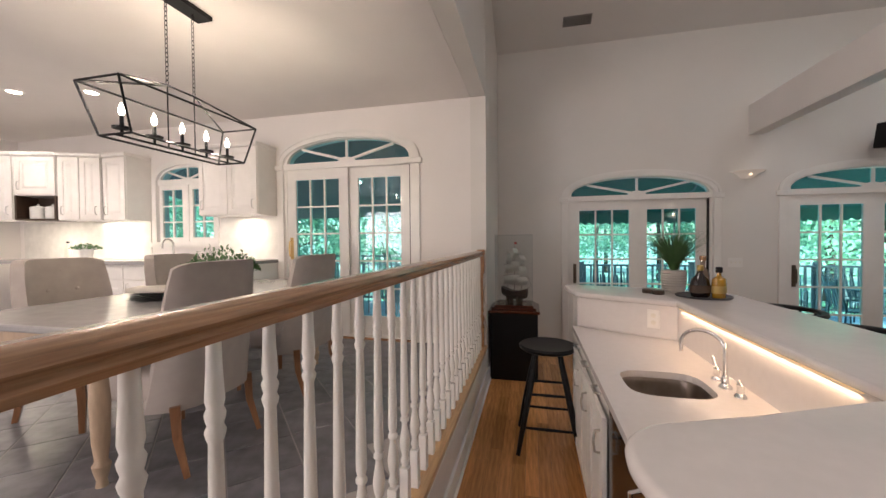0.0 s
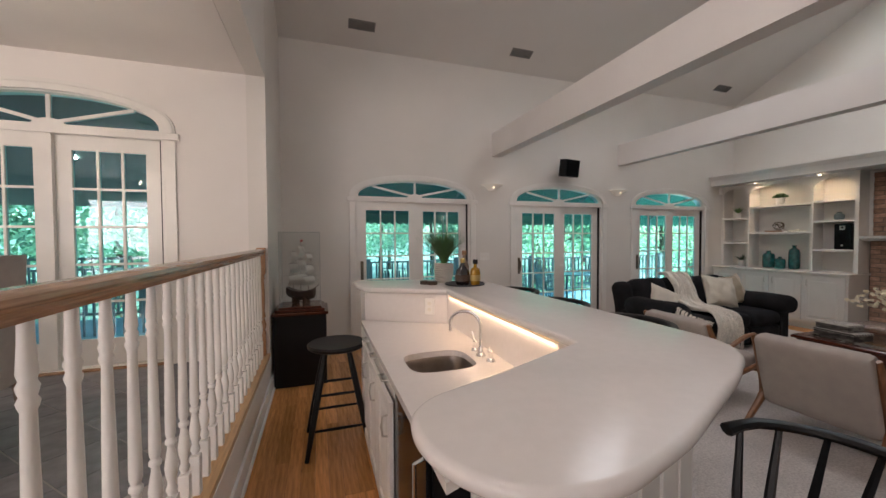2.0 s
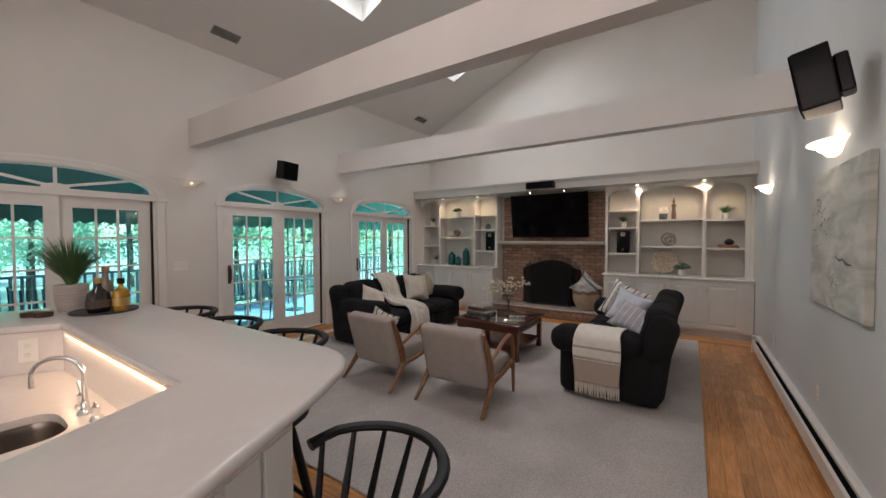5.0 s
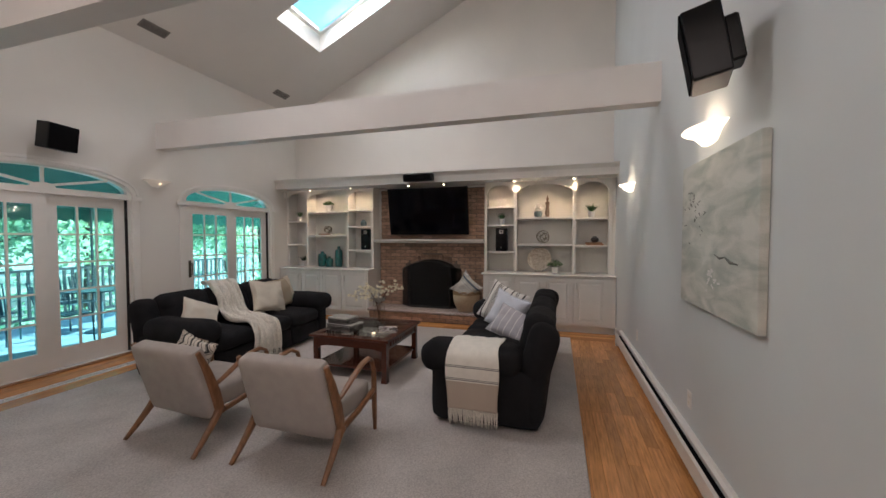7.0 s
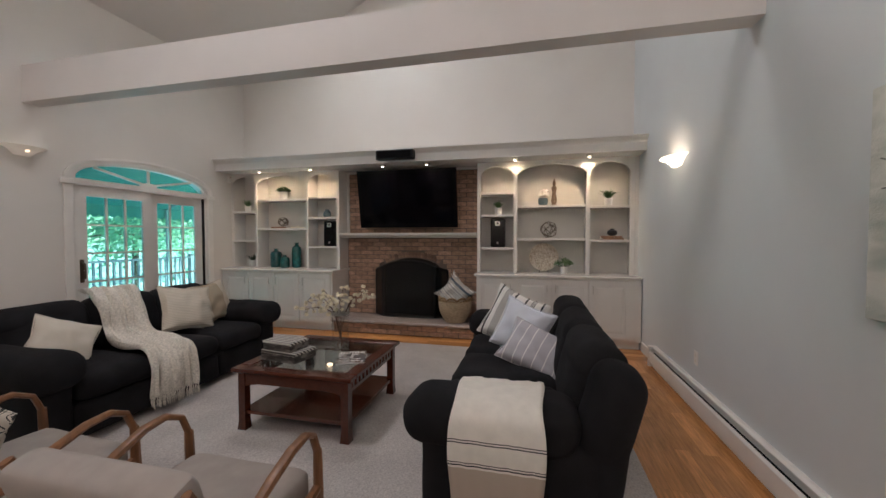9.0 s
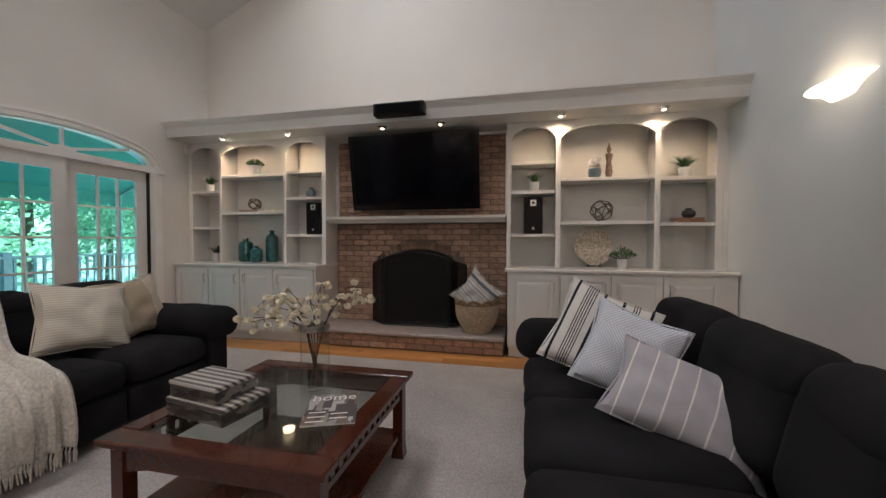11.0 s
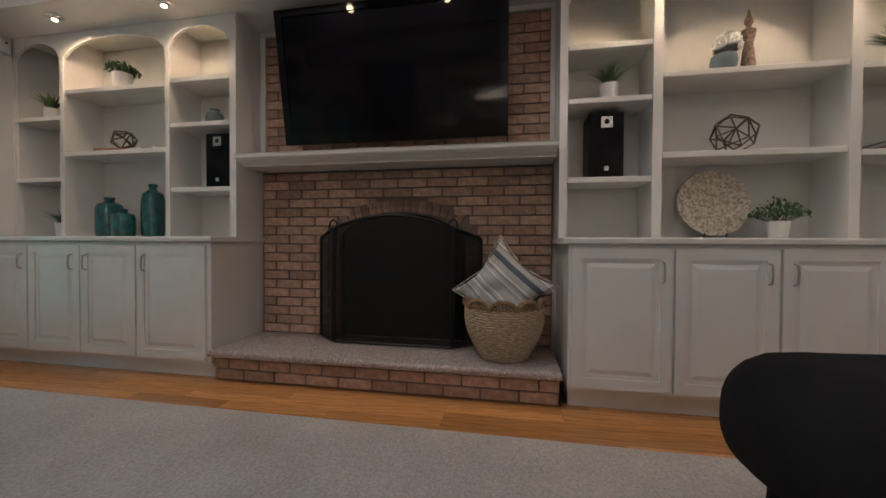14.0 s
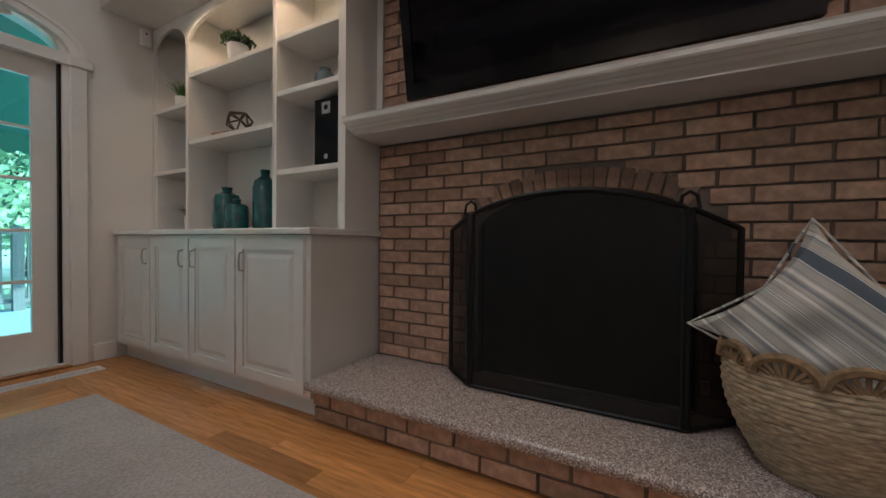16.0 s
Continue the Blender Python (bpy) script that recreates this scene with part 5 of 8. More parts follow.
def throw(name, path, w, m, material, label, fringe=(True, True), across="x", wave=0.012, seed=0.0, n_w=22, tassel=0.07):
    """A woven throw laid along a path in the (u, z) plane, w wide."""
    t_ = thing(name, m, label, "throw")
    pts_ = []
    P = [Vector(p_) for p_ in path]
    for i in range(len(P) - 1):
        for k in range(6):
            t = k / 6
            p0, p1, p2, p3 = P[max(i - 1, 0)], P[i], P[i + 1], P[min(i + 2, len(P) - 1)]
            pts_.append(0.5 * ((2 * p1) + (p2 - p0) * t + (2 * p0 - 5 * p1 + 4 * p2 - p3) * t * t + (3 * p1 - p0 - 3 * p2 + p3) * t ** 3))
    pts_.append(P[-1])
    bm_ = B()
    rws = []
    N = len(pts_)
    for i, p_ in enumerate(pts_):
        d_ = (pts_[min(i + 1, N - 1)] - pts_[max(i - 1, 0)]).normalized()
        nn_ = Vector((-d_.z, 0, d_.x)) if len(p_) == 3 else Vector((0, 0, 1))
        row = []
        for j in range(n_w + 1):
            v = (j / n_w - 0.5) * w
            h_ = wave * (0.6 + noise.noise(Vector((j * 0.55 + seed, i * 0.12, seed))) * 1.0) * (1 if wave > 0 else 1)
            q_ = p_ + nn_ * abs(h_) + Vector((0, v * (1 - 0.04 * math.sin(i * 0.3 + seed)), 0))
            row.append(q_)
        rws.append(row)
    vv = [[bm_.verts.new(q_) for q_ in row] for row in rws]
    for i in range(N - 1):
        for j in range(n_w):
            bm_.faces.new((vv[i][j], vv[i][j + 1], vv[i + 1][j + 1], vv[i + 1][j]))
    cl = part("cloth", bm_, material, t_, smooth=True)
    so = cl.modifiers.new("thick", "SOLIDIFY")
    so.thickness, so.offset = 0.006, 1.0
    rnd = random.Random(int(seed * 10) + 3)
    for end, on in ((0, fringe[0]), (-1, fringe[1])):
        if not on:
            continue
        fr_ = B()
        for j in range(n_w * 2):
            q_ = rws[end][0].lerp(rws[end][-1], j / (n_w * 2 - 1)) + Vector((0, 0, 0))
            a_ = rws[end][min(n_w, j // 2)]
            b_ = rws[end][min(n_w, (j + 1) // 2)]
            q_ = (a_ + b_) / 2
            l_ = tassel + rnd.random() * 0.025
            tip = q_ + Vector((rnd.uniform(-0.006, 0.006), rnd.uniform(-0.008, 0.008), -l_))
            tube(fr_, [q_, q_.lerp(tip, 0.35) + Vector((0, 0.003, 0)), tip], 0.004, 5, radii=[0.004, 0.0055, 0.003])
        part("fringe", fr_, M["throw_cream"], t_, "knotted tassel fringe")
    return t_
M["throw_band"] = banded("banded_throw", (0.82, 0.79, 0.73), [(-1.0, 0.415, (0.50, 0.42, 0.35)), (0.425, 0.431, INK), (0.438, 0.442, INK), (0.525, 0.530, INK), (0.537, 0.541, INK)], axis="Z")
throw("throw", [(4.250, 0, 0.20), (4.242, 0, 0.34), (4.232, 0, 0.50), (4.245, 0, 0.62), (4.32, 0, 0.668), (4.46, 0, 0.672), (4.62, 0, 0.655)], 0.40, pose(0, 1.05, 0), M["throw_band"], "cream and beige woven throw folded over the sofa's arm", fringe=(True, False), wave=0.008, seed=1.0, tassel=0.105)
throw("throw", [(3.755, 0, 0.16), (3.752, 0, 0.36), (3.80, 0, 0.47), (3.95, 0, 0.50), (4.25, 0, 0.51), (4.40, 0, 0.60), (4.48, 0, 0.78), (4.60, 0, 0.905), (4.74, 0, 0.90)], 0.36, pose(4.45, 0.06, 0, 0, 0, 80), M["throw_cream"], "crumpled cream knitted throw hanging over the sofa's back and seat", fringe=(True, False), wave=0.055, seed=4.0)
cushion("pillow", 0.40, 0.36, 0.17, pose(4.70, 4.30, 0.63, -34, 24, -22), M["cream_plain"], "cream cotton pillow leaning in the dark sofa's corner", group="sofa pillows", seed=2)
cushion("pillow", 0.50, 0.46, 0.17, pose(5.69, 4.26, 0.70, -24, 8, -12), M["cream_rib"], "cream ribbed pillow against the dark sofa's back", group="sofa pillows", seed=3)
cushion("pillow", 0.50, 0.44, 0.14, pose(6.05, 4.32, 0.70, -18, -5, 8), M["beige_pair"], "two-tone beige pillow against the dark sofa's back", group="sofa pillows", seed=4)
cushion("pillow", 0.49, 0.49, 0.17, pose(5.99, 1.06, 0.69, -18, 22, -106), M["stripe_a"], "white cotton pillow with narrow and wide black stripes", group="sofa pillows", seed=5)
cushion("pillow", 0.42, 0.42, 0.18, pose(5.74, 0.97, 0.665, -16, 20, -104), M["zig"], "pale blue-grey pillow with raised zigzag ribs", group="sofa pillows", seed=6)
cushion("pillow", 0.56, 0.36, 0.17, pose(5.44, 0.84, 0.575, -42, 18, -110), M["stripe_b"], "grey linen pillow with white stripes", group="sofa pillows", seed=7)
cushion("pillow", 0.46, 0.46, 0.17, pose(7.91, 1.97, 0.61, 6, 49, 86), M["stripe_c"], "blue and grey striped pillow standing in the basket", seed=8, pinch=0.26, lump=0.03)


def armchair(m):
    c = thing("armchair", m, "oatmeal linen armchair with an open walnut frame on the pale carpet", "armchair", "armchairs by the table")
    hw = 0.325
    part("seat", puffy(B(), 0.20, 0.70, -hw + 0.02, hw - 0.02, 0.23, 0.40, 0.05, 8, 0.004, 0, 0.015), M["linen"], c, smooth=True)
    part("backrest", puffy(B(), -0.065, 0.065, -hw + 0.002, hw - 0.002, 0.0, 0.56, 0.045, 10, 0.004), M["linen"], c, smooth=True, m=pose(0.225, 0, 0.185, 0, -16, 0))
    for s in (-1, 1):
        y = s * (hw + 0.014)
        part("back_post", tube(B(), [(0.23, y, 0.22), (0.185, y, 0.40), (0.13, y, 0.56), (0.065, y, 0.705)], 0.02, 8, radii=[0.028, 0.029, 0.023, 0.014], flat=1.3), M["walnut"], c, smooth=True)
        part("rear_leg", tube(B(), [(0.235, y, 0.27), (0.17, y + s * 0.006, 0.18), (0.08, y + s * 0.01, 0.08), (0.0, y + s * 0.014, 0.0)], 0.02, 8, radii=[0.032, 0.026, 0.021, 0.015]), M["walnut"], c, smooth=True)
        part("armrest", tube(B(), [(0.17, y, 0.43), (0.26, y + s * 0.006, 0.475), (0.38, y + s * 0.01, 0.54), (0.49, y + s * 0.012, 0.585), (0.58, y + s * 0.01, 0.595), (0.65, y, 0.56), (0.685, y, 0.47)], 0.02, 8, radii=[0.016, 0.02, 0.023, 0.023, 0.021, 0.019, 0.019], flat=0.75), M["walnut"], c, smooth=True)
        part("front_leg", tube(B(), [(0.685, y, 0.48), (0.69, y, 0.30), (0.695, y, 0.12), (0.70, y, 0.0)], 0.018, 8, radii=[0.019, 0.022, 0.018, 0.014]), M["walnut"], c, smooth=True)
        part("side_rail", tube(B(), [(0.20, y, 0.225), (0.45, y, 0.26), (0.69, y, 0.32)], 0.019, 8, flat=1.2), M["walnut"], c, smooth=True)
    for x_, z_ in ((0.235, 0.20), (0.68, 0.26)):
        part("cross_rail", box(B(), x_ - 0.012, x_ + 0.012, -hw, hw, z_ - 0.02, z_ + 0.02), M["walnut"], c)
    return c


ac = armchair(pose(3.40, 2.135, 0.014))
copy_thing(ac, pose(3.39, 3.14, 0.014, 0, 0, -3))
cushion("pillow", 0.40, 0.36, 0.12, pose(3.70, 3.20, 0.555, -20, 12, -94), M["maze"], "cream pillow with a black lattice pattern on the armchair", seed=9)

# ---- coffee table ----
TX0, TX1, TY0, TY1, TZ = 4.89, 5.84, 2.06, 3.00, 0.47
ct = thing("coffee_table", pose(0, 0, 0.014), "dark mahogany coffee table with a glass top and low shelf", "coffee table")
fr = B()
w = 0.095
top_z = TZ - 0.014
for a in ((TX0, TX0 + w, TY0, TY1), (TX1 - w, TX1, TY0, TY1), (TX0 + w, TX1 - w, TY0, TY0 + w), (TX0 + w, TX1 - w, TY1 - w, TY1)):
    box(fr, *a, top_z - 0.03, top_z, bevel=0.006)
part("top_frame", fr, M["mahogany"], ct)
part("glass_top", box(B(), TX0 + w, TX1 - w, TY0 + w, TY1 - w, top_z - 0.012, top_z - 0.003), M["table_glass"], ct, "bevelled clear glass panel")
ins = 0.035
for x in (TX0 + ins, TX1 - ins - 0.055):
    for y in (TY0 + ins, TY1 - ins - 0.055):
        lg = B()
        box(lg, x, x + 0.055, y, y + 0.055, 0.07, top_z - 0.031)
        vs = [lg.verts.new(v) for v in ((x - 0.006, y - 0.006, 0), (x + 0.061, y - 0.006, 0), (x + 0.061, y + 0.061, 0), (x - 0.006, y + 0.061, 0), (x, y, 0.07), (x + 0.055, y, 0.07), (x + 0.055, y + 0.055, 0.07), (x, y + 0.055, 0.07))]
        for f in ((3, 2, 1, 0), (0, 1, 5, 4), (1, 2, 6, 5), (2, 3, 7, 6), (3, 0, 4, 7)):
            lg.faces.new([vs[i] for i in f])
        part("leg", lg, M["mahogany"], ct)
for y in (TY0 + ins + 0.008, TY1 - ins - 0.028):
    part("apron", box(B(), TX0 + 0.09, TX1 - 0.09, y, y + 0.02, top_z - 0.055, top_z - 0.031), M["mahogany"], ct)
    part("apron", box(B(), TX0 + 0.09, TX1 - 0.09, y, y + 0.02, top_z - 0.125, top_z - 0.10), M["mahogany"], ct)
    for k in range(12):
        x = TX0 + 0.12 + k * (TX1 - TX0 - 0.26) / 11
        part("slat", box(B(), x, x + 0.03, y + 0.002, y + 0.018, top_z - 0.101, top_z - 0.054), M["mahogany"], ct)
for x in (TX0 + ins + 0.008, TX1 - ins - 0.028):
    part("apron", prism(B(), [(TY0 + 0.09, top_z - 0.031), (TY0 + 0.09, top_z - 0.135), (TY0 + 0.14, top_z - 0.125), (TY0 + 0.20, top_z - 0.115), (TY1 - 0.20, top_z - 0.115), (TY1 - 0.14, top_z - 0.125), (TY1 - 0.09, top_z - 0.135), (TY1 - 0.09, top_z - 0.031)], x, x + 0.02, "x"), M["mahogany"], ct)
part("shelf", box(B(), TX0 + 0.05, TX1 - 0.05, TY0 + 0.05, TY1 - 0.05, 0.115, 0.14), M["mahogany"], ct)
TZZ = TZ + 0.0005
vase = thing("vase", pose(5.51, 2.47, TZZ - 0.003), "tall clear glass cylinder vase holding branches", "vase")
part("cylinder", lathe(B(), [(0.001, 0.022), (0.064, 0.022), (0.069, 0.028), (0.069, 0.289)], 36, caps=False), M["vase_glass"], vase, smooth=True)
part("base", lathe(B(), [(0.001, 0.001), (0.062, 0.0015), (0.069, 0.006), (0.069, 0.020), (0.064, 0.021), (0.001, 0.021)], 36, caps=False), M["vase_glass"], vase, "thick clear glass foot", smooth=True)
part("rim", lathe(B(), [(0.0695, 0.29), (0.0715, 0.292), (0.0715, 0.320), (0.0695, 0.322)], 36, caps=False), M["silver"], vase, "mottled silver rim")
br = thing("blossom_branches", pose(5.51, 2.47, TZZ + 0.012), "branches of cream paper blossoms in the glass vase", "flowers")
rnd = random.Random(12)
tw, pe = B(), B()


def petal_cluster(bm_, c_, r_, rr):
    for k in range(5):
        ax = Vector((rr.gauss(0, 1), rr.gauss(0, 1), rr.gauss(0, 1) + 0.4)).normalized()
        q_ = ax.to_track_quat("Z", "Y")
        n_ = 8
        cen = bm_.verts.new(c_ + ax * r_ * 0.15)
        ring_ = [bm_.verts.new(c_ + q_ @ Vector((r_ * math.cos(2 * math.pi * i / n_) * (1 + 0.12 * rr.random()), r_ * 0.85 * math.sin(2 * math.pi * i / n_), r_ * 0.45 + r_ * 0.18 * math.sin(4 * math.pi * i / n_)))) for i in range(n_)]
        for i in range(n_):
            bm_.faces.new((cen, ring_[i], ring_[(i + 1) % n_]))


for bi, (az, reach, rise_) in enumerate(((165, 0.30, 0.36), (190, 0.26, 0.24), (120, 0.28, 0.32), (95, 0.34, 0.22), (75, 0.24, 0.38), (-70, 0.26, 0.42), (-88, 0.34, 0.40), (20, 0.12, 0.42), (140, 0.36, 0.14), (-40, 0.2, 0.3), (105, 0.42, 0.12), (215, 0.2, 0.36))):
    a = radians(az + rnd.uniform(-8, 8))
    d_ = Vector((math.cos(a), math.sin(a), 0))
    base = d_ * -0.022 + Vector((rnd.uniform(-0.01, 0.01), rnd.uniform(-0.01, 0.01), 0.004))
    rim_ = d_ * 0.045 + Vector((0, 0, 0.29))
    pts_ = [base, base.lerp(rim_, 0.5), rim_]
    for k in range(1, 6):
        t = k / 5
        pts_.append(rim_ + d_ * reach * 0.66 * t + Vector((rnd.uniform(-0.012, 0.012), rnd.uniform(-0.012, 0.012), (rise_ * t * 1.45 - rise_ * 0.95 * t * t) * 0.85)))
    tube(tw, pts_, 0.003, 5, radii=[0.0024] * 4 + [0.0022, 0.002, 0.0016, 0.0012])
    for k in range(3, 8):
        for _ in range(1 if k < 7 else 3):
            p_ = pts_[k] + Vector((rnd.uniform(-0.035, 0.035), rnd.uniform(-0.035, 0.035), rnd.uniform(-0.05, 0.02)))
            tube(tw, [pts_[k], p_], 0.0012, 4)
            petal_cluster(pe, p_, rnd.uniform(0.013, 0.020), rnd)
part("branches", tw, M["twig"], br)
part("blossoms", pe, M["petal"], br, "cream round blossoms", smooth=True)

for k, (cx_, cy_, z_, hx, hy, h_, rz) in enumerate(((5.20, 2.74, 0.0, 0.115, 0.165, 0.075, -9), (5.19, 2.76, 0.0765, 0.095, 0.135, 0.07, -9))):
    bx = thing("box", pose(cx_, cy_, TZZ + z_, 0, 0, rz), "grey and white mosaic keepsake box, lid closed, on the coffee table", "box", "mosaic boxes")
    part("body", box(B(), -hx, hx, -hy, hy, 0, h_ - 0.02, bevel=0.002), M["mosaic"], bx)
    part("lid", box(B(), -hx - 0.003, hx + 0.003, -hy - 0.003, hy + 0.003, h_ - 0.0198, h_, bevel=0.003), M["mosaic_top"], bx, "lid inlaid with chevrons")
mg = thing("magazine", pose(5.30, 2.26, TZZ + 0.001, 0, 0, -68), "glossy home magazine lying on the glass table top", "magazine")
part("pages", box(B(), -0.105, 0.105, -0.14, 0.14, 0, 0.007), M["paper"], mg)
part("cover", box(B(), -0.107, 0.107, -0.142, 0.142, 0.0072, 0.0085), M["cover"], mg, "cover printed with a photograph")


def writing(body, parent, m, size, material, name="writing"):
    cu = bpy.data.curves.new(name, "FONT")
    cu.body, cu.size, cu.extrude, cu.align_x, cu.align_y = body, size, 0.0004, "CENTER", "CENTER"
    ob = new(name, cu)
    ob.data.materials.append(material)
    dg = bpy.context.evaluated_depsgraph_get()
    me = bpy.data.meshes.new_from_object(ob.evaluated_get(dg))
    bpy.data.objects.remove(ob)
    o = new(name, me)
    o.parent, o.matrix_basis = parent, m
    return o


writing("home", mg, pose(0, 0.105, 0.0090), 0.085, M["petal_white"])
for k in range(5):
    part("print_bar", box(B(), -0.09 + (k % 2) * 0.09, -0.02 + (k % 2) * 0.09, -0.12 + k * 0.02, -0.112 + k * 0.02, 0.0086, 0.0091), M["petal_white"], mg)
# added tealight: its glow imitates a warm lamp's reflection in the table top
cd = thing("candle", pose(5.10, 2.33, TZZ - 0.003), "tealight in a small glass cup, its glow standing in for a reflection", "candle")
part("cup", lathe(B(), [(0.024, 0), (0.03, 0.03), (0.028, 0.03), (0.022, 0.004)], 16), M["vase_glass"], cd, smooth=True)
part("wax", lathe(B(), [(0.02, 0.005), (0.022, 0.018)], 14), M["glow_soft"], cd, "glowing wax")


# ---- stools ----
stool = thing("stool", pose(0.42, 3.31, 0), "black painted round wooden stool with turned legs on the oak floor", "stool")
part("seat", lathe(B(), [(0.12, 0.685), (0.185, 0.69), (0.20, 0.70), (0.205, 0.715), (0.195, 0.727), (0.17, 0.724), (0.05, 0.718)], 28), M["black"], stool, smooth=True)
lgs = []
for a in (45, 135, 225, 315):
    c, s = math.cos(radians(a)), math.sin(radians(a))
    t_, b_ = Vector((0.11 * c, 0.11 * s, 0.69)), Vector((0.295 * c, 0.295 * s, 0.0))
    lgs.append((t_, b_))
    part("leg", tube(B(), [t_, t_.lerp(b_, 0.3), t_.lerp(b_, 0.7), b_], 0.018, 10, radii=[0.016, 0.022, 0.021, 0.015]), M["black"], stool, smooth=True)
for i in range(4):
    for f in ((0.30, 0.62) if i % 2 else (0.42, 0.74)):
        a_, b_ = lgs[i][0].lerp(lgs[i][1], f), lgs[(i + 1) % 4][0].lerp(lgs[(i + 1) % 4][1], f)
        part("rung", tube(B(), [a_, a_.lerp(b_, 0.5), b_], 0.009, 8, radii=[0.008, 0.011, 0.008]), M["black"], stool, smooth=True)


def bar_stool(m):
    """Low-backed windsor stool, facing +x."""
    c = thing("bar_stool", m, "black painted windsor bar stool with a low spindle back", "bar stool", "bar stools")
    part("seat", lathe(B(), [(0.10, 0.715), (0.19, 0.718), (0.212, 0.735), (0.212, 0.75), (0.18, 0.758), (0.06, 0.747)], 26, at=(0.07, 0, 0), sx=1.0, sy=1.02), M["black"], c, smooth=True)
    arc = [(0.235 * math.cos(a) - 0.0, 0.225 * math.sin(a), 1.055 - 0.05 * max(0, math.cos(a)) ) for a in [radians(v) for v in range(70, 291, 11)]]
    part("back_rail", tube(B(), arc, 0.017, 8, radii=[0.022] + [0.018] * (len(arc) - 2) + [0.022], flat=0.8), M["black"], c, smooth=True)
    for a in range(80, 281, 25):
        r = radians(a)
        top_ = Vector((0.23 * math.cos(r), 0.22 * math.sin(r), 1.045))
        bot_ = Vector((0.165 * math.cos(r) + 0.05, 0.175 * math.sin(r), 0.75))
        part("spindle", tube(B(), [bot_, bot_.lerp(top_, 0.4), top_], 0.008, 6, radii=[0.008, 0.0125, 0.008]), M["black"], c, smooth=True)
    L_ = []
    for a in (45, 135, 225, 315):
        co, si = math.cos(radians(a)), math.sin(radians(a))
        t_, b_ = Vector((0.12 * co + 0.06, 0.12 * si, 0.72)), Vector((0.27 * co + 0.05, 0.27 * si, 0.0))
        L_.append((t_, b_))
        part("leg", tube(B(), [t_, t_.lerp(b_, 0.35), t_.lerp(b_, 0.7), b_], 0.016, 9, radii=[0.014, 0.021, 0.019, 0.013]), M["black"], c, smooth=True)
    for i in range(4):
        f = 0.55 if i % 2 else 0.72
        a_, b_ = L_[i][0].lerp(L_[i][1], f), L_[(i + 1) % 4][0].lerp(L_[(i + 1) % 4][1], f)
        part("rung", tube(B(), [a_, a_.lerp(b_, 0.5), b_], 0.009, 7, radii=[0.008, 0.012, 0.008]), M["black"], c, smooth=True)
    return c


bs = bar_stool(pose(1.66, 1.95, 0, 0, 0, 176))
copy_thing(bs, pose(1.31, 1.02, 0, 0, 0, 155) @ Matrix.Scale(0.92, 4))
for x, y, rz in ((1.66, 2.52, 184), (1.68, 3.10, 180)):
    copy_thing(bs, pose(x, y, 0.0, 0, 0, rz))


# ---- things on the bar ----
def tuft(name, m, pot_prof, pot_mat, n_, h_, spread_, width, leaf_mat, label, droop=0.5, seed=1, grp=""):
    t_ = thing(name, m, label, "plant", grp)
    part("pot", lathe(B(), pot_prof, 24), pot_mat, t_, smooth=True)
    zt = pot_prof[-1][1]
    part("soil", lathe(B(), [(pot_prof[-1][0] * 0.9, zt - 0.012), (pot_prof[-1][0] * 0.5, zt - 0.008)], 14), M["soot"], t_)
    rr = random.Random(seed)
    bm_ = B()
    for _ in range(n_):
        a = rr.uniform(0, 2 * math.pi)
        sp = spread_ * math.sqrt(rr.random())
        hh = h_ * rr.uniform(0.65, 1.05)
        base_ = Vector((0.3 * pot_prof[-1][0] * math.cos(a) * rr.random(), 0.3 * pot_prof[-1][0] * math.sin(a) * rr.random(), zt - 0.01))
        d_ = Vector((math.cos(a), math.sin(a), 0))
        side = Vector((-d_.y, d_.x, 0))
        prev_ = None
        for k in range(5):
            t = k / 4
            p_ = base_ + d_ * sp * t ** 1.5 + Vector((0, 0, hh * (t - droop * sp / spread_ * 0.6 * t * t)))
            wd = width * (1 - t ** 2.2) * (0.6 + 0.4 * math.sin(math.pi * min(t + 0.2, 1)))
            cur = (bm_.verts.new(p_ - side * wd), bm_.verts.new(p_ + side * wd)) if k < 4 else (bm_.verts.new(p_),)
            if prev_:
                bm_.faces.new((*prev_, *cur[::-1]) if len(cur) == 2 else (*prev_, cur[0]))
            prev_ = cur
    part("leaves", bm_, leaf_mat, t_)
    return t_


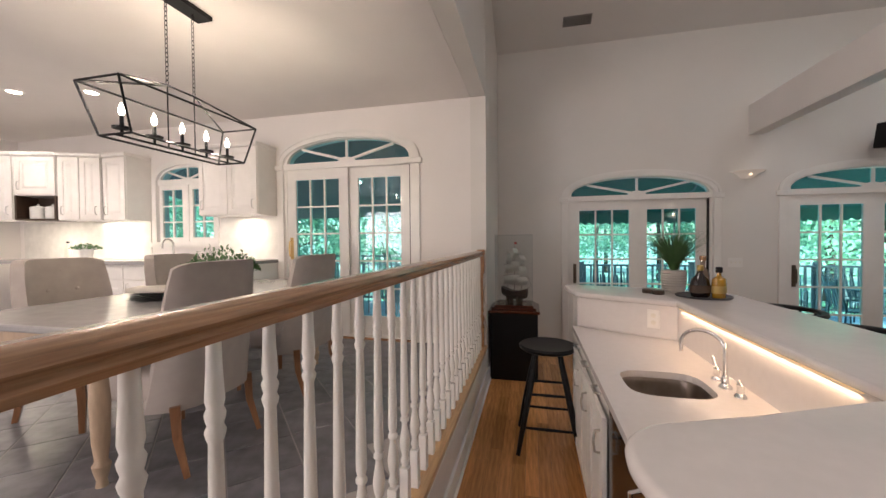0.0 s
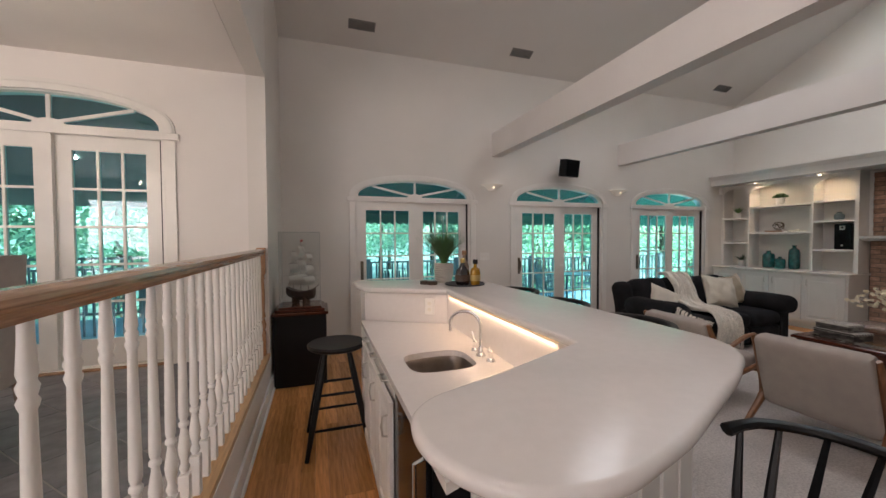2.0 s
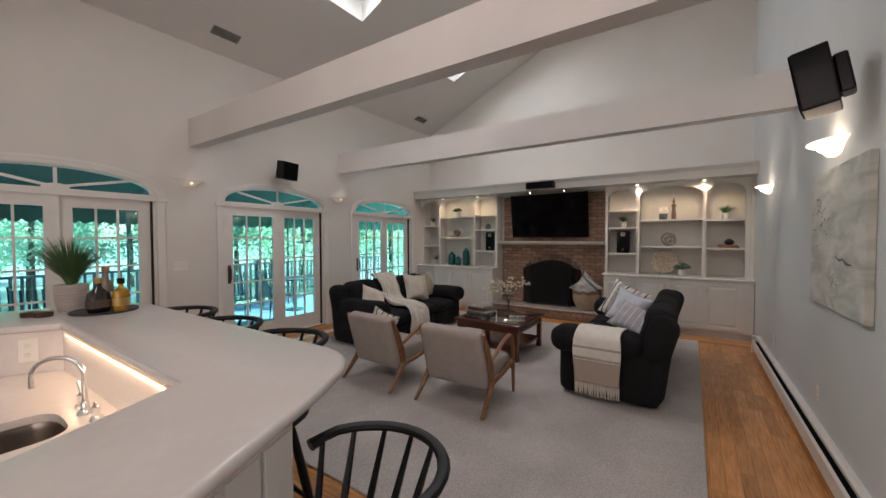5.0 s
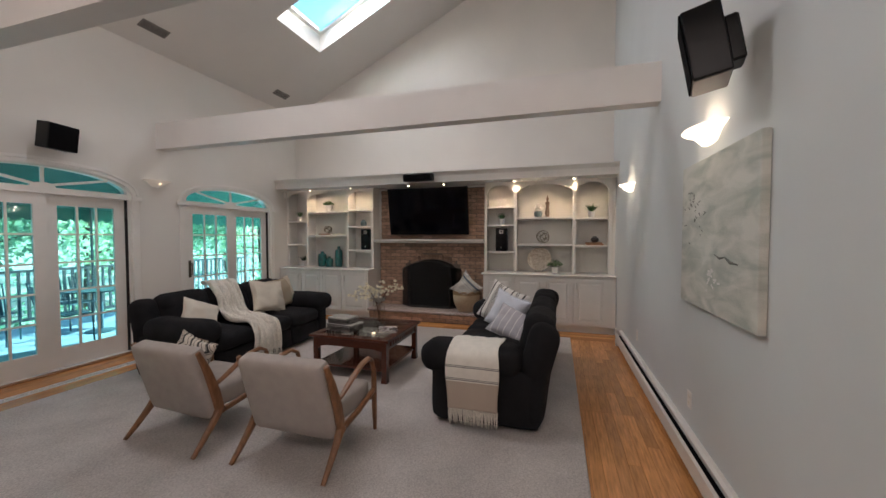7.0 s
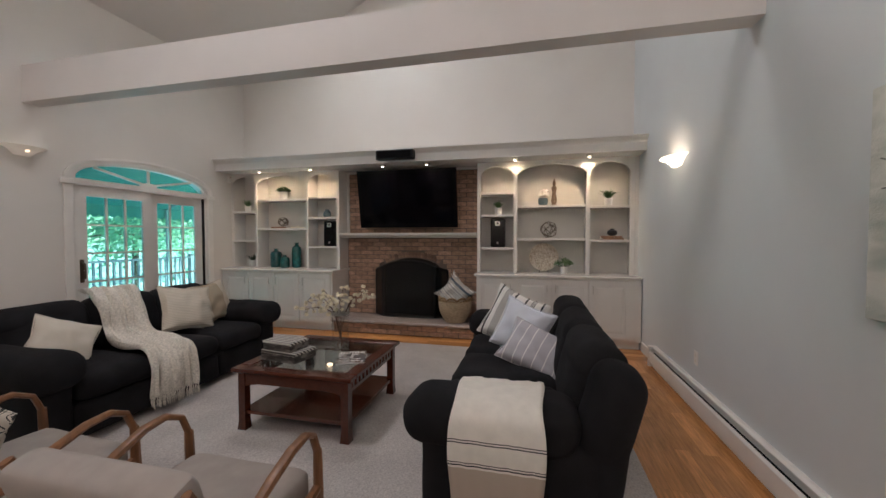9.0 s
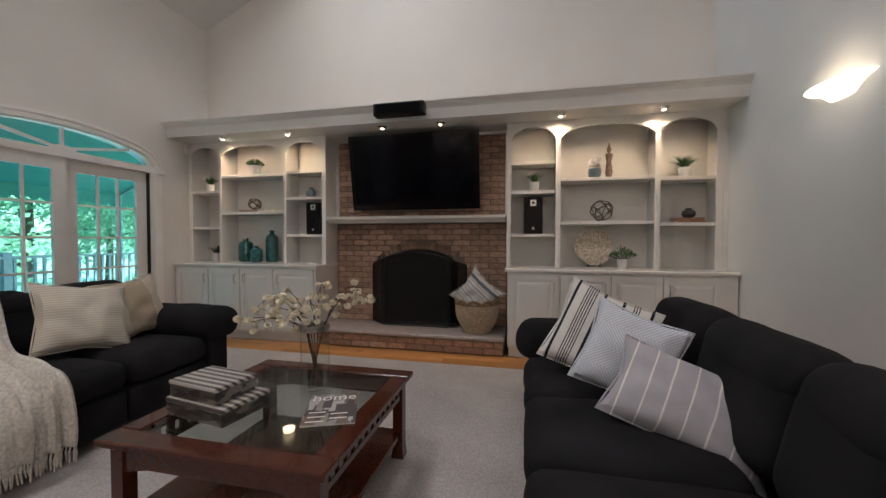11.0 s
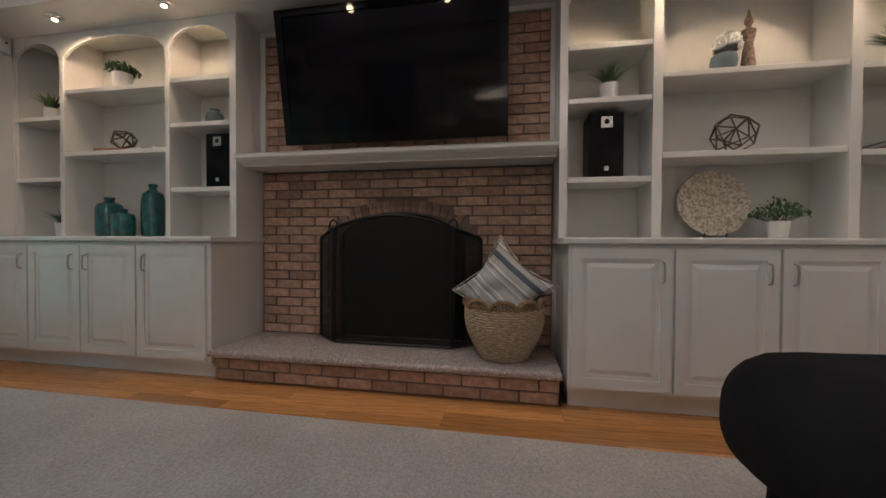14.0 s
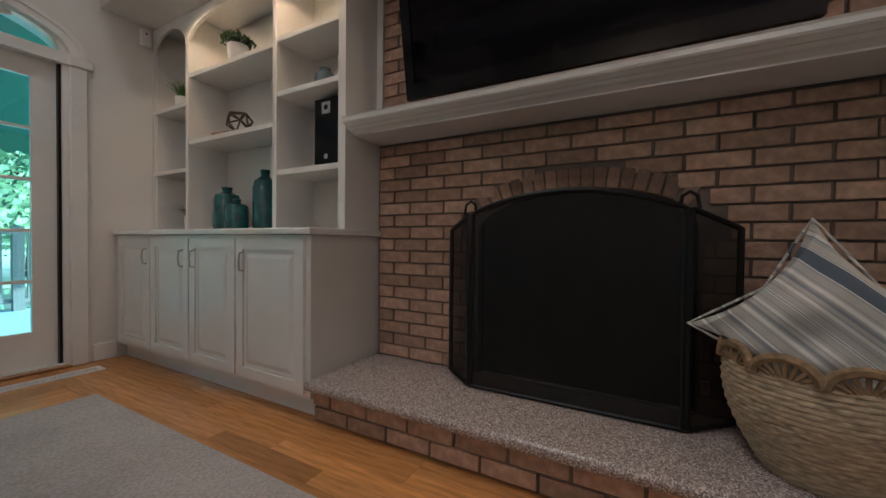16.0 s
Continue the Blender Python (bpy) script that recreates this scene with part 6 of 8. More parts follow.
def leafy(name, m, pot_prof, pot_mat, n_, rx, h_, size, leaf_mat, label, seed=1, grp=""):
    t_ = thing(name, m, label, "plant", grp)
    part("pot", lathe(B(), pot_prof, 24), pot_mat, t_, smooth=True)
    zt = pot_prof[-1][1]
    rr = random.Random(seed)
    bm_, st = B(), B()
    for _ in range(n_):
        a = rr.uniform(0, 2 * math.pi)
        r = rx * math.sqrt(rr.random())
        top_ = Vector((r * math.cos(a), r * math.sin(a), zt + h_ * (0.25 + 0.75 * (1 - (r / rx) ** 2) * rr.random() + 0.15 * rr.random())))
        if rr.random() < 0.35:
            tube(st, [(0.3 * pot_prof[-1][0] * math.cos(a), 0.3 * pot_prof[-1][0] * math.sin(a), zt - 0.01), tuple(top_)], 0.001, 3)
        ax = Vector((rr.gauss(0, 1), rr.gauss(0, 1), rr.gauss(0.8, 0.6))).normalized()
        q_ = ax.to_track_quat("Z", "Y")
        s_ = size * rr.uniform(0.7, 1.3)
        vs_ = [bm_.verts.new(top_ + q_ @ Vector(v)) for v in ((0, -s_, 0), (s_ * 0.55, -s_ * 0.2, s_ * 0.15), (s_ * 0.4, s_ * 0.6, 0), (0, s_, -s_ * 0.2), (-s_ * 0.4, s_ * 0.6, 0), (-s_ * 0.55, -s_ * 0.2, s_ * 0.15))]
        bm_.faces.new(vs_)
    part("stems", st, M["plant_dark"], t_)
    part("leaves", bm_, leaf_mat, t_)
    return t_


POT = [(0.030, 0), (0.034, 0.004), (0.040, 0.07), (0.041, 0.075), (0.037, 0.075), (0.036, 0.068)]
ZB = TOP
ribbed = [(0.062, 0.0)] + [(0.066 + 0.012 * min(1, k / 8) + (0.0025 if k % 2 else -0.0015), 0.008 + k * 0.0088) for k in range(17)] + [(0.078, 0.155), (0.070, 0.156)]
tuft("potted_grass", pose(1.28, 3.43, ZB), ribbed, M["stoneware"], 620, 0.33, 0.28, 0.0030, M["plant"], "spiky green grass in a ribbed whitewashed pot on the bar", 0.25, 5)
tr = thing("tray", pose(1.38, 3.22, ZB), "round dark slate tray holding bottles on the bar", "tray")
part("disc", lathe(B(), [(0.145, 0.0), (0.155, 0.004), (0.155, 0.012), (0.148, 0.012), (0.146, 0.008), (0.02, 0.008)], 32), M["slate_tray"], tr, smooth=True)
for k, (x, y, prof_, gl_, cap, lab) in enumerate((
        (1.335, 3.15, [(0.045, 0), (0.052, 0.01), (0.058, 0.06), (0.050, 0.11), (0.022, 0.14), (0.015, 0.15), (0.015, 0.17)], "bottle_dark", "gold", "squat dark liqueur bottle with a gold cap"),
        (1.40, 3.28, [(0.034, 0), (0.038, 0.006), (0.038, 0.13), (0.030, 0.155), (0.014, 0.18), (0.013, 0.225)], "bottle_clear", "rail_oak", "tall clear spirits bottle with a wooden stopper"),
        (1.43, 3.13, [(0.042, 0), (0.046, 0.006), (0.050, 0.09), (0.044, 0.118), (0.016, 0.135), (0.014, 0.16)], "bottle_amber", "black", "amber whiskey bottle with a dark stopper"))):
    bt = thing("bottle", pose(x, y, ZB + 0.0085, 0, 0, 20 * k), lab + " on the slate tray", "bottle", "bottles on the tray")
    part("glass", lathe(B(), prof_, 24, sy=0.72 if k != 1 else 1.0), M[gl_], bt, smooth=True)
    zt = prof_[-1][1]
    part("stopper", lathe(B(), [(0.016, zt - 0.004), (0.019, zt), (0.019, zt + 0.025), (0.014, zt + 0.03)], 14), M[cap], bt, smooth=True)
    pr_ = [(r * 1.02, z) for r, z in prof_ if 0.005 < z < 0.125]
    if k != 1:
        part("label", lathe(B(), [(prof_[2][0] * 1.01, 0.03), (prof_[2][0] * 1.01, 0.075)], 24, caps=False, sy=0.72), M["dark_wood" if k == 0 else "gold"], bt, "paper label")
    else:
        part("label", lathe(B(), [(0.0385, 0.03), (0.0385, 0.10)], 24, caps=False), M["paper"], bt, "paper label")
for x, y in ((1.10, 3.36), (1.14, 3.30)):
    cst = thing("coaster_stack", pose(x, y, ZB), "small dark wooden coaster stack on the bar", "coasters")
    for j in range(3):
        part("coaster", lathe(B(), [(0.038, 0.009 * j), (0.040, 0.009 * j + 0.002), (0.040, 0.009 * j + 0.007), (0.038, 0.009 * j + 0.0085)], 20), M["dark_wood"], cst)

# ---- the model ship on its cabinet ----
SX0, SX1, SY0, SY1 = -0.125, 0.37, 4.48, 4.99
sc_ = thing("side_cabinet", pose(0, 0, 0), "black painted cabinet with a reddish wooden top", "cabinet")
part("body", box(B(), SX0, SX1, SY0, SY1, 0.0, 0.71), M["black"], sc_)
part("top", box(B(), SX0 - 0.02, SX1 + 0.02, SY0 - 0.02, SY1 + 0.02, 0.711, 0.74, bevel=0.006), M["mahogany"], sc_, "reddish mahogany top")
dc = thing("display_case", pose(0.12, 4.745, 0.74) @ Matrix.Diagonal((1.12, 1.12, 1.0, 1.0)), "clear display case on a stepped wooden plinth", "display case")
part("plinth", box(box(B(), -0.21, 0.21, -0.20, 0.20, 0.0005, 0.025, bevel=0.005), -0.185, 0.185, -0.175, 0.175, 0.0255, 0.045, bevel=0.004), M["mahogany"], dc)
for a in ((-0.175, -0.172, -0.165, 0.165), (0.172, 0.175, -0.165, 0.165), (-0.172, 0.172, -0.165, -0.162), (-0.172, 0.172, 0.162, 0.165)):
    part("pane", box(B(), *a, 0.046, 0.80), M["case_glass"], dc, "clear acrylic pane")
part("pane", box(B(), -0.175, 0.175, -0.165, 0.165, 0.801, 0.804), M["case_glass"], dc, "clear acrylic top")
for x in (-0.175, 0.175):
    for y in (-0.165, 0.165):
        part("edge", box(B(), x - 0.0015, x + 0.0015, y - 0.0015, y + 0.0015, 0.046, 0.804), M["case_edge"], dc)
for y in (-0.165, 0.165):
    part("edge", box(B(), -0.175, 0.175, y - 0.0015, y + 0.0015, 0.8025, 0.8055), M["case_edge"], dc)
sh = thing("model_ship", pose(0.12, 4.745, 0.788, 0, 0, -38) @ Matrix.Scale(1.16, 4), "model sailing ship of silvered metal with three masts", "model ship")
hull = B()
secs = []
for i in range(11):
    t = i / 10
    x = -0.15 + 0.30 * t
    wd = 0.042 * math.sin(math.pi * (0.12 + 0.80 * t)) ** 0.6
    sh_ = 0.03 * (2 * t - 1) ** 2
    secs.append([hull.verts.new(v) for v in ((x, -wd, 0.115 + sh_), (x, -wd * 0.95, 0.07 + sh_ * 0.6), (x, 0, 0.03 + sh_), (x, wd * 0.95, 0.07 + sh_ * 0.6), (x, wd, 0.115 + sh_))])
for a, b in zip(secs, secs[1:]):
    for i in range(4):
        hull.faces.new((a[i], a[i + 1], b[i + 1], b[i]))
    hull.faces.new((a[4], a[0], b[0], b[4]))
hull.faces.new(secs[0]), hull.faces.new(secs[-1][::-1])
part("hull", hull, M["ship_hull"], sh, smooth=True)
part("cradle", box(box(B(), -0.07, -0.05, -0.04, 0.04, 0, 0.06), 0.05, 0.07, -0.04, 0.04, 0, 0.06), M["dark_wood"], sh)
for x, h_ in ((-0.085, 0.40), (0.0, 0.47), (0.085, 0.38)):
    part("mast", rod(B(), (x, 0, 0.1), (x, 0, 0.1 + h_), 0.003, 0.0015, 6), M["dark_wood"], sh)
    for k in range(3):
        z = 0.17 + k * h_ * 0.27
        wd, hh = 0.075 - k * 0.018, h_ * 0.22
        sl = B()
        g_ = [[sl.verts.new((x + 0.022 * math.sin(math.pi * j / 4), wd * (1 - 0.15 * j / 4) * (2 * i / 6 - 1), z + hh * j / 4)) for i in range(7)] for j in range(5)]
        for j in range(4):
            for i in range(6):
                sl.faces.new((g_[j][i], g_[j][i + 1], g_[j + 1][i + 1], g_[j + 1][i]))
        part("sail", sl, M["sail"], sh, "curved metallic sail")
        part("yard", rod(B(), (x, -wd, z + hh), (x, wd, z + hh), 0.002, seg=6), M["dark_wood"], sh)
part("bowsprit", rod(B(), (0.14, 0, 0.14), (0.20, 0, 0.18), 0.003, 0.0015, 6), M["dark_wood"], sh)
part("rigging", tube(tube(tube(B(), [(-0.14, 0, 0.14), (-0.085, 0, 0.48)], 0.0008, 3), [(0.0, 0, 0.55), (0.20, 0, 0.18)], 0.0008, 3), [(0.085, 0, 0.47), (0.20, 0, 0.18)], 0.0008, 3), M["dark_wood"], sh)
part("flag", box(B(), 0.0, 0.03, -0.001, 0.001, 0.565, 0.585), M["label_red"], sh, "small red flag")


# ---- wall things in the living room ----
def sconce(x, y, z, ny, power, k_=1.0):
    """A half-bowl uplight; ny is the way out of the wall."""
    s = thing("wall_sconce", pose(x, y, z, 0, 0, 0 if ny > 0 else 180), "white plaster half-bowl wall sconce, lit from within", "wall lamp", "wall sconces")
    bm_ = B()
    prof_ = [(0.002, -0.077), (0.035, -0.076), (0.065, -0.072), (0.085, -0.05), (0.10, -0.035), (0.105, -0.03), (0.13, -0.012), (0.175, 0.005), (0.185, 0.012), (0.175, 0.014), (0.12, -0.004), (0.06, -0.03)]
    rr_ = []
    for r, zz in prof_:
        rr_.append([bm_.verts.new((k_ * r * math.cos(a), r * math.sin(a) * 0.80, zz)) for a in [math.pi * i / 20 for i in range(21)]])
    for a, b in zip(rr_, rr_[1:]):
        for i in range(20):
            bm_.faces.new((a[i], a[i + 1], b[i + 1], b[i]))
    part("bowl", bm_, M["alabaster" if ny < 0 else "alabaster_near"], s, smooth=True)
    part("bulb", lathe(B(), [(0.012, 0), (0.02, 0.01), (0.018, 0.03), (0.006, 0.04)], 10), M["glow_bulb" if ny > 0 else "glow_soft"], s, "lit bulb", m=pose(0, 0.075, -0.045))
    lamp("sconce_light", "POINT", pose(x, y + ny * 0.15, z + 0.03), power, (1.0, 0.80, 0.60), 0.03)
    return s


for x in (2.86, 5.30):
    sconce(x, WIN_Y, 2.285, -1, 0.006)
for x in (4.14, 6.62):
    sconce(x, R_Y, 2.15, 1, 0.26, 1.28)


def speaker(m, w_, h_, d_, label, trim_=False, grp=""):
    s = thing("loudspeaker", m, label, "loudspeaker", grp)
    part("cabinet", box(B(), -w_ / 2, w_ / 2, -d_, -0.012, 0, h_, bevel=0.008, seg=2), M["black"], s)
    if not trim_:
        part("bracket", box(B(), -0.07, 0.07, -0.011, 0.05, h_ * 0.15, h_ * 0.8, bevel=0.01), M["black"], s, "black steel wall bracket")
    part("grille", box(B(), -w_ / 2 + 0.006, w_ / 2 - 0.006, -d_ - 0.008, -d_ - 0.0005, 0.006, h_ - 0.006, bevel=0.003), M["mesh_black"] if not trim_ else M["gloss_black"], s)
    if trim_:
        part("tweeter_plate", box(B(), -0.032, 0.032, -d_ - 0.011, -d_ - 0.0085, h_ - 0.095, h_ - 0.03), M["silver"], s, "silver tweeter plate")
        part("tweeter", lathe(B(), [(0.016, 0), (0.012, 0.005), (0.004, 0.008)], 14), M["black"], s, m=pose(0, -d_ - 0.0115, h_ - 0.06, 90, 0, 0))
        part("badge", box(B(), -0.012, 0.012, -d_ - 0.011, -d_ - 0.0085, 0.05, 0.075), M["silver"], s, "small silver badge")
    return s


speaker(pose(4.13, WIN_Y - 0.09, 2.47, 8, 0, 12), 0.30, 0.27, 0.16, "black loudspeaker mounted high on the wall")
near = speaker(pose(3.62, R_Y + 0.09, 2.275, 10, 0, 165), 0.25, 0.335, 0.17, "black loudspeaker mounted high on the wall")
# added pale plate: the sconce's light on the underside, put into colour
part("base_plate", box(B(), -0.11, 0.11, -0.165, -0.02, -0.004, -0.0005), M["underside_grey"], near, "pale plate imitating sconce light on the underside")

pt = thing("painting", pose(4.00, R_Y, 1.535, 0, 0, 180), "large pale abstract canvas painting in grey-green and white", "painting")
part("canvas", box(B(), -0.525, 0.525, -0.038, -0.001, -0.455, 0.455, bevel=0.003), M["canvas"], pt)
rnd = random.Random(4)
for k in range(34):
    x, z = rnd.gauss(-0.30, 0.09), rnd.gauss(0.18, 0.07) - 0.1 * (k % 2)
    a_, w_ = rnd.uniform(-25, 35), rnd.uniform(0.004, 0.016)
    part("brush_mark", box(B(), -w_, w_, -0.0015, 0.0, -0.003, 0.002 + 0.002 * rnd.random()), M["paint_dark"], pt, m=pose(max(-0.50, x), -0.0388, z, 0, a_, 0))
streak = [(0.04, -0.115), (0.12, -0.135), (0.18, -0.125), (0.25, -0.15), (0.33, -0.155)]
part("brush_mark", tube(B(), [(x, -0.039, z) for x, z in streak], 0.006, 6, radii=[0.002, 0.007, 0.004, 0.009, 0.003], flat=1.0), M["paint_dark"], pt)
for k in range(14):
    part("brush_mark", box(B(), -0.03, 0.03, -0.0012, 0.0, -0.006, 0.006), M["paper"], pt, m=pose(rnd.gauss(-0.05, 0.12), -0.0386, rnd.gauss(-0.22, 0.05), 0, rnd.uniform(-40, 40), 0) @ Matrix.Scale(rnd.uniform(0.3, 0.9), 4, (1, 0, 0)))

ht = thing("baseboard_heater", pose(0, R_Y, 0), "long white hydronic baseboard heater along the wall", "heater")
part("cover", prism(B(), [(0.001, 0.045), (0.001, 0.215), (0.030, 0.222), (0.048, 0.212), (0.048, 0.200), (0.030, 0.208), (0.026, 0.19), (0.026, 0.05)], 0.6, 7.10, "x"), M["trim"], ht)
part("front_panel", prism(B(), [(0.070, 0.055), (0.082, 0.05), (0.086, 0.160), (0.074, 0.178)], 0.6, 7.10, "x"), M["trim"], ht)
part("heating_element", box(B(), 0.6, 7.10, 0.027, 0.069, 0.05, 0.15), M["mesh_black"], ht, "dark finned heating element")
part("end_cap", box(B(), 7.101, 7.145, 0.001, 0.09, 0.0, 0.222, bevel=0.005), M["trim"], ht)
part("bottom", box(B(), 0.6, 7.10, 0.001, 0.055, 0.002, 0.044), M["trim"], ht)
outlet(6.15, R_Y, 0.40, 180)
outlet(4.42, R_Y, 0.40, 180)
sw = thing("light_switch", pose(2.74, WIN_Y, 1.19), "white triple wall switch plate", "switch")
part("plate", box(B(), -0.08, 0.08, -0.006, 0, -0.058, 0.058, bevel=0.002), M["trim"], sw)
for k in (-1, 0, 1):
    part("toggle", box(B(), k * 0.046 - 0.006, k * 0.046 + 0.006, -0.016, -0.006, -0.012, 0.012), M["cream"], sw)
al = thing("alarm_sensor", pose(7.86, WIN_Y, 2.37), "small white motion sensor high on the wall", "sensor")
part("housing", box(B(), -0.035, 0.035, -0.035, 0, -0.06, 0.06, bevel=0.012, seg=2), M["trim"], al)
part("lens", box(B(), -0.008, 0.008, -0.038, -0.0352, 0.02, 0.035), M["label_red"], al)

for x in (0.87, 3.20, 5.10, 7.42):
    y = 5.46
    vt = thing("ceiling_vent", Matrix.Translation((x, y, roof_z(y) - 0.001)) @ pose(0, 0, 0, -math.degrees(math.atan(SLOPE)), 0, 0), "grey slatted air vent in the sloping ceiling", "vent", "ceiling vents")
    part("frame", box(box(box(box(B(), -0.17, 0.17, -0.065, -0.055, -0.012, 0), -0.17, 0.17, 0.055, 0.065, -0.012, 0), -0.17, -0.16, -0.055, 0.055, -0.012, 0), 0.16, 0.17, -0.055, 0.055, -0.012, 0), M["vent_grey"], vt)
    part("backing", box(B(), -0.16, 0.16, -0.055, 0.055, -0.003, -0.001), M["soot"], vt)
    for k in range(7):
        part("slat", box(B(), -0.16, 0.16, -0.052 + k * 0.0155, -0.044 + k * 0.0155, -0.010, -0.004), M["vent_grey"], vt)
for x, y, hl in ((4.55, 5.33, 1.55), (6.98, 5.56, 0.55)):
    fv = thing("floor_register", pose(x, y, 0.0), "long white metal floor register set by the glazed doors", "vent")
    part("frame", box(B(), -hl, hl, -0.05, 0.05, -0.004, 0.006, bevel=0.002), M["trim"], fv)
    for k in range(3):
        part("slot", box(B(), -hl + 0.03, hl - 0.03, -0.03 + k * 0.022, -0.022 + k * 0.022, 0.0062, 0.0068), M["vent_grey"], fv)


# ---- things on the bookcase shelves ----
PX = 8.04


def white_pot(s=1.0):
    return [(r * s, z * s) for r, z in POT]


tuft("potted_plant", pose(8.0, 5.53, 1.84), white_pot(1.2), M["white_pot"], 80, 0.16, 0.15, 0.007, M["plant"], "small grassy plant in a white pot on the shelf", 0.4, 11, "shelf plants")
tuft("agave", pose(8.06, 5.50, WT), white_pot(1.5), M["white_pot"], 26, 0.18, 0.22, 0.013, M["plant_dark"], "dark agave with thin arching leaves in a pale pot", 0.8, 12)
leafy("potted_plant", pose(7.995, 4.84, 2.03), white_pot(1.6), M["white_pot"], 230, 0.11, 0.10, 0.014, M["plant"], "leafy green plant in a white pot on the shelf", 13, "shelf plants")
tuft("potted_plant", pose(8.0, 1.36, 1.73), white_pot(1.3), M["white_pot"], 220, 0.14, 0.13, 0.004, M["plant"], "bushy grass plant in a white pot on the shelf", 0.35, 14, "shelf plants")
leafy("potted_plant", pose(7.99, 0.47, WT), white_pot(1.3), M["white_pot"], 240, 0.13, 0.13, 0.013, M["plant"], "leafy green plant in a white pot on the worktop", 15, "shelf plants")
tuft("potted_plant", pose(8.0, -0.09, 1.83), white_pot(1.3), M["white_pot"], 120, 0.17, 0.17, 0.007, M["plant"], "fern-like green plant in a white pot on the shelf", 0.5, 16, "shelf plants")


def jar(name, m, prof_, material, label, cat, grp="", seg_=28):
    t_ = thing(name, m, label, cat, grp)
    n_ = max(2, len(prof_) * 2 // 3)
    part("body", lathe(B(), prof_[:n_ + 1], seg_), material, t_, smooth=True)
    part("neck", lathe(B(), prof_[n_:], seg_), material, t_, smooth=True)
    return t_


def jarprof(r, h_):
    return [(r * 0.8, 0), (r * 0.92, h_ * 0.02), (r * 1.0, h_ * 0.12), (r, h_ * 0.70), (r * 0.85, h_ * 0.82), (r * 0.42, h_ * 0.88), (r * 0.32, h_ * 0.92), (r * 0.42, h_ * 0.99), (r * 0.36, h_)]


jar("teal_jar", pose(8.04, 5.03, WT), jarprof(0.090, 0.31), M["teal"], "glossy teal ceramic jar with a narrow neck", "jar", "teal jars")
jar("teal_jar", pose(7.975, 4.82, WT), jarprof(0.075, 0.21), M["teal"], "small glossy teal ceramic jar with a narrow neck", "jar", "teal jars")
jar("teal_jar", pose(8.08, 4.67, WT), jarprof(0.078, 0.41), M["teal"], "tall glossy teal ceramic jar with a narrow neck", "jar", "teal jars")
jar("grey_jar", pose(PX, 4.08, 1.73), [(0.04, 0), (0.055, 0.01), (0.062, 0.05), (0.055, 0.09), (0.035, 0.105), (0.03, 0.12), (0.035, 0.125)], M["slate"], "small matt grey-blue jar on the shelf", "jar")
jar("dark_pot", pose(PX, -0.15, 1.43), [(0.03, 0), (0.055, 0.015), (0.065, 0.04), (0.055, 0.07), (0.03, 0.08), (0.03, 0.092), (0.036, 0.095)], M["slate_tray"], "squat black pot standing on books", "pot")
for nm, m, bz in (("book", pose(8.03, -0.14, 1.38, 0, 0, 4), 0.022), ("book", pose(8.03, -0.13, 1.4025, 0, 0, -3), 0.026), ("book", pose(8.03, 4.92, 1.56, 0, 0, 6), 0.024)):
    b_ = thing(nm, m, "old brown leather-bound book lying flat on the shelf", "book", "shelf books")
    part("pages", box(B(), -0.075, 0.073, -0.125, 0.125, 0.003, bz - 0.003), M["paper"], b_)
    for z in (0.0, bz - 0.0028):
        part("cover", box(B(), -0.08, 0.08, -0.13, 0.13, z, z + 0.0026), M["leather"], b_)
    part("spine", box(B(), -0.083, -0.0802, -0.13, 0.13, 0, bz), M["leather"], b_)


def wire_ball(name, m, r, k_, wire, label, seed, squash=1.0):
    t_ = thing(name, m, label, "ornament")
    rr = random.Random(seed)
    P_ = []
    for i in range(k_):
        z = 1 - 2 * (i + 0.5) / k_
        a = i * 2.39996
        q_ = math.sqrt(1 - z * z)
        P_.append(Vector((q_ * math.cos(a), q_ * math.sin(a), z * squash)) * r)
    bm_ = B()
    done = set()
    for i, p_ in enumerate(P_):
        near = sorted(range(k_), key=lambda j: (P_[j] - p_).length)[1:5]
        for j in near:
            if (min(i, j), max(i, j)) not in done:
                done.add((min(i, j), max(i, j)))
                rod(bm_, p_ + Vector((0, 0, r * squash)), P_[j] + Vector((0, 0, r * squash)), wire, wire, 6)
    part("wire_mesh", bm_, M["ship_hull"] if seed == 1 else M["bronze"], t_)
    return t_


wire_ball("wire_ball", pose(8.04, 0.67, 1.403), 0.115, 20, 0.0045, "open bronze wire ball ornament on the shelf", 2, 1.0)
wire_ball("metal_knot", pose(8.03, 4.88, 1.5885), 0.085, 13, 0.006, "dark knotted metal ornament on a book", 3, 0.9)
rb = thing("ribbon_ornament", pose(7.99, 4.60, 1.56), "pale looped ribbon-like ornament on the shelf", "ornament")
part("loop", tube(B(), [(0, 0.10, 0.008), (0.01, 0.05, 0.012), (0.02, 0.0, 0.03), (0.0, -0.04, 0.03), (-0.01, -0.02, 0.008), (0.0, -0.09, 0.008), (0.01, -0.13, 0.008)], 0.007, 7), M["petal"], rb, smooth=True)
part("bead", lathe(B(), [(0.004, 0), (0.016, 0.01), (0.016, 0.02), (0.004, 0.03)], 14), M["petal"], rb, smooth=True, m=pose(0.0, 0.09, 0.0))
for y, z in ((1.37, 1.27), (4.02, 1.27)):
    speaker(pose(8.19, y, z, 0, 0, 90 - 180 + (0 if y < 2 else 0)), 0.20, 0.40, 0.19, "tall glossy black bookshelf loudspeaker with a silver tweeter", True, "bookshelf loudspeakers")
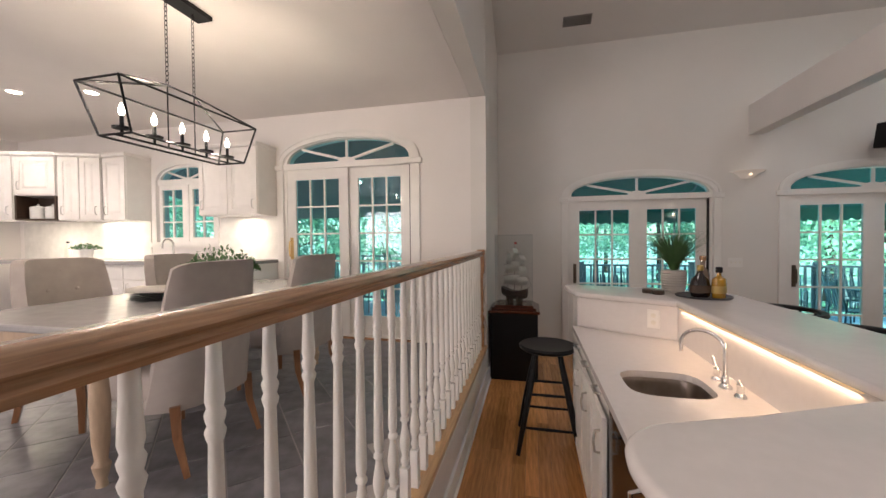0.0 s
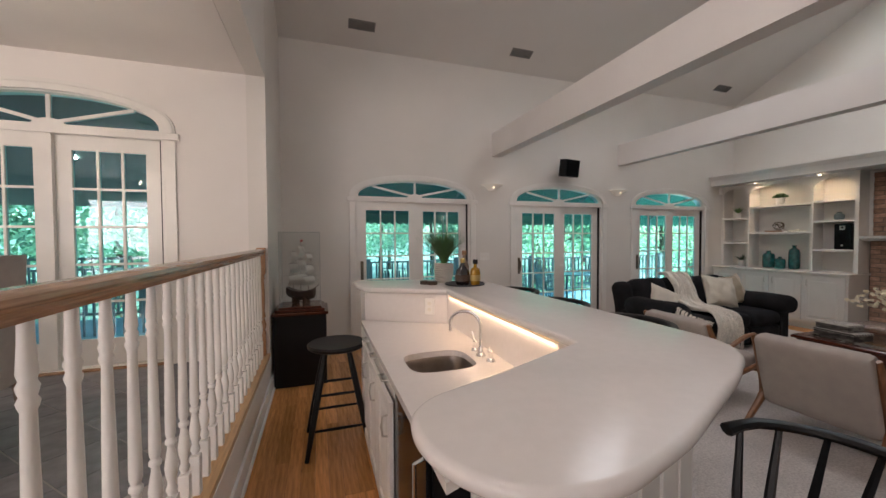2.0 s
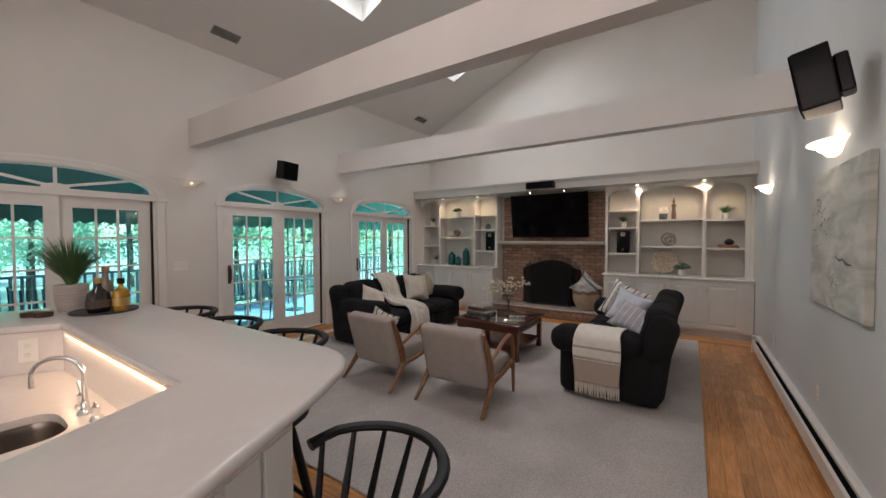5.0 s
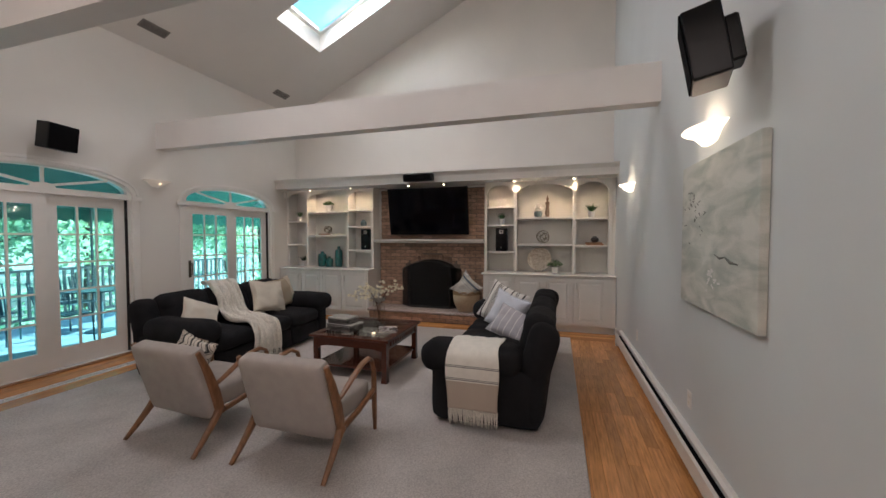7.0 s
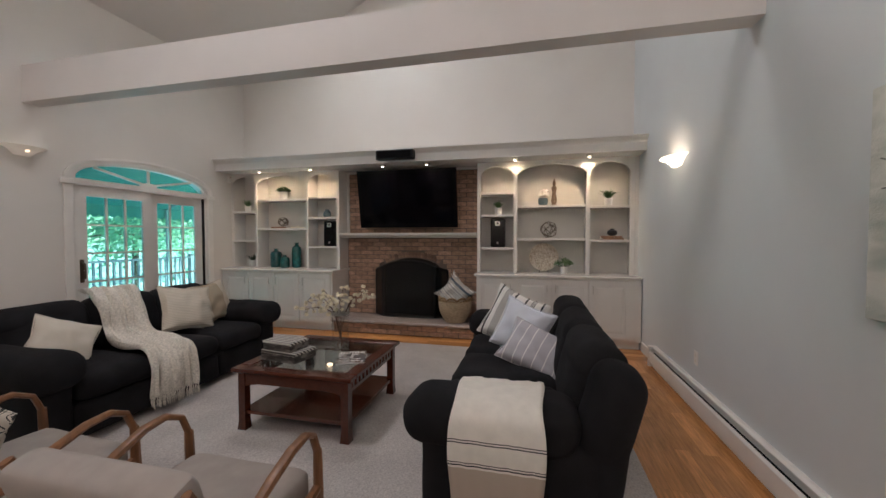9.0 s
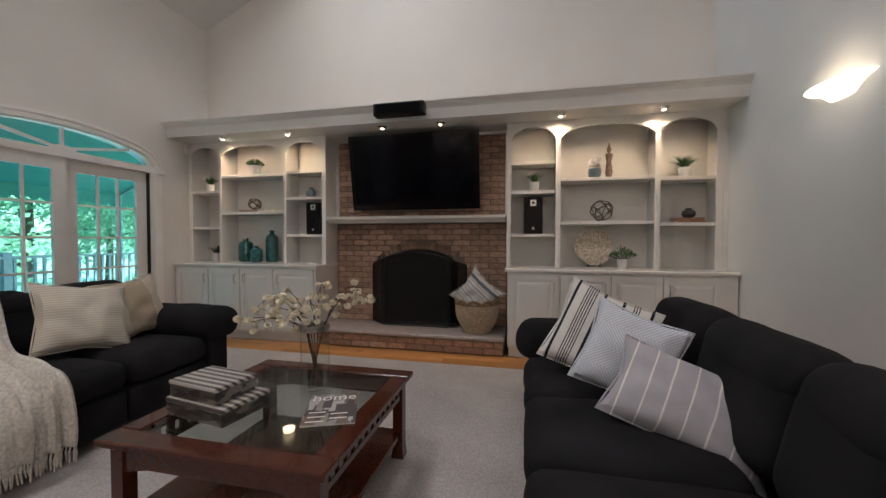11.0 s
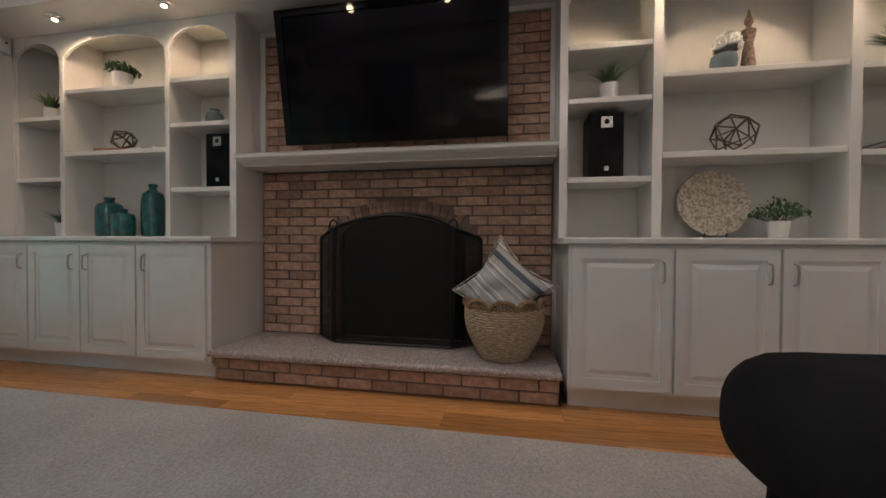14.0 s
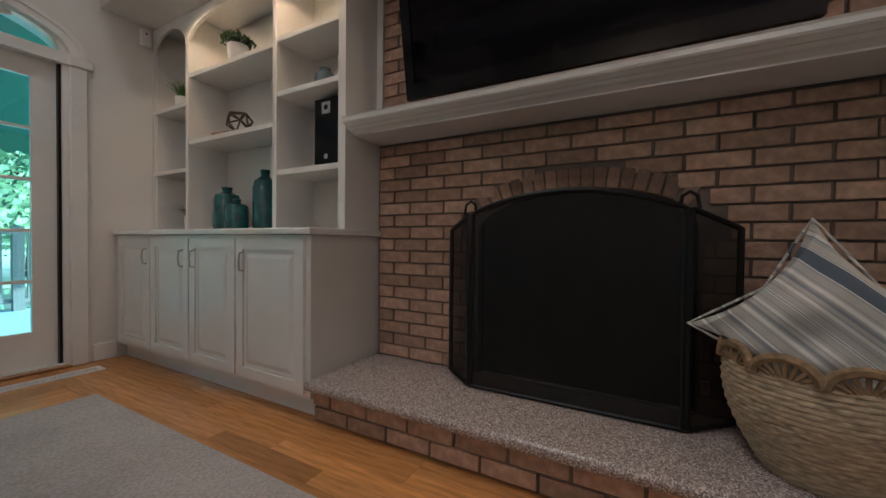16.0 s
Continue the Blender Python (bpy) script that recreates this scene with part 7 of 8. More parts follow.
pl = thing("plate", pose(8.12, 0.73, WT + 0.015, 0, 0, 0), "round mother-of-pearl mosaic plate propped upright on a stand", "plate")
part("dish", lathe(B(), [(0.02, 0.004), (0.13, 0.0), (0.185, 0.016), (0.202, 0.024), (0.20, 0.03), (0.18, 0.022), (0.12, 0.008), (0.02, 0.012)], 40), M["pearl"], pl, smooth=True, m=pose(0.03, 0, 0.197, 0, -81, 0))
part("stand", tube(tube(B(), [(-0.10, -0.06, -0.010), (-0.02, -0.06, -0.010), (-0.03, -0.06, 0.02)], 0.004, 6), [(-0.10, 0.06, -0.010), (-0.02, 0.06, -0.010), (-0.03, 0.06, 0.02)], 0.004, 6), M["black"], pl, "thin black wire stand")
fp = thing("flower_pot", pose(8.0, 0.75, 1.85), "grey-blue vase with one large white flower", "vase")
part("pot", lathe(B(), [(0.045, 0), (0.058, 0.01), (0.068, 0.06), (0.062, 0.095), (0.055, 0.10), (0.05, 0.092)], 24), M["slate"], fp, smooth=True)
fl = B()
rr = random.Random(5)
for k in range(60):
    a, e_ = rr.uniform(0, 2 * math.pi), rr.uniform(-0.3, 1.5)
    d_ = Vector((math.cos(a) * math.cos(e_), math.sin(a) * math.cos(e_), math.sin(e_)))
    c_ = Vector((0, -0.015, 0.155)) + d_ * 0.062
    q_ = d_.to_track_quat("Z", "Y")
    ring_ = [fl.verts.new(c_ + q_ @ Vector((0.031 * math.cos(t), 0.031 * math.sin(t), 0.010 * math.cos(2 * t)))) for t in [math.pi * i / 4 for i in range(8)]]
    fl.faces.new(ring_)
part("flower", fl, M["petal_white"], fp, "ruffled white flower")
st = thing("statue", pose(8.05, 0.60, 1.85), "slim standing carved figure ornament in weathered gold", "statue")
part("figure", lathe(B(), [(0.042, 0), (0.044, 0.012), (0.030, 0.018), (0.028, 0.03), (0.036, 0.06), (0.030, 0.13), (0.022, 0.18), (0.034, 0.235), (0.036, 0.255), (0.012, 0.272), (0.013, 0.28), (0.022, 0.295), (0.022, 0.315), (0.014, 0.332), (0.010, 0.345), (0.003, 0.375)], 20, sx=0.75, sy=1.05), M["antique"], st, smooth=True)
for v in [o_ for o_ in bpy.data.objects if o_.name == "figure"]:
    me_ = v.data
    v.parent = None
    lab = st["label"]
    loc = st.matrix_basis.copy()
    bpy.data.objects.remove(st)
    v.name = "statue"
    v.matrix_basis = loc
    tagged(v, lab, "statue")


# ---- the kitchen ----
ch = thing("chandelier", pose(-1.80, 2.40, 0), "dark bronze open-frame linear chandelier with five candle lamps", "chandelier")
U, D_, ZU, ZD, ZR = (0.145, 0.465), (0.11, 0.385), 2.315, 2.055, 2.425
cu_ = [(sx * U[0], sy * U[1], ZU) for sx, sy in ((-1, -1), (1, -1), (1, 1), (-1, 1))]
cd_ = [(sx * D_[0], sy * D_[1], ZD) for sx, sy in ((-1, -1), (1, -1), (1, 1), (-1, 1))]
fr = B()


def bar_(a, b, r=0.0065):
    rod(fr, a, b, r, r, 4)


for i in range(4):
    bar_(cu_[i], cu_[(i + 1) % 4]), bar_(cd_[i], cd_[(i + 1) % 4]), bar_(cu_[i], cd_[i])
rg = [(0, -0.09, ZR), (0, 0.09, ZR)]
for i in (0, 1):
    bar_(cu_[i], rg[0])
for i in (2, 3):
    bar_(cu_[i], rg[1])
bar_(rg[0], rg[1])
bar_((0, -D_[1], ZD), (0, D_[1], ZD))
for p_ in rg:
    bar_(p_, (p_[0], p_[1], ZD), 0.005)
part("frame", fr, M["black"], ch)
for sy in (-0.09, 0.09):
    chn = B()
    z = ZR
    k = 0
    while z < K_TOP - 0.03:
        pts_ = [(0.009 * math.cos(t) * (1 if k % 2 else 0), sy + 0.009 * math.cos(t) * (0 if k % 2 else 1), z + 0.017 + 0.017 * math.sin(t)) for t in [math.pi * i / 4 for i in range(8)]]
        tube(chn, pts_, 0.0022, 5, closed=True)
        z += 0.027
        k += 1
    part("chain", chn, M["black"], ch)
part("canopy", box(B(), -0.06, 0.06, -0.19, 0.19, K_TOP - 0.03, K_TOP - 0.001, bevel=0.004), M["black"], ch)
for k in range(5):
    y = (k - 2) * 0.175
    part("cup", lathe(B(), [(0.006, ZD), (0.008, ZD + 0.03), (0.042, ZD + 0.036), (0.044, ZD + 0.046), (0.010, ZD + 0.046), (0.0095, ZD + 0.105), (0.0085, ZD + 0.108)], 14, at=(0, y, 0)), M["black"], ch, smooth=True)
    part("bulb", lathe(B(), [(0.007, ZD + 0.108), (0.014, ZD + 0.125), (0.014, ZD + 0.14), (0.006, ZD + 0.165), (0.002, ZD + 0.175)], 12, at=(0, y, 0)), M["glow_bulb"], ch, "lit flame-shaped bulb", smooth=True)
for k in (0, 2, 4):
    lamp("chandelier_light", "POINT", pose(-1.80, 2.40 + (k - 2) * 0.175, ZD + 0.19), 2.2, (1.0, 0.82, 0.64), 0.012)

tb = thing("dining_table", pose(0, 0, K_Z), "long dining table with a grey top and turned pale legs", "table")
part("tabletop", box(B(), -2.50, -1.50, 1.66, 3.62, 0.715, 0.75, bevel=0.01, seg=2), M["table_grey"], tb)
part("apron", box(B(), -2.40, -1.60, 1.76, 3.52, 0.62, 0.714), M["table_leg"], tb)
TL = [(0.045, 0.62), (0.045, 0.60), (0.030, 0.585), (0.045, 0.565), (0.047, 0.55), (0.032, 0.53), (0.040, 0.40), (0.034, 0.20), (0.024, 0.12), (0.036, 0.10), (0.030, 0.07), (0.020, 0.03), (0.024, 0.0)][::-1]
for x in (-2.40, -1.60):
    for y in (1.78, 3.50):
        part("leg", lathe(B(), TL, 16, at=(x, y, 0)), M["table_leg"], tb, smooth=True)


def dining_chair(m, tufted=False):
    """Faces +x; the back is at x = 0."""
    c = thing("dining_chair", m, "upholstered oatmeal dining chair with dark tapered wooden legs", "chair", "chairs round the dining table")
    bm_ = B()
    n_, k_ = 16, 8
    out_, in_ = [], []
    for i in range(n_ + 1):
        a = math.pi * (i / n_ - 0.5)
        u = math.sin(a)
        for lst, r in ((out_, 0.0), (in_, 0.075)):
            col = []
            for j in range(k_ + 1):
                t = j / k_
                yy = u * (0.285 - r * 0.55) * (1 - 0.05 * t - 0.06 * t ** 8)
                wrap = 0.17 * abs(u) ** 5 * (1 - 0.6 * t ** 0.7)
                xx = wrap + r * (1 - 0.25 * t) - 0.05 * t + 0.01
                zz = 0.30 + (0.71 - 0.03 * abs(u) ** 10) * t
                col.append(bm_.verts.new((xx, yy, zz)))
            lst.append(col)
    for i in range(n_):
        for j in range(k_):
            bm_.faces.new((out_[i][j], out_[i + 1][j], out_[i + 1][j + 1], out_[i][j + 1]))
            bm_.faces.new((in_[i][j], in_[i][j + 1], in_[i + 1][j + 1], in_[i + 1][j]))
        bm_.faces.new((out_[i][k_], out_[i + 1][k_], in_[i + 1][k_], in_[i][k_]))
        bm_.faces.new((out_[i][0], in_[i][0], in_[i + 1][0], out_[i + 1][0]))
    for i in (0, n_):
        for j in range(k_):
            bm_.faces.new((out_[i][j], out_[i][j + 1], in_[i][j + 1], in_[i][j]))
    bmesh.ops.bevel(bm_, geom=[e for e in bm_.edges if len(e.link_faces) == 2 and e.calc_face_angle() > 1.0], offset=0.024, segments=3, profile=0.6, affect="EDGES")
    part("backrest", bm_, M["linen"], c, smooth=True)
    part("seat", puffy(B(), 0.08, 0.60, -0.27, 0.27, 0.32, 0.49, 0.06, 10, 0.004), M["linen"], c, smooth=True)
    if tufted:
        for zz, ys_ in ((0.93, (-0.16, 0, 0.16)), (0.80, (-0.2, -0.08, 0.08, 0.2))):
            for yy in ys_:
                part("button", lathe(B(), [(0.014, -0.002), (0.012, 0.006), (0.004, 0.009)], 10), M["linen"], c, m=pose(0.10 - 0.13 * (zz - 0.3), yy, zz, 0, 90, 0))
    for x, sx in ((0.06, -1), (0.54, 1)):
        for s in (-1, 1):
            part("leg", tube(B(), [(x, s * 0.23, 0.33), (x + sx * 0.01, s * 0.23, 0.18), (x + sx * (0.07 if sx < 0 else 0.01), s * 0.235, 0.0)], 0.02, 4, radii=[0.030, 0.026, 0.018]), M["walnut"], c)
    return c


dcA = dining_chair(pose(-1.28, 2.15, K_Z, 0, 0, 180))
copy_thing(dcA, pose(-1.28, 3.08, K_Z, 0, 0, 180))
dcB = dining_chair(pose(-2.80, 2.35, K_Z, 0, 0, 0), True)
copy_thing(dcB, pose(-2.80, 3.15, K_Z, 0, 0, 0))
leafy("potted_fern", pose(-2.02, 2.90, K_Z + 0.75), [(0.08, 0), (0.10, 0.02), (0.13, 0.07), (0.12, 0.072)], M["dark_wood"], 520, 0.27, 0.25, 0.018, M["plant"], "low bowl of trailing green foliage on the dining table", 31)
pls = thing("plate_stack", pose(-2.02, 2.36, K_Z + 0.75), "stack of dark stoneware plates on the dining table", "plates")
for k in range(4):
    part("plate", lathe(B(), [(0.05, 0.012 * k), (0.13 - 0.012 * k, 0.012 * k + 0.012), (0.125 - 0.012 * k, 0.012 * k + 0.014), (0.05, 0.012 * k + 0.006)], 24), M["slate_tray"], pls, smooth=True)
nk = thing("napkin", pose(-2.02, 2.36, K_Z + 0.80, 0, 0, 30), "loosely folded beige linen napkin on the plates", "napkin")
part("cloth", puffy(B(), -0.11, 0.11, -0.07, 0.07, 0.0, 0.035, 0.015, 8, 0.03, 3.0), M["cream_plain"], nk, smooth=True)


def wall_cabinet(m, w_, z0, z1, doors, label, dep=0.33, niche=False):
    """Local: front faces -y, from x = 0 to w_."""
    c = thing("wall_cabinet", m, label, "cabinet", "kitchen wall cabinets")
    if not niche:
        part("body", box(B(), 0, w_, 0.02, dep, z0, z1), M["kcab"], c)
    else:
        zn = z0 + 0.30
        part("body", box(B(), 0, w_, 0.02, dep, zn, z1), M["kcab"], c)
        part("niche", box(box(box(box(B(), 0, 0.02, 0.0, dep, z0, zn), w_ - 0.02, w_, 0.0, dep, z0, zn), 0.02, w_ - 0.02, 0.0, dep, z0, z0 + 0.02), 0.02, w_ - 0.02, dep - 0.02, dep, z0 + 0.02, zn), M["dark_wood"], c, "open dark-lined niche")
        z0 = zn
    part("cornice", box(B(), -0.015, w_ + 0.015, -0.02, dep, z1, z1 + 0.05, bevel=0.012), M["kcab"], c)
    dw = w_ / doors
    for k in range(doors):
        d_ = raised_door(c, 0.006, dw - 0.006, z0 + 0.01, z1 - 0.01, 0.0, -1, ((dw - 0.05) if k % 2 == 0 else 0.05, z0 + 0.12), M["kcab"])
        d_.matrix_basis = pose(dw * (k + 1), 0.019, 0, 0, 0, 90)
    return c


wall_cabinet(pose(-3.44, 4.05, 0), 0.79, 1.80, 2.56, 2, "white kitchen wall cabinet with two raised panel doors")
wall_cabinet(pose(-4.90, 4.05, 0), 0.36, 1.78, 2.56, 1, "white kitchen wall cabinet with one raised panel door", dep=0.328)
wall_cabinet(pose(-5.32, 3.84, 0, 0, 0, 24), 0.46, 1.78, 2.56, 2, "white kitchen corner cabinet with two raised panel doors", dep=0.3)
wall_cabinet(pose(-5.76, 3.68, 0, 0, 0, 20), 0.45, 1.78, 2.56, 1, "white kitchen wall cabinet with an open niche beneath", dep=0.3, niche=True)
wall_cabinet(pose(-6.38, 3.47, 0, 0, 0, 19), 0.63, 1.78, 2.56, 2, "white kitchen wall cabinet with two raised panel doors", dep=0.3)
cn2 = lathe(B(), [(0.07, 0), (0.075, 0.01), (0.075, 0.14), (0.06, 0.15), (0.02, 0.16)], 20)
c_ = thing("canister", pose(-5.63, 3.83, 1.80), "white ceramic canister in the open niche", "canister", "canisters")
part("body", cn2, M["white_pot"], c_, smooth=True)
part("knob", lathe(B(), [(0.01, 0.16), (0.015, 0.175), (0.004, 0.185)], 10), M["white_pot"], c_)
copy_thing(c_, pose(-5.46, 3.88, 1.80))
# base run, worktop and tiled splashback
cnt = thing("kitchen_base_cabinet", pose(0, 0, K_Z), "white kitchen base cabinets with raised panel doors", "cabinet")
part("body", box(B(), -5.30, -2.64, 3.80, K_Y - 0.014, 0.1, 0.865), M["kcab"], cnt)
for k in range(5):
    d_ = raised_door(cnt, 0.006, 0.52, 0.12, 0.68, 0.0, -1, (0.46, 0.60), M["kcab"])
    d_.matrix_basis = pose(-5.28 + 0.527 * (k + 1), 3.799, 0, 0, 0, 90)
    part("drawer", box(B(), -5.28 + 0.527 * k, -5.28 + 0.527 * k + 0.515, 3.779, 3.799, 0.70, 0.85, bevel=0.004), M["kcab"], cnt)
wt = part("kitchen_worktop", box(B(), -6.6, -2.63, 3.76, K_Y - 0.013, K_Z + 0.866, K_Z + 0.905, bevel=0.004), M["table_grey"])
tagged(wt, "grey stone kitchen worktop under the window", "worktop")
tile_wall = tagged(new("wall_tiles"), kind="structure")
part("tile_bed", box(box(B(), -6.9, KW[0] - 0.10, K_Y - 0.011, K_Y - 0.001, K_Z + 0.905, 1.79), KW[1] + 0.10, -2.62, K_Y - 0.011, K_Y - 0.001, K_Z + 0.905, 1.79), M["white_tile"], tile_wall)
kf = thing("kitchen_faucet", pose(-3.95, 4.16, K_Z + 0.905), "brushed nickel kitchen faucet before the window", "faucet")
part("neck", tube(B(), [(0, 0, 0), (0, 0, 0.16)] + [(0, -0.07 + 0.07 * math.cos(a), 0.18 + 0.07 * math.sin(a)) for a in [math.pi * i / 8 for i in range(9)]] + [(0, -0.14, 0.14)], 0.011, 8), M["nickel"], kf, smooth=True)
part("base", lathe(B(), [(0.03, 0), (0.025, 0.02), (0.015, 0.03)], 14), M["nickel"], kf)
leafy("potted_herb", pose(-5.05, 3.95, K_Z + 0.905), white_pot(1.8), M["white_pot"], 160, 0.15, 0.08, 0.016, M["plant"], "leafy herb in a white pot on the kitchen worktop", 33)
bt = thing("oil_bottle", pose(-5.35, 3.95, K_Z + 0.905), "tall oil bottle with a beige label on the worktop", "bottle")
part("body", lathe(B(), [(0.035, 0), (0.038, 0.01), (0.038, 0.15), (0.015, 0.18), (0.013, 0.21)], 16), M["cream"], bt, smooth=True)
part("cap", lathe(B(), [(0.015, 0.211), (0.015, 0.235)], 12), M["black"], bt)
for x, y, e, wdt in ((-3.0, 4.20, 0.9, 0.5), (-5.0, 4.12, 1.7, 1.0), (-5.95, 3.9, 1.7, 0.8)):
    lamp("under_cabinet", "AREA", look((x, y, 1.77), (x, y + 0.05, 1.2)), e, (1.0, 0.86, 0.68), 0.06, 0.06)
    bpy.data.objects["under_cabinet"].name = "under_cabinet_lamp"
for x, y in ((-4.6, 3.1), (-5.4, 3.3), (-3.9, 3.3), (-3.2, 1.2), (-4.8, 1.2), (-1.0, -1.2), (-3.0, -1.2)):
    dl = thing("downlight", pose(x, y, K_TOP), "round recessed downlight in the kitchen ceiling", "downlight", "kitchen downlights")
    part("trim_ring", lathe(B(), [(0.075, 0.001), (0.075, -0.006), (0.055, -0.008), (0.052, 0.001)], 20, caps=False), M["trim"], dl)
    part("lens", lathe(B(), [(0.052, -0.004), (0.05, -0.005)], 18), M["glow_bulb"], dl, "lit frosted lens")
    lamp("down_spot", "SPOT", look((x, y, K_TOP - 0.02), (x, y, 0)), 9, (1.0, 0.88, 0.80), 0.06, spot=140)
# ---- outdoors: deck, awning, garden ----
part("ground", box(B(), -300, 300, 6.5, 420, -1.6, -1.1), M["grass"], kind="structure")
part("ground", box(B(), -300, 300, -200, 6.5, -1.6, -1.15), M["grass"], kind="structure")
part("path_sunlit", box(B(), 4, 26, 17.5, 22, -1.1, -1.06), M["gravel"], kind="structure")
deck = thing("deck", pose(0, 0, 0), "", "", kind="structure")
yy = WIN_Y + T + 0.02
DECK = B()
while yy < 9.4:
    box(DECK, -7.5, 10.5, yy, yy + 0.135, -0.09, -0.06)
    yy += 0.142
part("boards", DECK, M["deck"], deck, kind="stuff")
part("joists", box(B(), -7.5, 10.5, WIN_Y + T, 9.4, -0.25, -0.095), M["deck"], deck)
fn = thing("deck_railing", pose(0, 9.35, -0.06), "grey painted wooden deck railing with square balusters", "railing")
part("top_rail", box(B(), -7.5, 10.5, -0.05, 0.05, 0.96, 1.0), M["deck_rail"], fn)
part("bottom_rail", box(B(), -7.5, 10.5, -0.02, 0.02, 0.10, 0.15), M["deck_rail"], fn)
x = -7.4
f_ = None
while x < 10.45:
    if f_ is None:
        f_ = part("baluster", box(B(), -0.018, 0.018, -0.018, 0.018, 0.15, 0.96), M["deck_rail"], fn, m=pose(x, 0, 0))
    else:
        o = new("baluster", f_.data)
        o.parent, o.matrix_basis = fn, pose(x, 0, 0)
    x += 0.125
for x in (-7.4, -5.2, -3.0, -0.8, 1.4, 3.6, 5.8, 8.0, 10.4):
    part("post", box(B(), x - 0.05, x + 0.05, -0.051, 0.049, 0.0, 1.06), M["deck_rail"], fn)
aw = thing("awning", pose(0, 0, 0), "dark green canvas awning over the deck with a scalloped valance", "awning")
# past x = 9.2 the awning is prolonged to keep low sun off door_4
part("canopy", prism(B(), [(WIN_Y + T + 0.02, 3.05), (8.6, 2.02), (8.6, 2.03), (WIN_Y + T + 0.02, 3.06)], -0.1, 13.0, "x"), M["green_canvas"], aw)
vl = B()
n_ = 84
for i in range(n_):
    xa_, xb_ = -0.1 + 13.1 * i / n_, -0.1 + 13.1 * (i + 1) / n_
    pts = [(xa_, 2.02)] + [(xa_ + (xb_ - xa_) * k / 8, 1.84 - 0.05 * math.sin(math.pi * k / 8)) for k in range(9)] + [(xb_, 2.02)]
    prism(vl, pts, 8.60, 8.605, "y")
part("valance", vl, M["green_canvas"], aw)
for x in (0.0, 3.0, 6.1, 9.1, 12.9):
    part("frame", rod(rod(B(), (x, 8.55, -0.06), (x, 8.55, 2.0), 0.02), (x, WIN_Y + T + 0.02, 3.0), (x, 8.55, 2.0), 0.018), M["deck_rail"], aw)
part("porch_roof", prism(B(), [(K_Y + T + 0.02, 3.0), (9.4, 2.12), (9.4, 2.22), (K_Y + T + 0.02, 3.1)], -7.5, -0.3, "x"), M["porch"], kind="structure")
part("porch_floor", box(B(), -7.5, K_X - T - 0.002, K_Y + T, WIN_Y + T + 0.02, -0.09, K_Z - 0.1), M["deck"], kind="structure")
for x, y in ((-4.6, 6.2), (-1.2, 6.6), (-2.8, 6.8)):
    d_ = thing("porch_light", pose(x, y, 3.0 - (y - 4.56) * 0.1818 - 0.008), "round porch ceiling light, lit", "lamp")
    part("lens", lathe(B(), [(0.07, -0.001), (0.07, -0.02), (0.05, -0.03)], 14), M["glow_bulb"], d_)
pr = thing("porch_railing", pose(0, 7.9, 0), "dark porch railing with thin balusters", "railing")
part("top_rail", box(B(), -7.5, -0.3, -0.03, 0.03, 1.16, 1.2), M["deck_rail"], pr)
x = -7.4
f2 = None
while x < -0.35:
    if f2 is None:
        f2 = part("baluster", box(B(), -0.012, 0.012, -0.012, 0.012, -0.06, 1.16), M["deck_rail"], pr, m=pose(x, 0, 0))
    else:
        o = new("baluster", f2.data)
        o.parent, o.matrix_basis = pr, pose(x, 0, 0)
    x += 0.13


def patio_chair(m):
    c = thing("patio_chair", m, "blue-grey metal patio chair with a slatted back on the deck", "chair", "patio chairs")
    for k in range(7):
        part("seat_slat", box(B(), -0.22, 0.22, -0.22 + k * 0.064, -0.22 + k * 0.064 + 0.045, 0.43, 0.445), M["patio"], c)
    for k in range(6):
        part("back_slat", box(B(), -0.20 + k * 0.075, -0.17 + k * 0.075, -0.006, 0.006, 0.0, 0.42), M["patio"], c, m=pose(0, 0.22, 0.46, -12, 0, 0))
    part("back_frame", tube(B(), [(-0.23, 0.22, 0.44), (-0.23, 0.33, 0.92), (0.23, 0.33, 0.92), (0.23, 0.22, 0.44)], 0.013, 6), M["patio"], c)
    for sx in (-1, 1):
        part("leg", tube(B(), [(sx * 0.23, -0.24, 0), (sx * 0.23, -0.22, 0.62), (sx * 0.23, 0.22, 0.62), (sx * 0.23, 0.26, 0.0)], 0.012, 6), M["patio"], c)
    return c


pc = patio_chair(pose(0.85, 8.2, -0.06, 0, 0, 20))
for x, y, rz in ((1.9, 8.5, 160), (5.1, 7.4, 80), (6.5, 7.9, -70), (5.8, 8.5, 5), (4.7, 8.3, 140)):
    copy_thing(pc, pose(x, y, -0.06, 0, 0, rz))
pt2 = thing("patio_table", pose(5.75, 7.75, -0.06), "round blue-grey metal patio table on the deck", "table")
part("top", lathe(B(), [(0.02, 0.70), (0.50, 0.70), (0.50, 0.72), (0.02, 0.725)], 28), M["patio"], pt2)
part("pedestal", lathe(B(), [(0.22, 0.0), (0.20, 0.02), (0.03, 0.05), (0.03, 0.70)], 16), M["patio"], pt2)


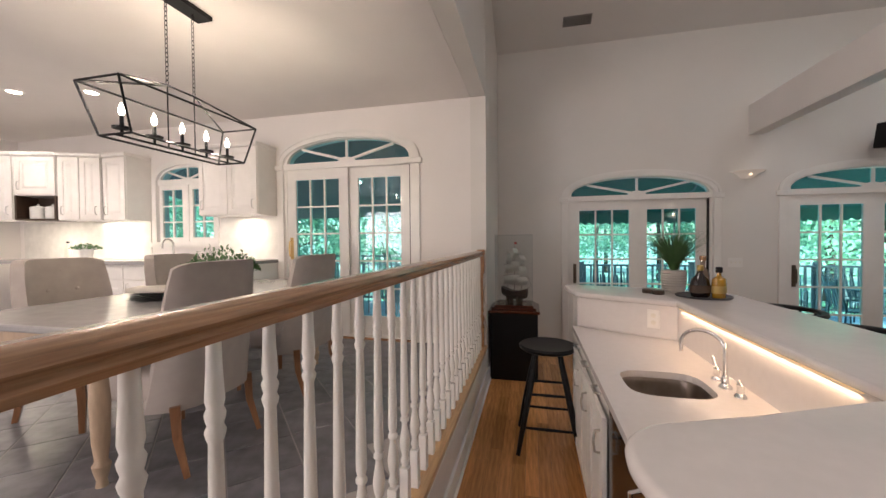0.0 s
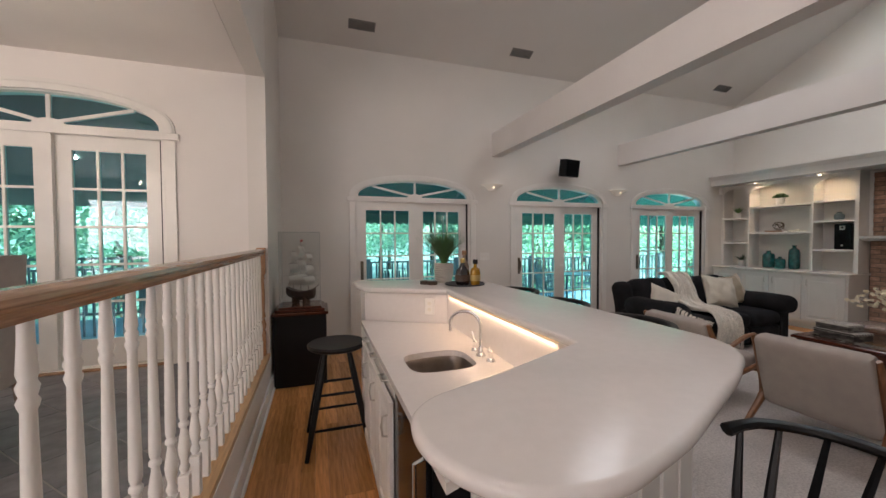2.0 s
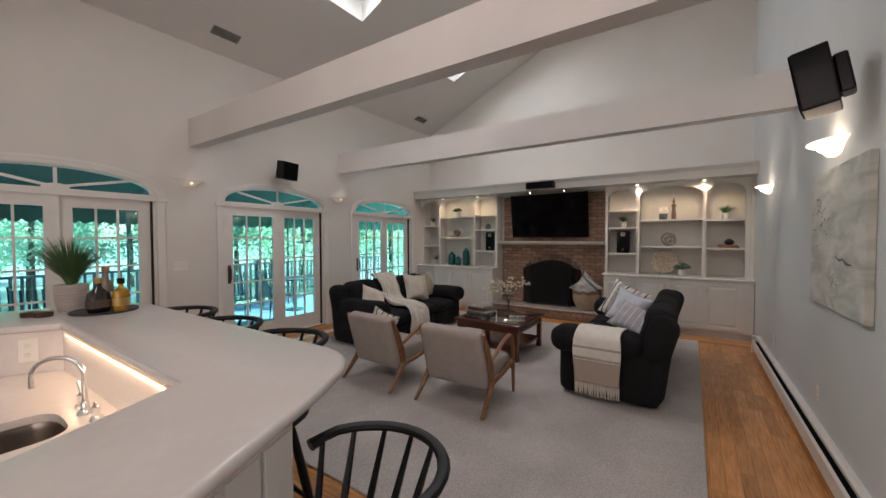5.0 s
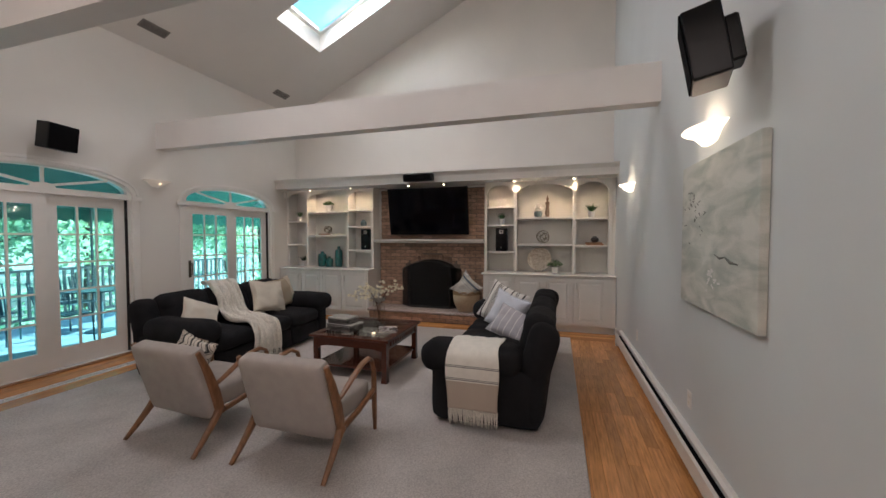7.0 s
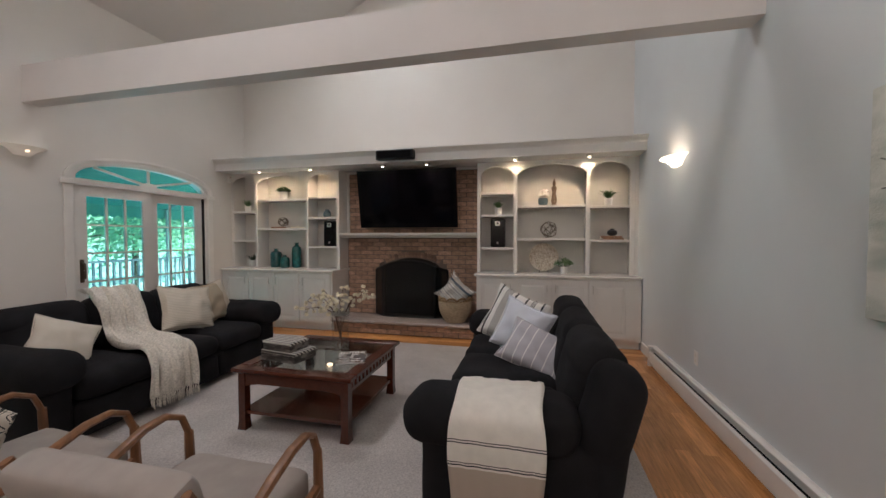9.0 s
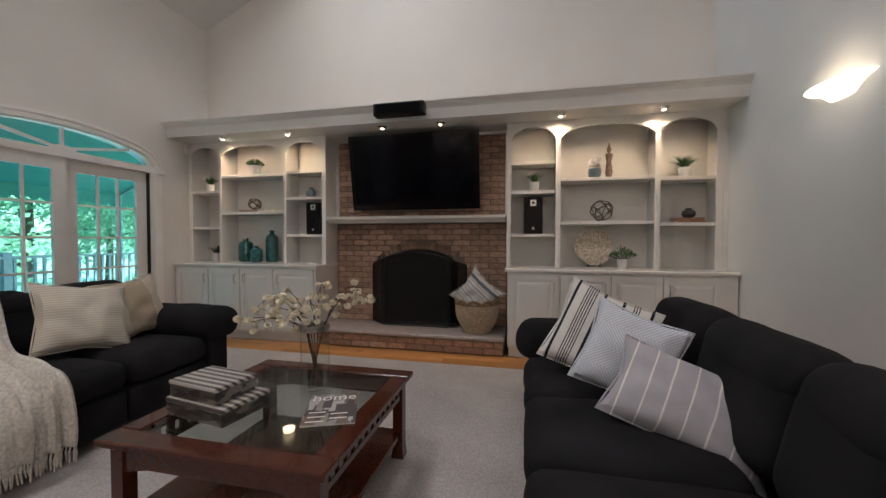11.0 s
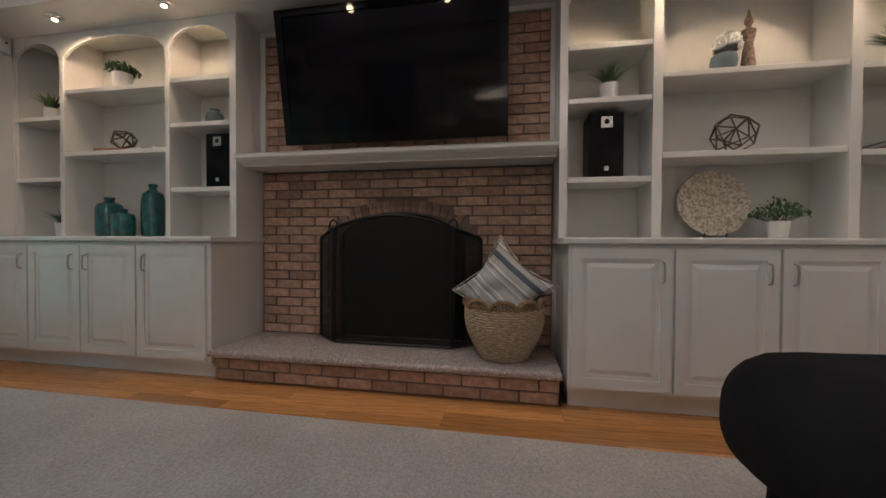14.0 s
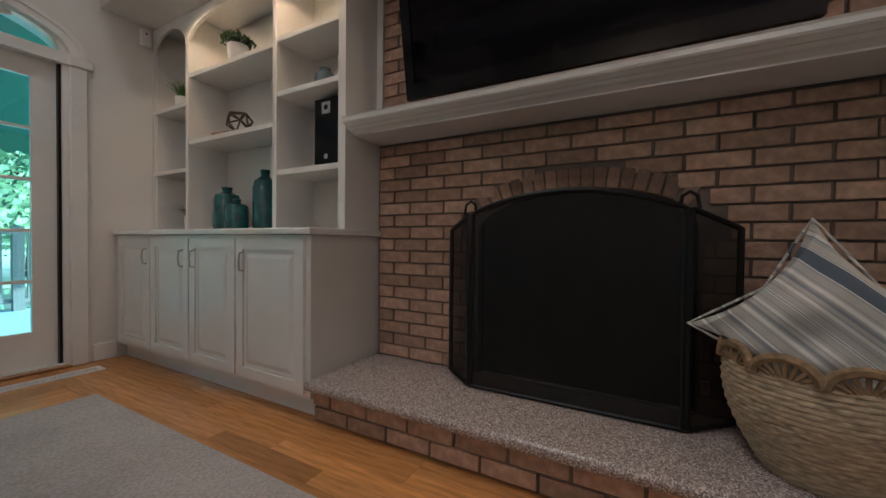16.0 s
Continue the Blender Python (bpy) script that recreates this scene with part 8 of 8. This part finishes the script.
def tree(m, h_, r_, n_leaf, seed, label, leaf=0.11, mt="leaf"):
    t_ = thing("tree", m, label, "tree", "garden trees")
    rr = random.Random(seed)
    tk = tube(B(), [(0, 0, -0.1), (0.06, 0.02, h_ * 0.3), (0.0, 0.08, h_ * 0.6), (0.1, 0.0, h_ * 0.9)], 0.1, 8, radii=[0.17, 0.13, 0.09, 0.03])
    cl = []
    for k in range(10):
        a, z = rr.uniform(0, 2 * math.pi), h_ * rr.uniform(0.36, 0.95)
        l_ = r_ * rr.uniform(0.55, 1.0)
        e_ = Vector((l_ * math.cos(a), l_ * math.sin(a), z + rr.uniform(-0.2, 0.7)))
        tube(tk, [(0.03, 0.03, z), e_ * 0.5 + Vector((0, 0, z * 0.5 + 0.1)), e_], 0.03, 5, radii=[0.05, 0.03, 0.01])
        cl.append(e_)
    part("trunk", tk, M["bark"], t_, smooth=True)
    for _ in range(16):
        a = rr.uniform(0, 2 * math.pi)
        cl.append(Vector((r_ * 0.9 * rr.random() * math.cos(a), r_ * 0.9 * rr.random() * math.sin(a), h_ * rr.uniform(0.30, 1.05))))
    vs, fs = [], []
    for _ in range(n_leaf):
        c_ = rr.choice(cl)
        p_ = c_ + Vector((rr.gauss(0, 0.34), rr.gauss(0, 0.34), rr.gauss(0, 0.26))) * (r_ / 1.6)
        ax = Vector((rr.gauss(0, 1), rr.gauss(0, 1), rr.gauss(0.5, 1))).normalized()
        u = ax.orthogonal().normalized() * leaf * rr.uniform(0.6, 1.2)
        v = ax.cross(u) * 0.6
        i = len(vs)
        vs += [p_ - u, p_ + v, p_ + u, p_ - v]
        fs.append((i, i + 1, i + 2, i + 3))
    me = bpy.data.meshes.new("crown")
    me.from_pydata([tuple(v) for v in vs], [], fs)
    me.materials.append(M[mt])
    o = new("crown", me)
    o.parent = t_
    return t_


trees = [tree(pose(0, 0, 0), 6.5, 2.3, 5200, 1, "leafy deciduous garden tree with an uneven green crown"),
         tree(pose(0, 0, 0), 5.5, 2.0, 4800, 2, "leafy deciduous garden tree with an uneven green crown", 0.10, "leaf_light")]
spots = [(-9.5, 14.5), (-5.2, 13.6), (-13.5, 12.0), (-16.5, 14.5), (-19.5, 18.0), (-12.5, 16.0), (-2.2, 12.6), (1.6, 19.5), (9.5, 20.0), (9.6, 15.0), (12.8, 17.5), (-8.5, 18.0), (-3.5, 16.0), (4.0, 24.0), (8.0, 26.0), (12.5, 23.5), (17, 20), (0.0, 25.0), (-5.0, 23.0), (21.0, 16.5), (24.0, 25.0), (16.5, 14.5), (30, 20), (-12, 20), (13, 30), (20, 31), (6, 32), (-1, 33), (27, 33)]
rnd = random.Random(9)
for k, (x, y) in enumerate(spots):
    s_ = rnd.uniform(0.85, 1.3)
    src = trees[k % 2]
    m = Matrix.Translation((x, y, -1.1)) @ pose(0, 0, 0, 0, 0, rnd.uniform(0, 360))
    if k < 2:
        src.matrix_basis = m
    else:
        copy_thing(src, m)


def shrubs():
    rr = random.Random(3)
    vs, fs = [], []
    for _ in range(9000):
        x = rr.uniform(-9, 24)
        y = rr.gauss(0, 0.5) + 11.0 + (1.4 if x > 2 else 0.0) + 0.9 * math.sin(x * 1.3)
        z = -1.1 + abs(rr.gauss(0.4, 0.4)) * (1.3 + 0.5 * math.sin(x * 2.1))
        ax = Vector((rr.gauss(0, 1), rr.gauss(0, 1), rr.gauss(0.6, 1))).normalized()
        u = ax.orthogonal().normalized() * rr.uniform(0.05, 0.10)
        v = ax.cross(u) * 0.6
        i, p_ = len(vs), Vector((x, y, z))
        vs += [p_ - u, p_ + v, p_ + u, p_ - v]
        fs.append((i, i + 1, i + 2, i + 3))
    me = bpy.data.meshes.new("shrubs")
    me.from_pydata([tuple(v) for v in vs], [], fs)
    me.materials.append(M["leaf"])
    return tagged(new("shrubs", me), "dense green shrubs beyond the deck railing", "shrubs", kind="stuff")


shrubs()

# ---- floor boards, tiles and bricks, piece by piece ----
boards = {}


def piece(name, dims, material, parent, at, inset=0.0, bev=0.0):
    key = (name, tuple(round(v, 3) for v in dims), material.name)
    if key not in boards:
        me = bpy.data.meshes.new(name)
        bm_ = box(B(), 0, dims[0], 0, dims[1], 0, dims[2])
        if bev:
            bmesh.ops.bevel(bm_, geom=[e for e in bm_.edges], offset=bev, segments=1, affect="EDGES")
        bmesh.ops.recalc_face_normals(bm_, faces=bm_.faces)
        bm_.to_mesh(me)
        bm_.free()
        me.materials.append(material)
        boards[key] = me
    o = new(name, boards[key])
    o.parent = parent
    o.location = at
    return o


rr = random.Random(21)
BW = 0.083


def floor_strip(x0, x1, y0, y1, along):
    """Oak boards of random lengths, a board's length along x or y."""
    a0, a1, b0, b1 = (x0, x1, y0, y1) if along == "x" else (y0, y1, x0, x1)
    b = b0
    while b < b1 - 0.005:
        w_ = min(BW - 0.0012, b1 - b)
        a = a0
        while a < a1 - 0.01:
            l_ = rr.choice((0.6, 0.9, 1.2, 1.5))
            if a == a0:
                l_ *= rr.choice((0.5, 0.8, 1.0))
            l_ = min(l_, a1 - a)
            if along == "x":
                piece("plank", (l_ - 0.0012, w_, 0.0105), M["oak_x"], floor_base, (a, b, -0.0118))
            else:
                piece("plank", (w_, l_ - 0.0012, 0.0105), M["oak"], floor_base, (b, a, -0.0118))
            a += l_
        b += BW


floor_strip(K_X + 0.001, 0.68, 0.6, WIN_Y, "y")
floor_strip(0.68, 2.25, 3.6, WIN_Y, "y")
floor_strip(1.25, 2.25, 0.6, 3.6, "y")
floor_strip(7.28, 7.76, R_Y, WIN_Y, "y")
floor_strip(2.25, 7.28, R_Y, 0.28, "x")
floor_strip(2.25, 7.28, 4.98, WIN_Y + 0.02, "x")
floor_strip(K_X + 0.001, 2.25, R_Y, 0.6, "x")

kfl = bpy.data.objects["floor_kitchen"]
TS = 0.33
c45, s45 = math.cos(radians(45)), math.sin(radians(45))
for i in range(-14, 15):
    for j in range(-14, 15):
        cx_, cy_ = -2.2 + (i * c45 - j * s45) * TS, 2.6 + (i * s45 + j * c45) * TS
        if -4.4 < cx_ < K_X - 0.33 and 0.5 < cy_ < K_Y - 0.24:
            o = piece("tile", (TS - 0.007, TS - 0.007, 0.009), M["tile"], kfl, (0, 0, 0), bev=0.0015)
            o.matrix_basis = Matrix.Translation((cx_, cy_, K_Z - 0.008)) @ pose(0, 0, 0, 0, 0, 45)

BL, BH, BD, JT = 0.203, 0.0575, 0.014, 0.0095


def in_arch(y, z, g=0.0):
    t = (y - FY0) / (FY1 - FY0)
    rise_ = FAPX + 0.095 + g
    tt = min(1, max(0, (y - (FY0 - 0.09)) / (FY1 - FY0 + 0.18)))
    return FY0 - 0.012 < y < FY1 + 0.012 and z < FSPR + 0.05 or (FY0 - 0.09 < y < FY1 + 0.09 and z > FSPR - 0.04 and z < FSPR + (rise_ - FSPR) * (1 - (2 * tt - 1) ** 2) ** 0.62)


def brick_rows(parent, x_front, y0, y1, z0, z1, test=None, off=0, deep=BD):
    z, row = z0, off
    while z + BH <= z1 + 0.012:
        h_ = min(BH, z1 - z)
        y = y1 + (BL + JT) / 2 * (row % 2) * 1.0
        while y > y0:
            a, b = max(y - BL, y0), min(y, y1)
            if b - a > 0.02:
                segs = [(a, b)]
                if test:
                    good = [v for v in [a + (b - a) * k / 12 for k in range(13)] if not test(v, z + h_ / 2)]
                    segs = []
                    if len(good) == 13:
                        segs = [(a, b)]
                    elif len(good) >= 3:
                        lo_, hi_ = min(good), max(good)
                        if hi_ - lo_ > 0.03 and not test((lo_ + hi_) / 2, z + h_ / 2):
                            segs = [(lo_, hi_)]
                for p_, q_ in segs:
                    piece("brick", (deep, round(q_ - p_, 2), h_), M["brick"], parent, (x_front - rr.uniform(0, 0.0025), p_, z), bev=0.0018)
            y -= BL + JT
        z += BH + JT
        row += 1


brick_rows(brick_wall, BX - 0.0005, 1.662, 3.778, 0.204, 1.392, in_arch)
brick_rows(brick_wall, BX - 0.0005, 1.682, 3.758, 1.482, SOF - 0.036, None)
brick_rows(hb, CF + 0.008, 1.665, 3.785, 0.012, 0.15, None, 0, 0.016)
na = 19
vb = {}
for k in range(na):
    t = (k + 0.5) / na
    th = math.pi * (1 - t)
    f = lambda tt: (FY0 - 0.02 + (FY1 - FY0 + 0.04) * tt, FSPR + 0.01 + (FAPX - FSPR) * (1 - (2 * tt - 1) ** 2) ** 0.62)
    if k in (0, na - 1):
        continue
    p_, q_ = Vector(f(t - 0.02)), Vector(f(t + 0.02))
    a_ = math.degrees(math.atan2(q_.y - p_.y, q_.x - p_.x))
    c_ = Vector(f(t))
    o = piece("arch_brick", (BD, 0.047, 0.088), M["brick_dark"], brick_wall, (0, 0, 0), bev=0.002)
    o.matrix_basis = Matrix.Translation((BX - 0.002, c_.x, c_.y)) @ pose(0, 0, 0, a_, 0, 0) @ Matrix.Translation((0, -0.0235, 0.0))
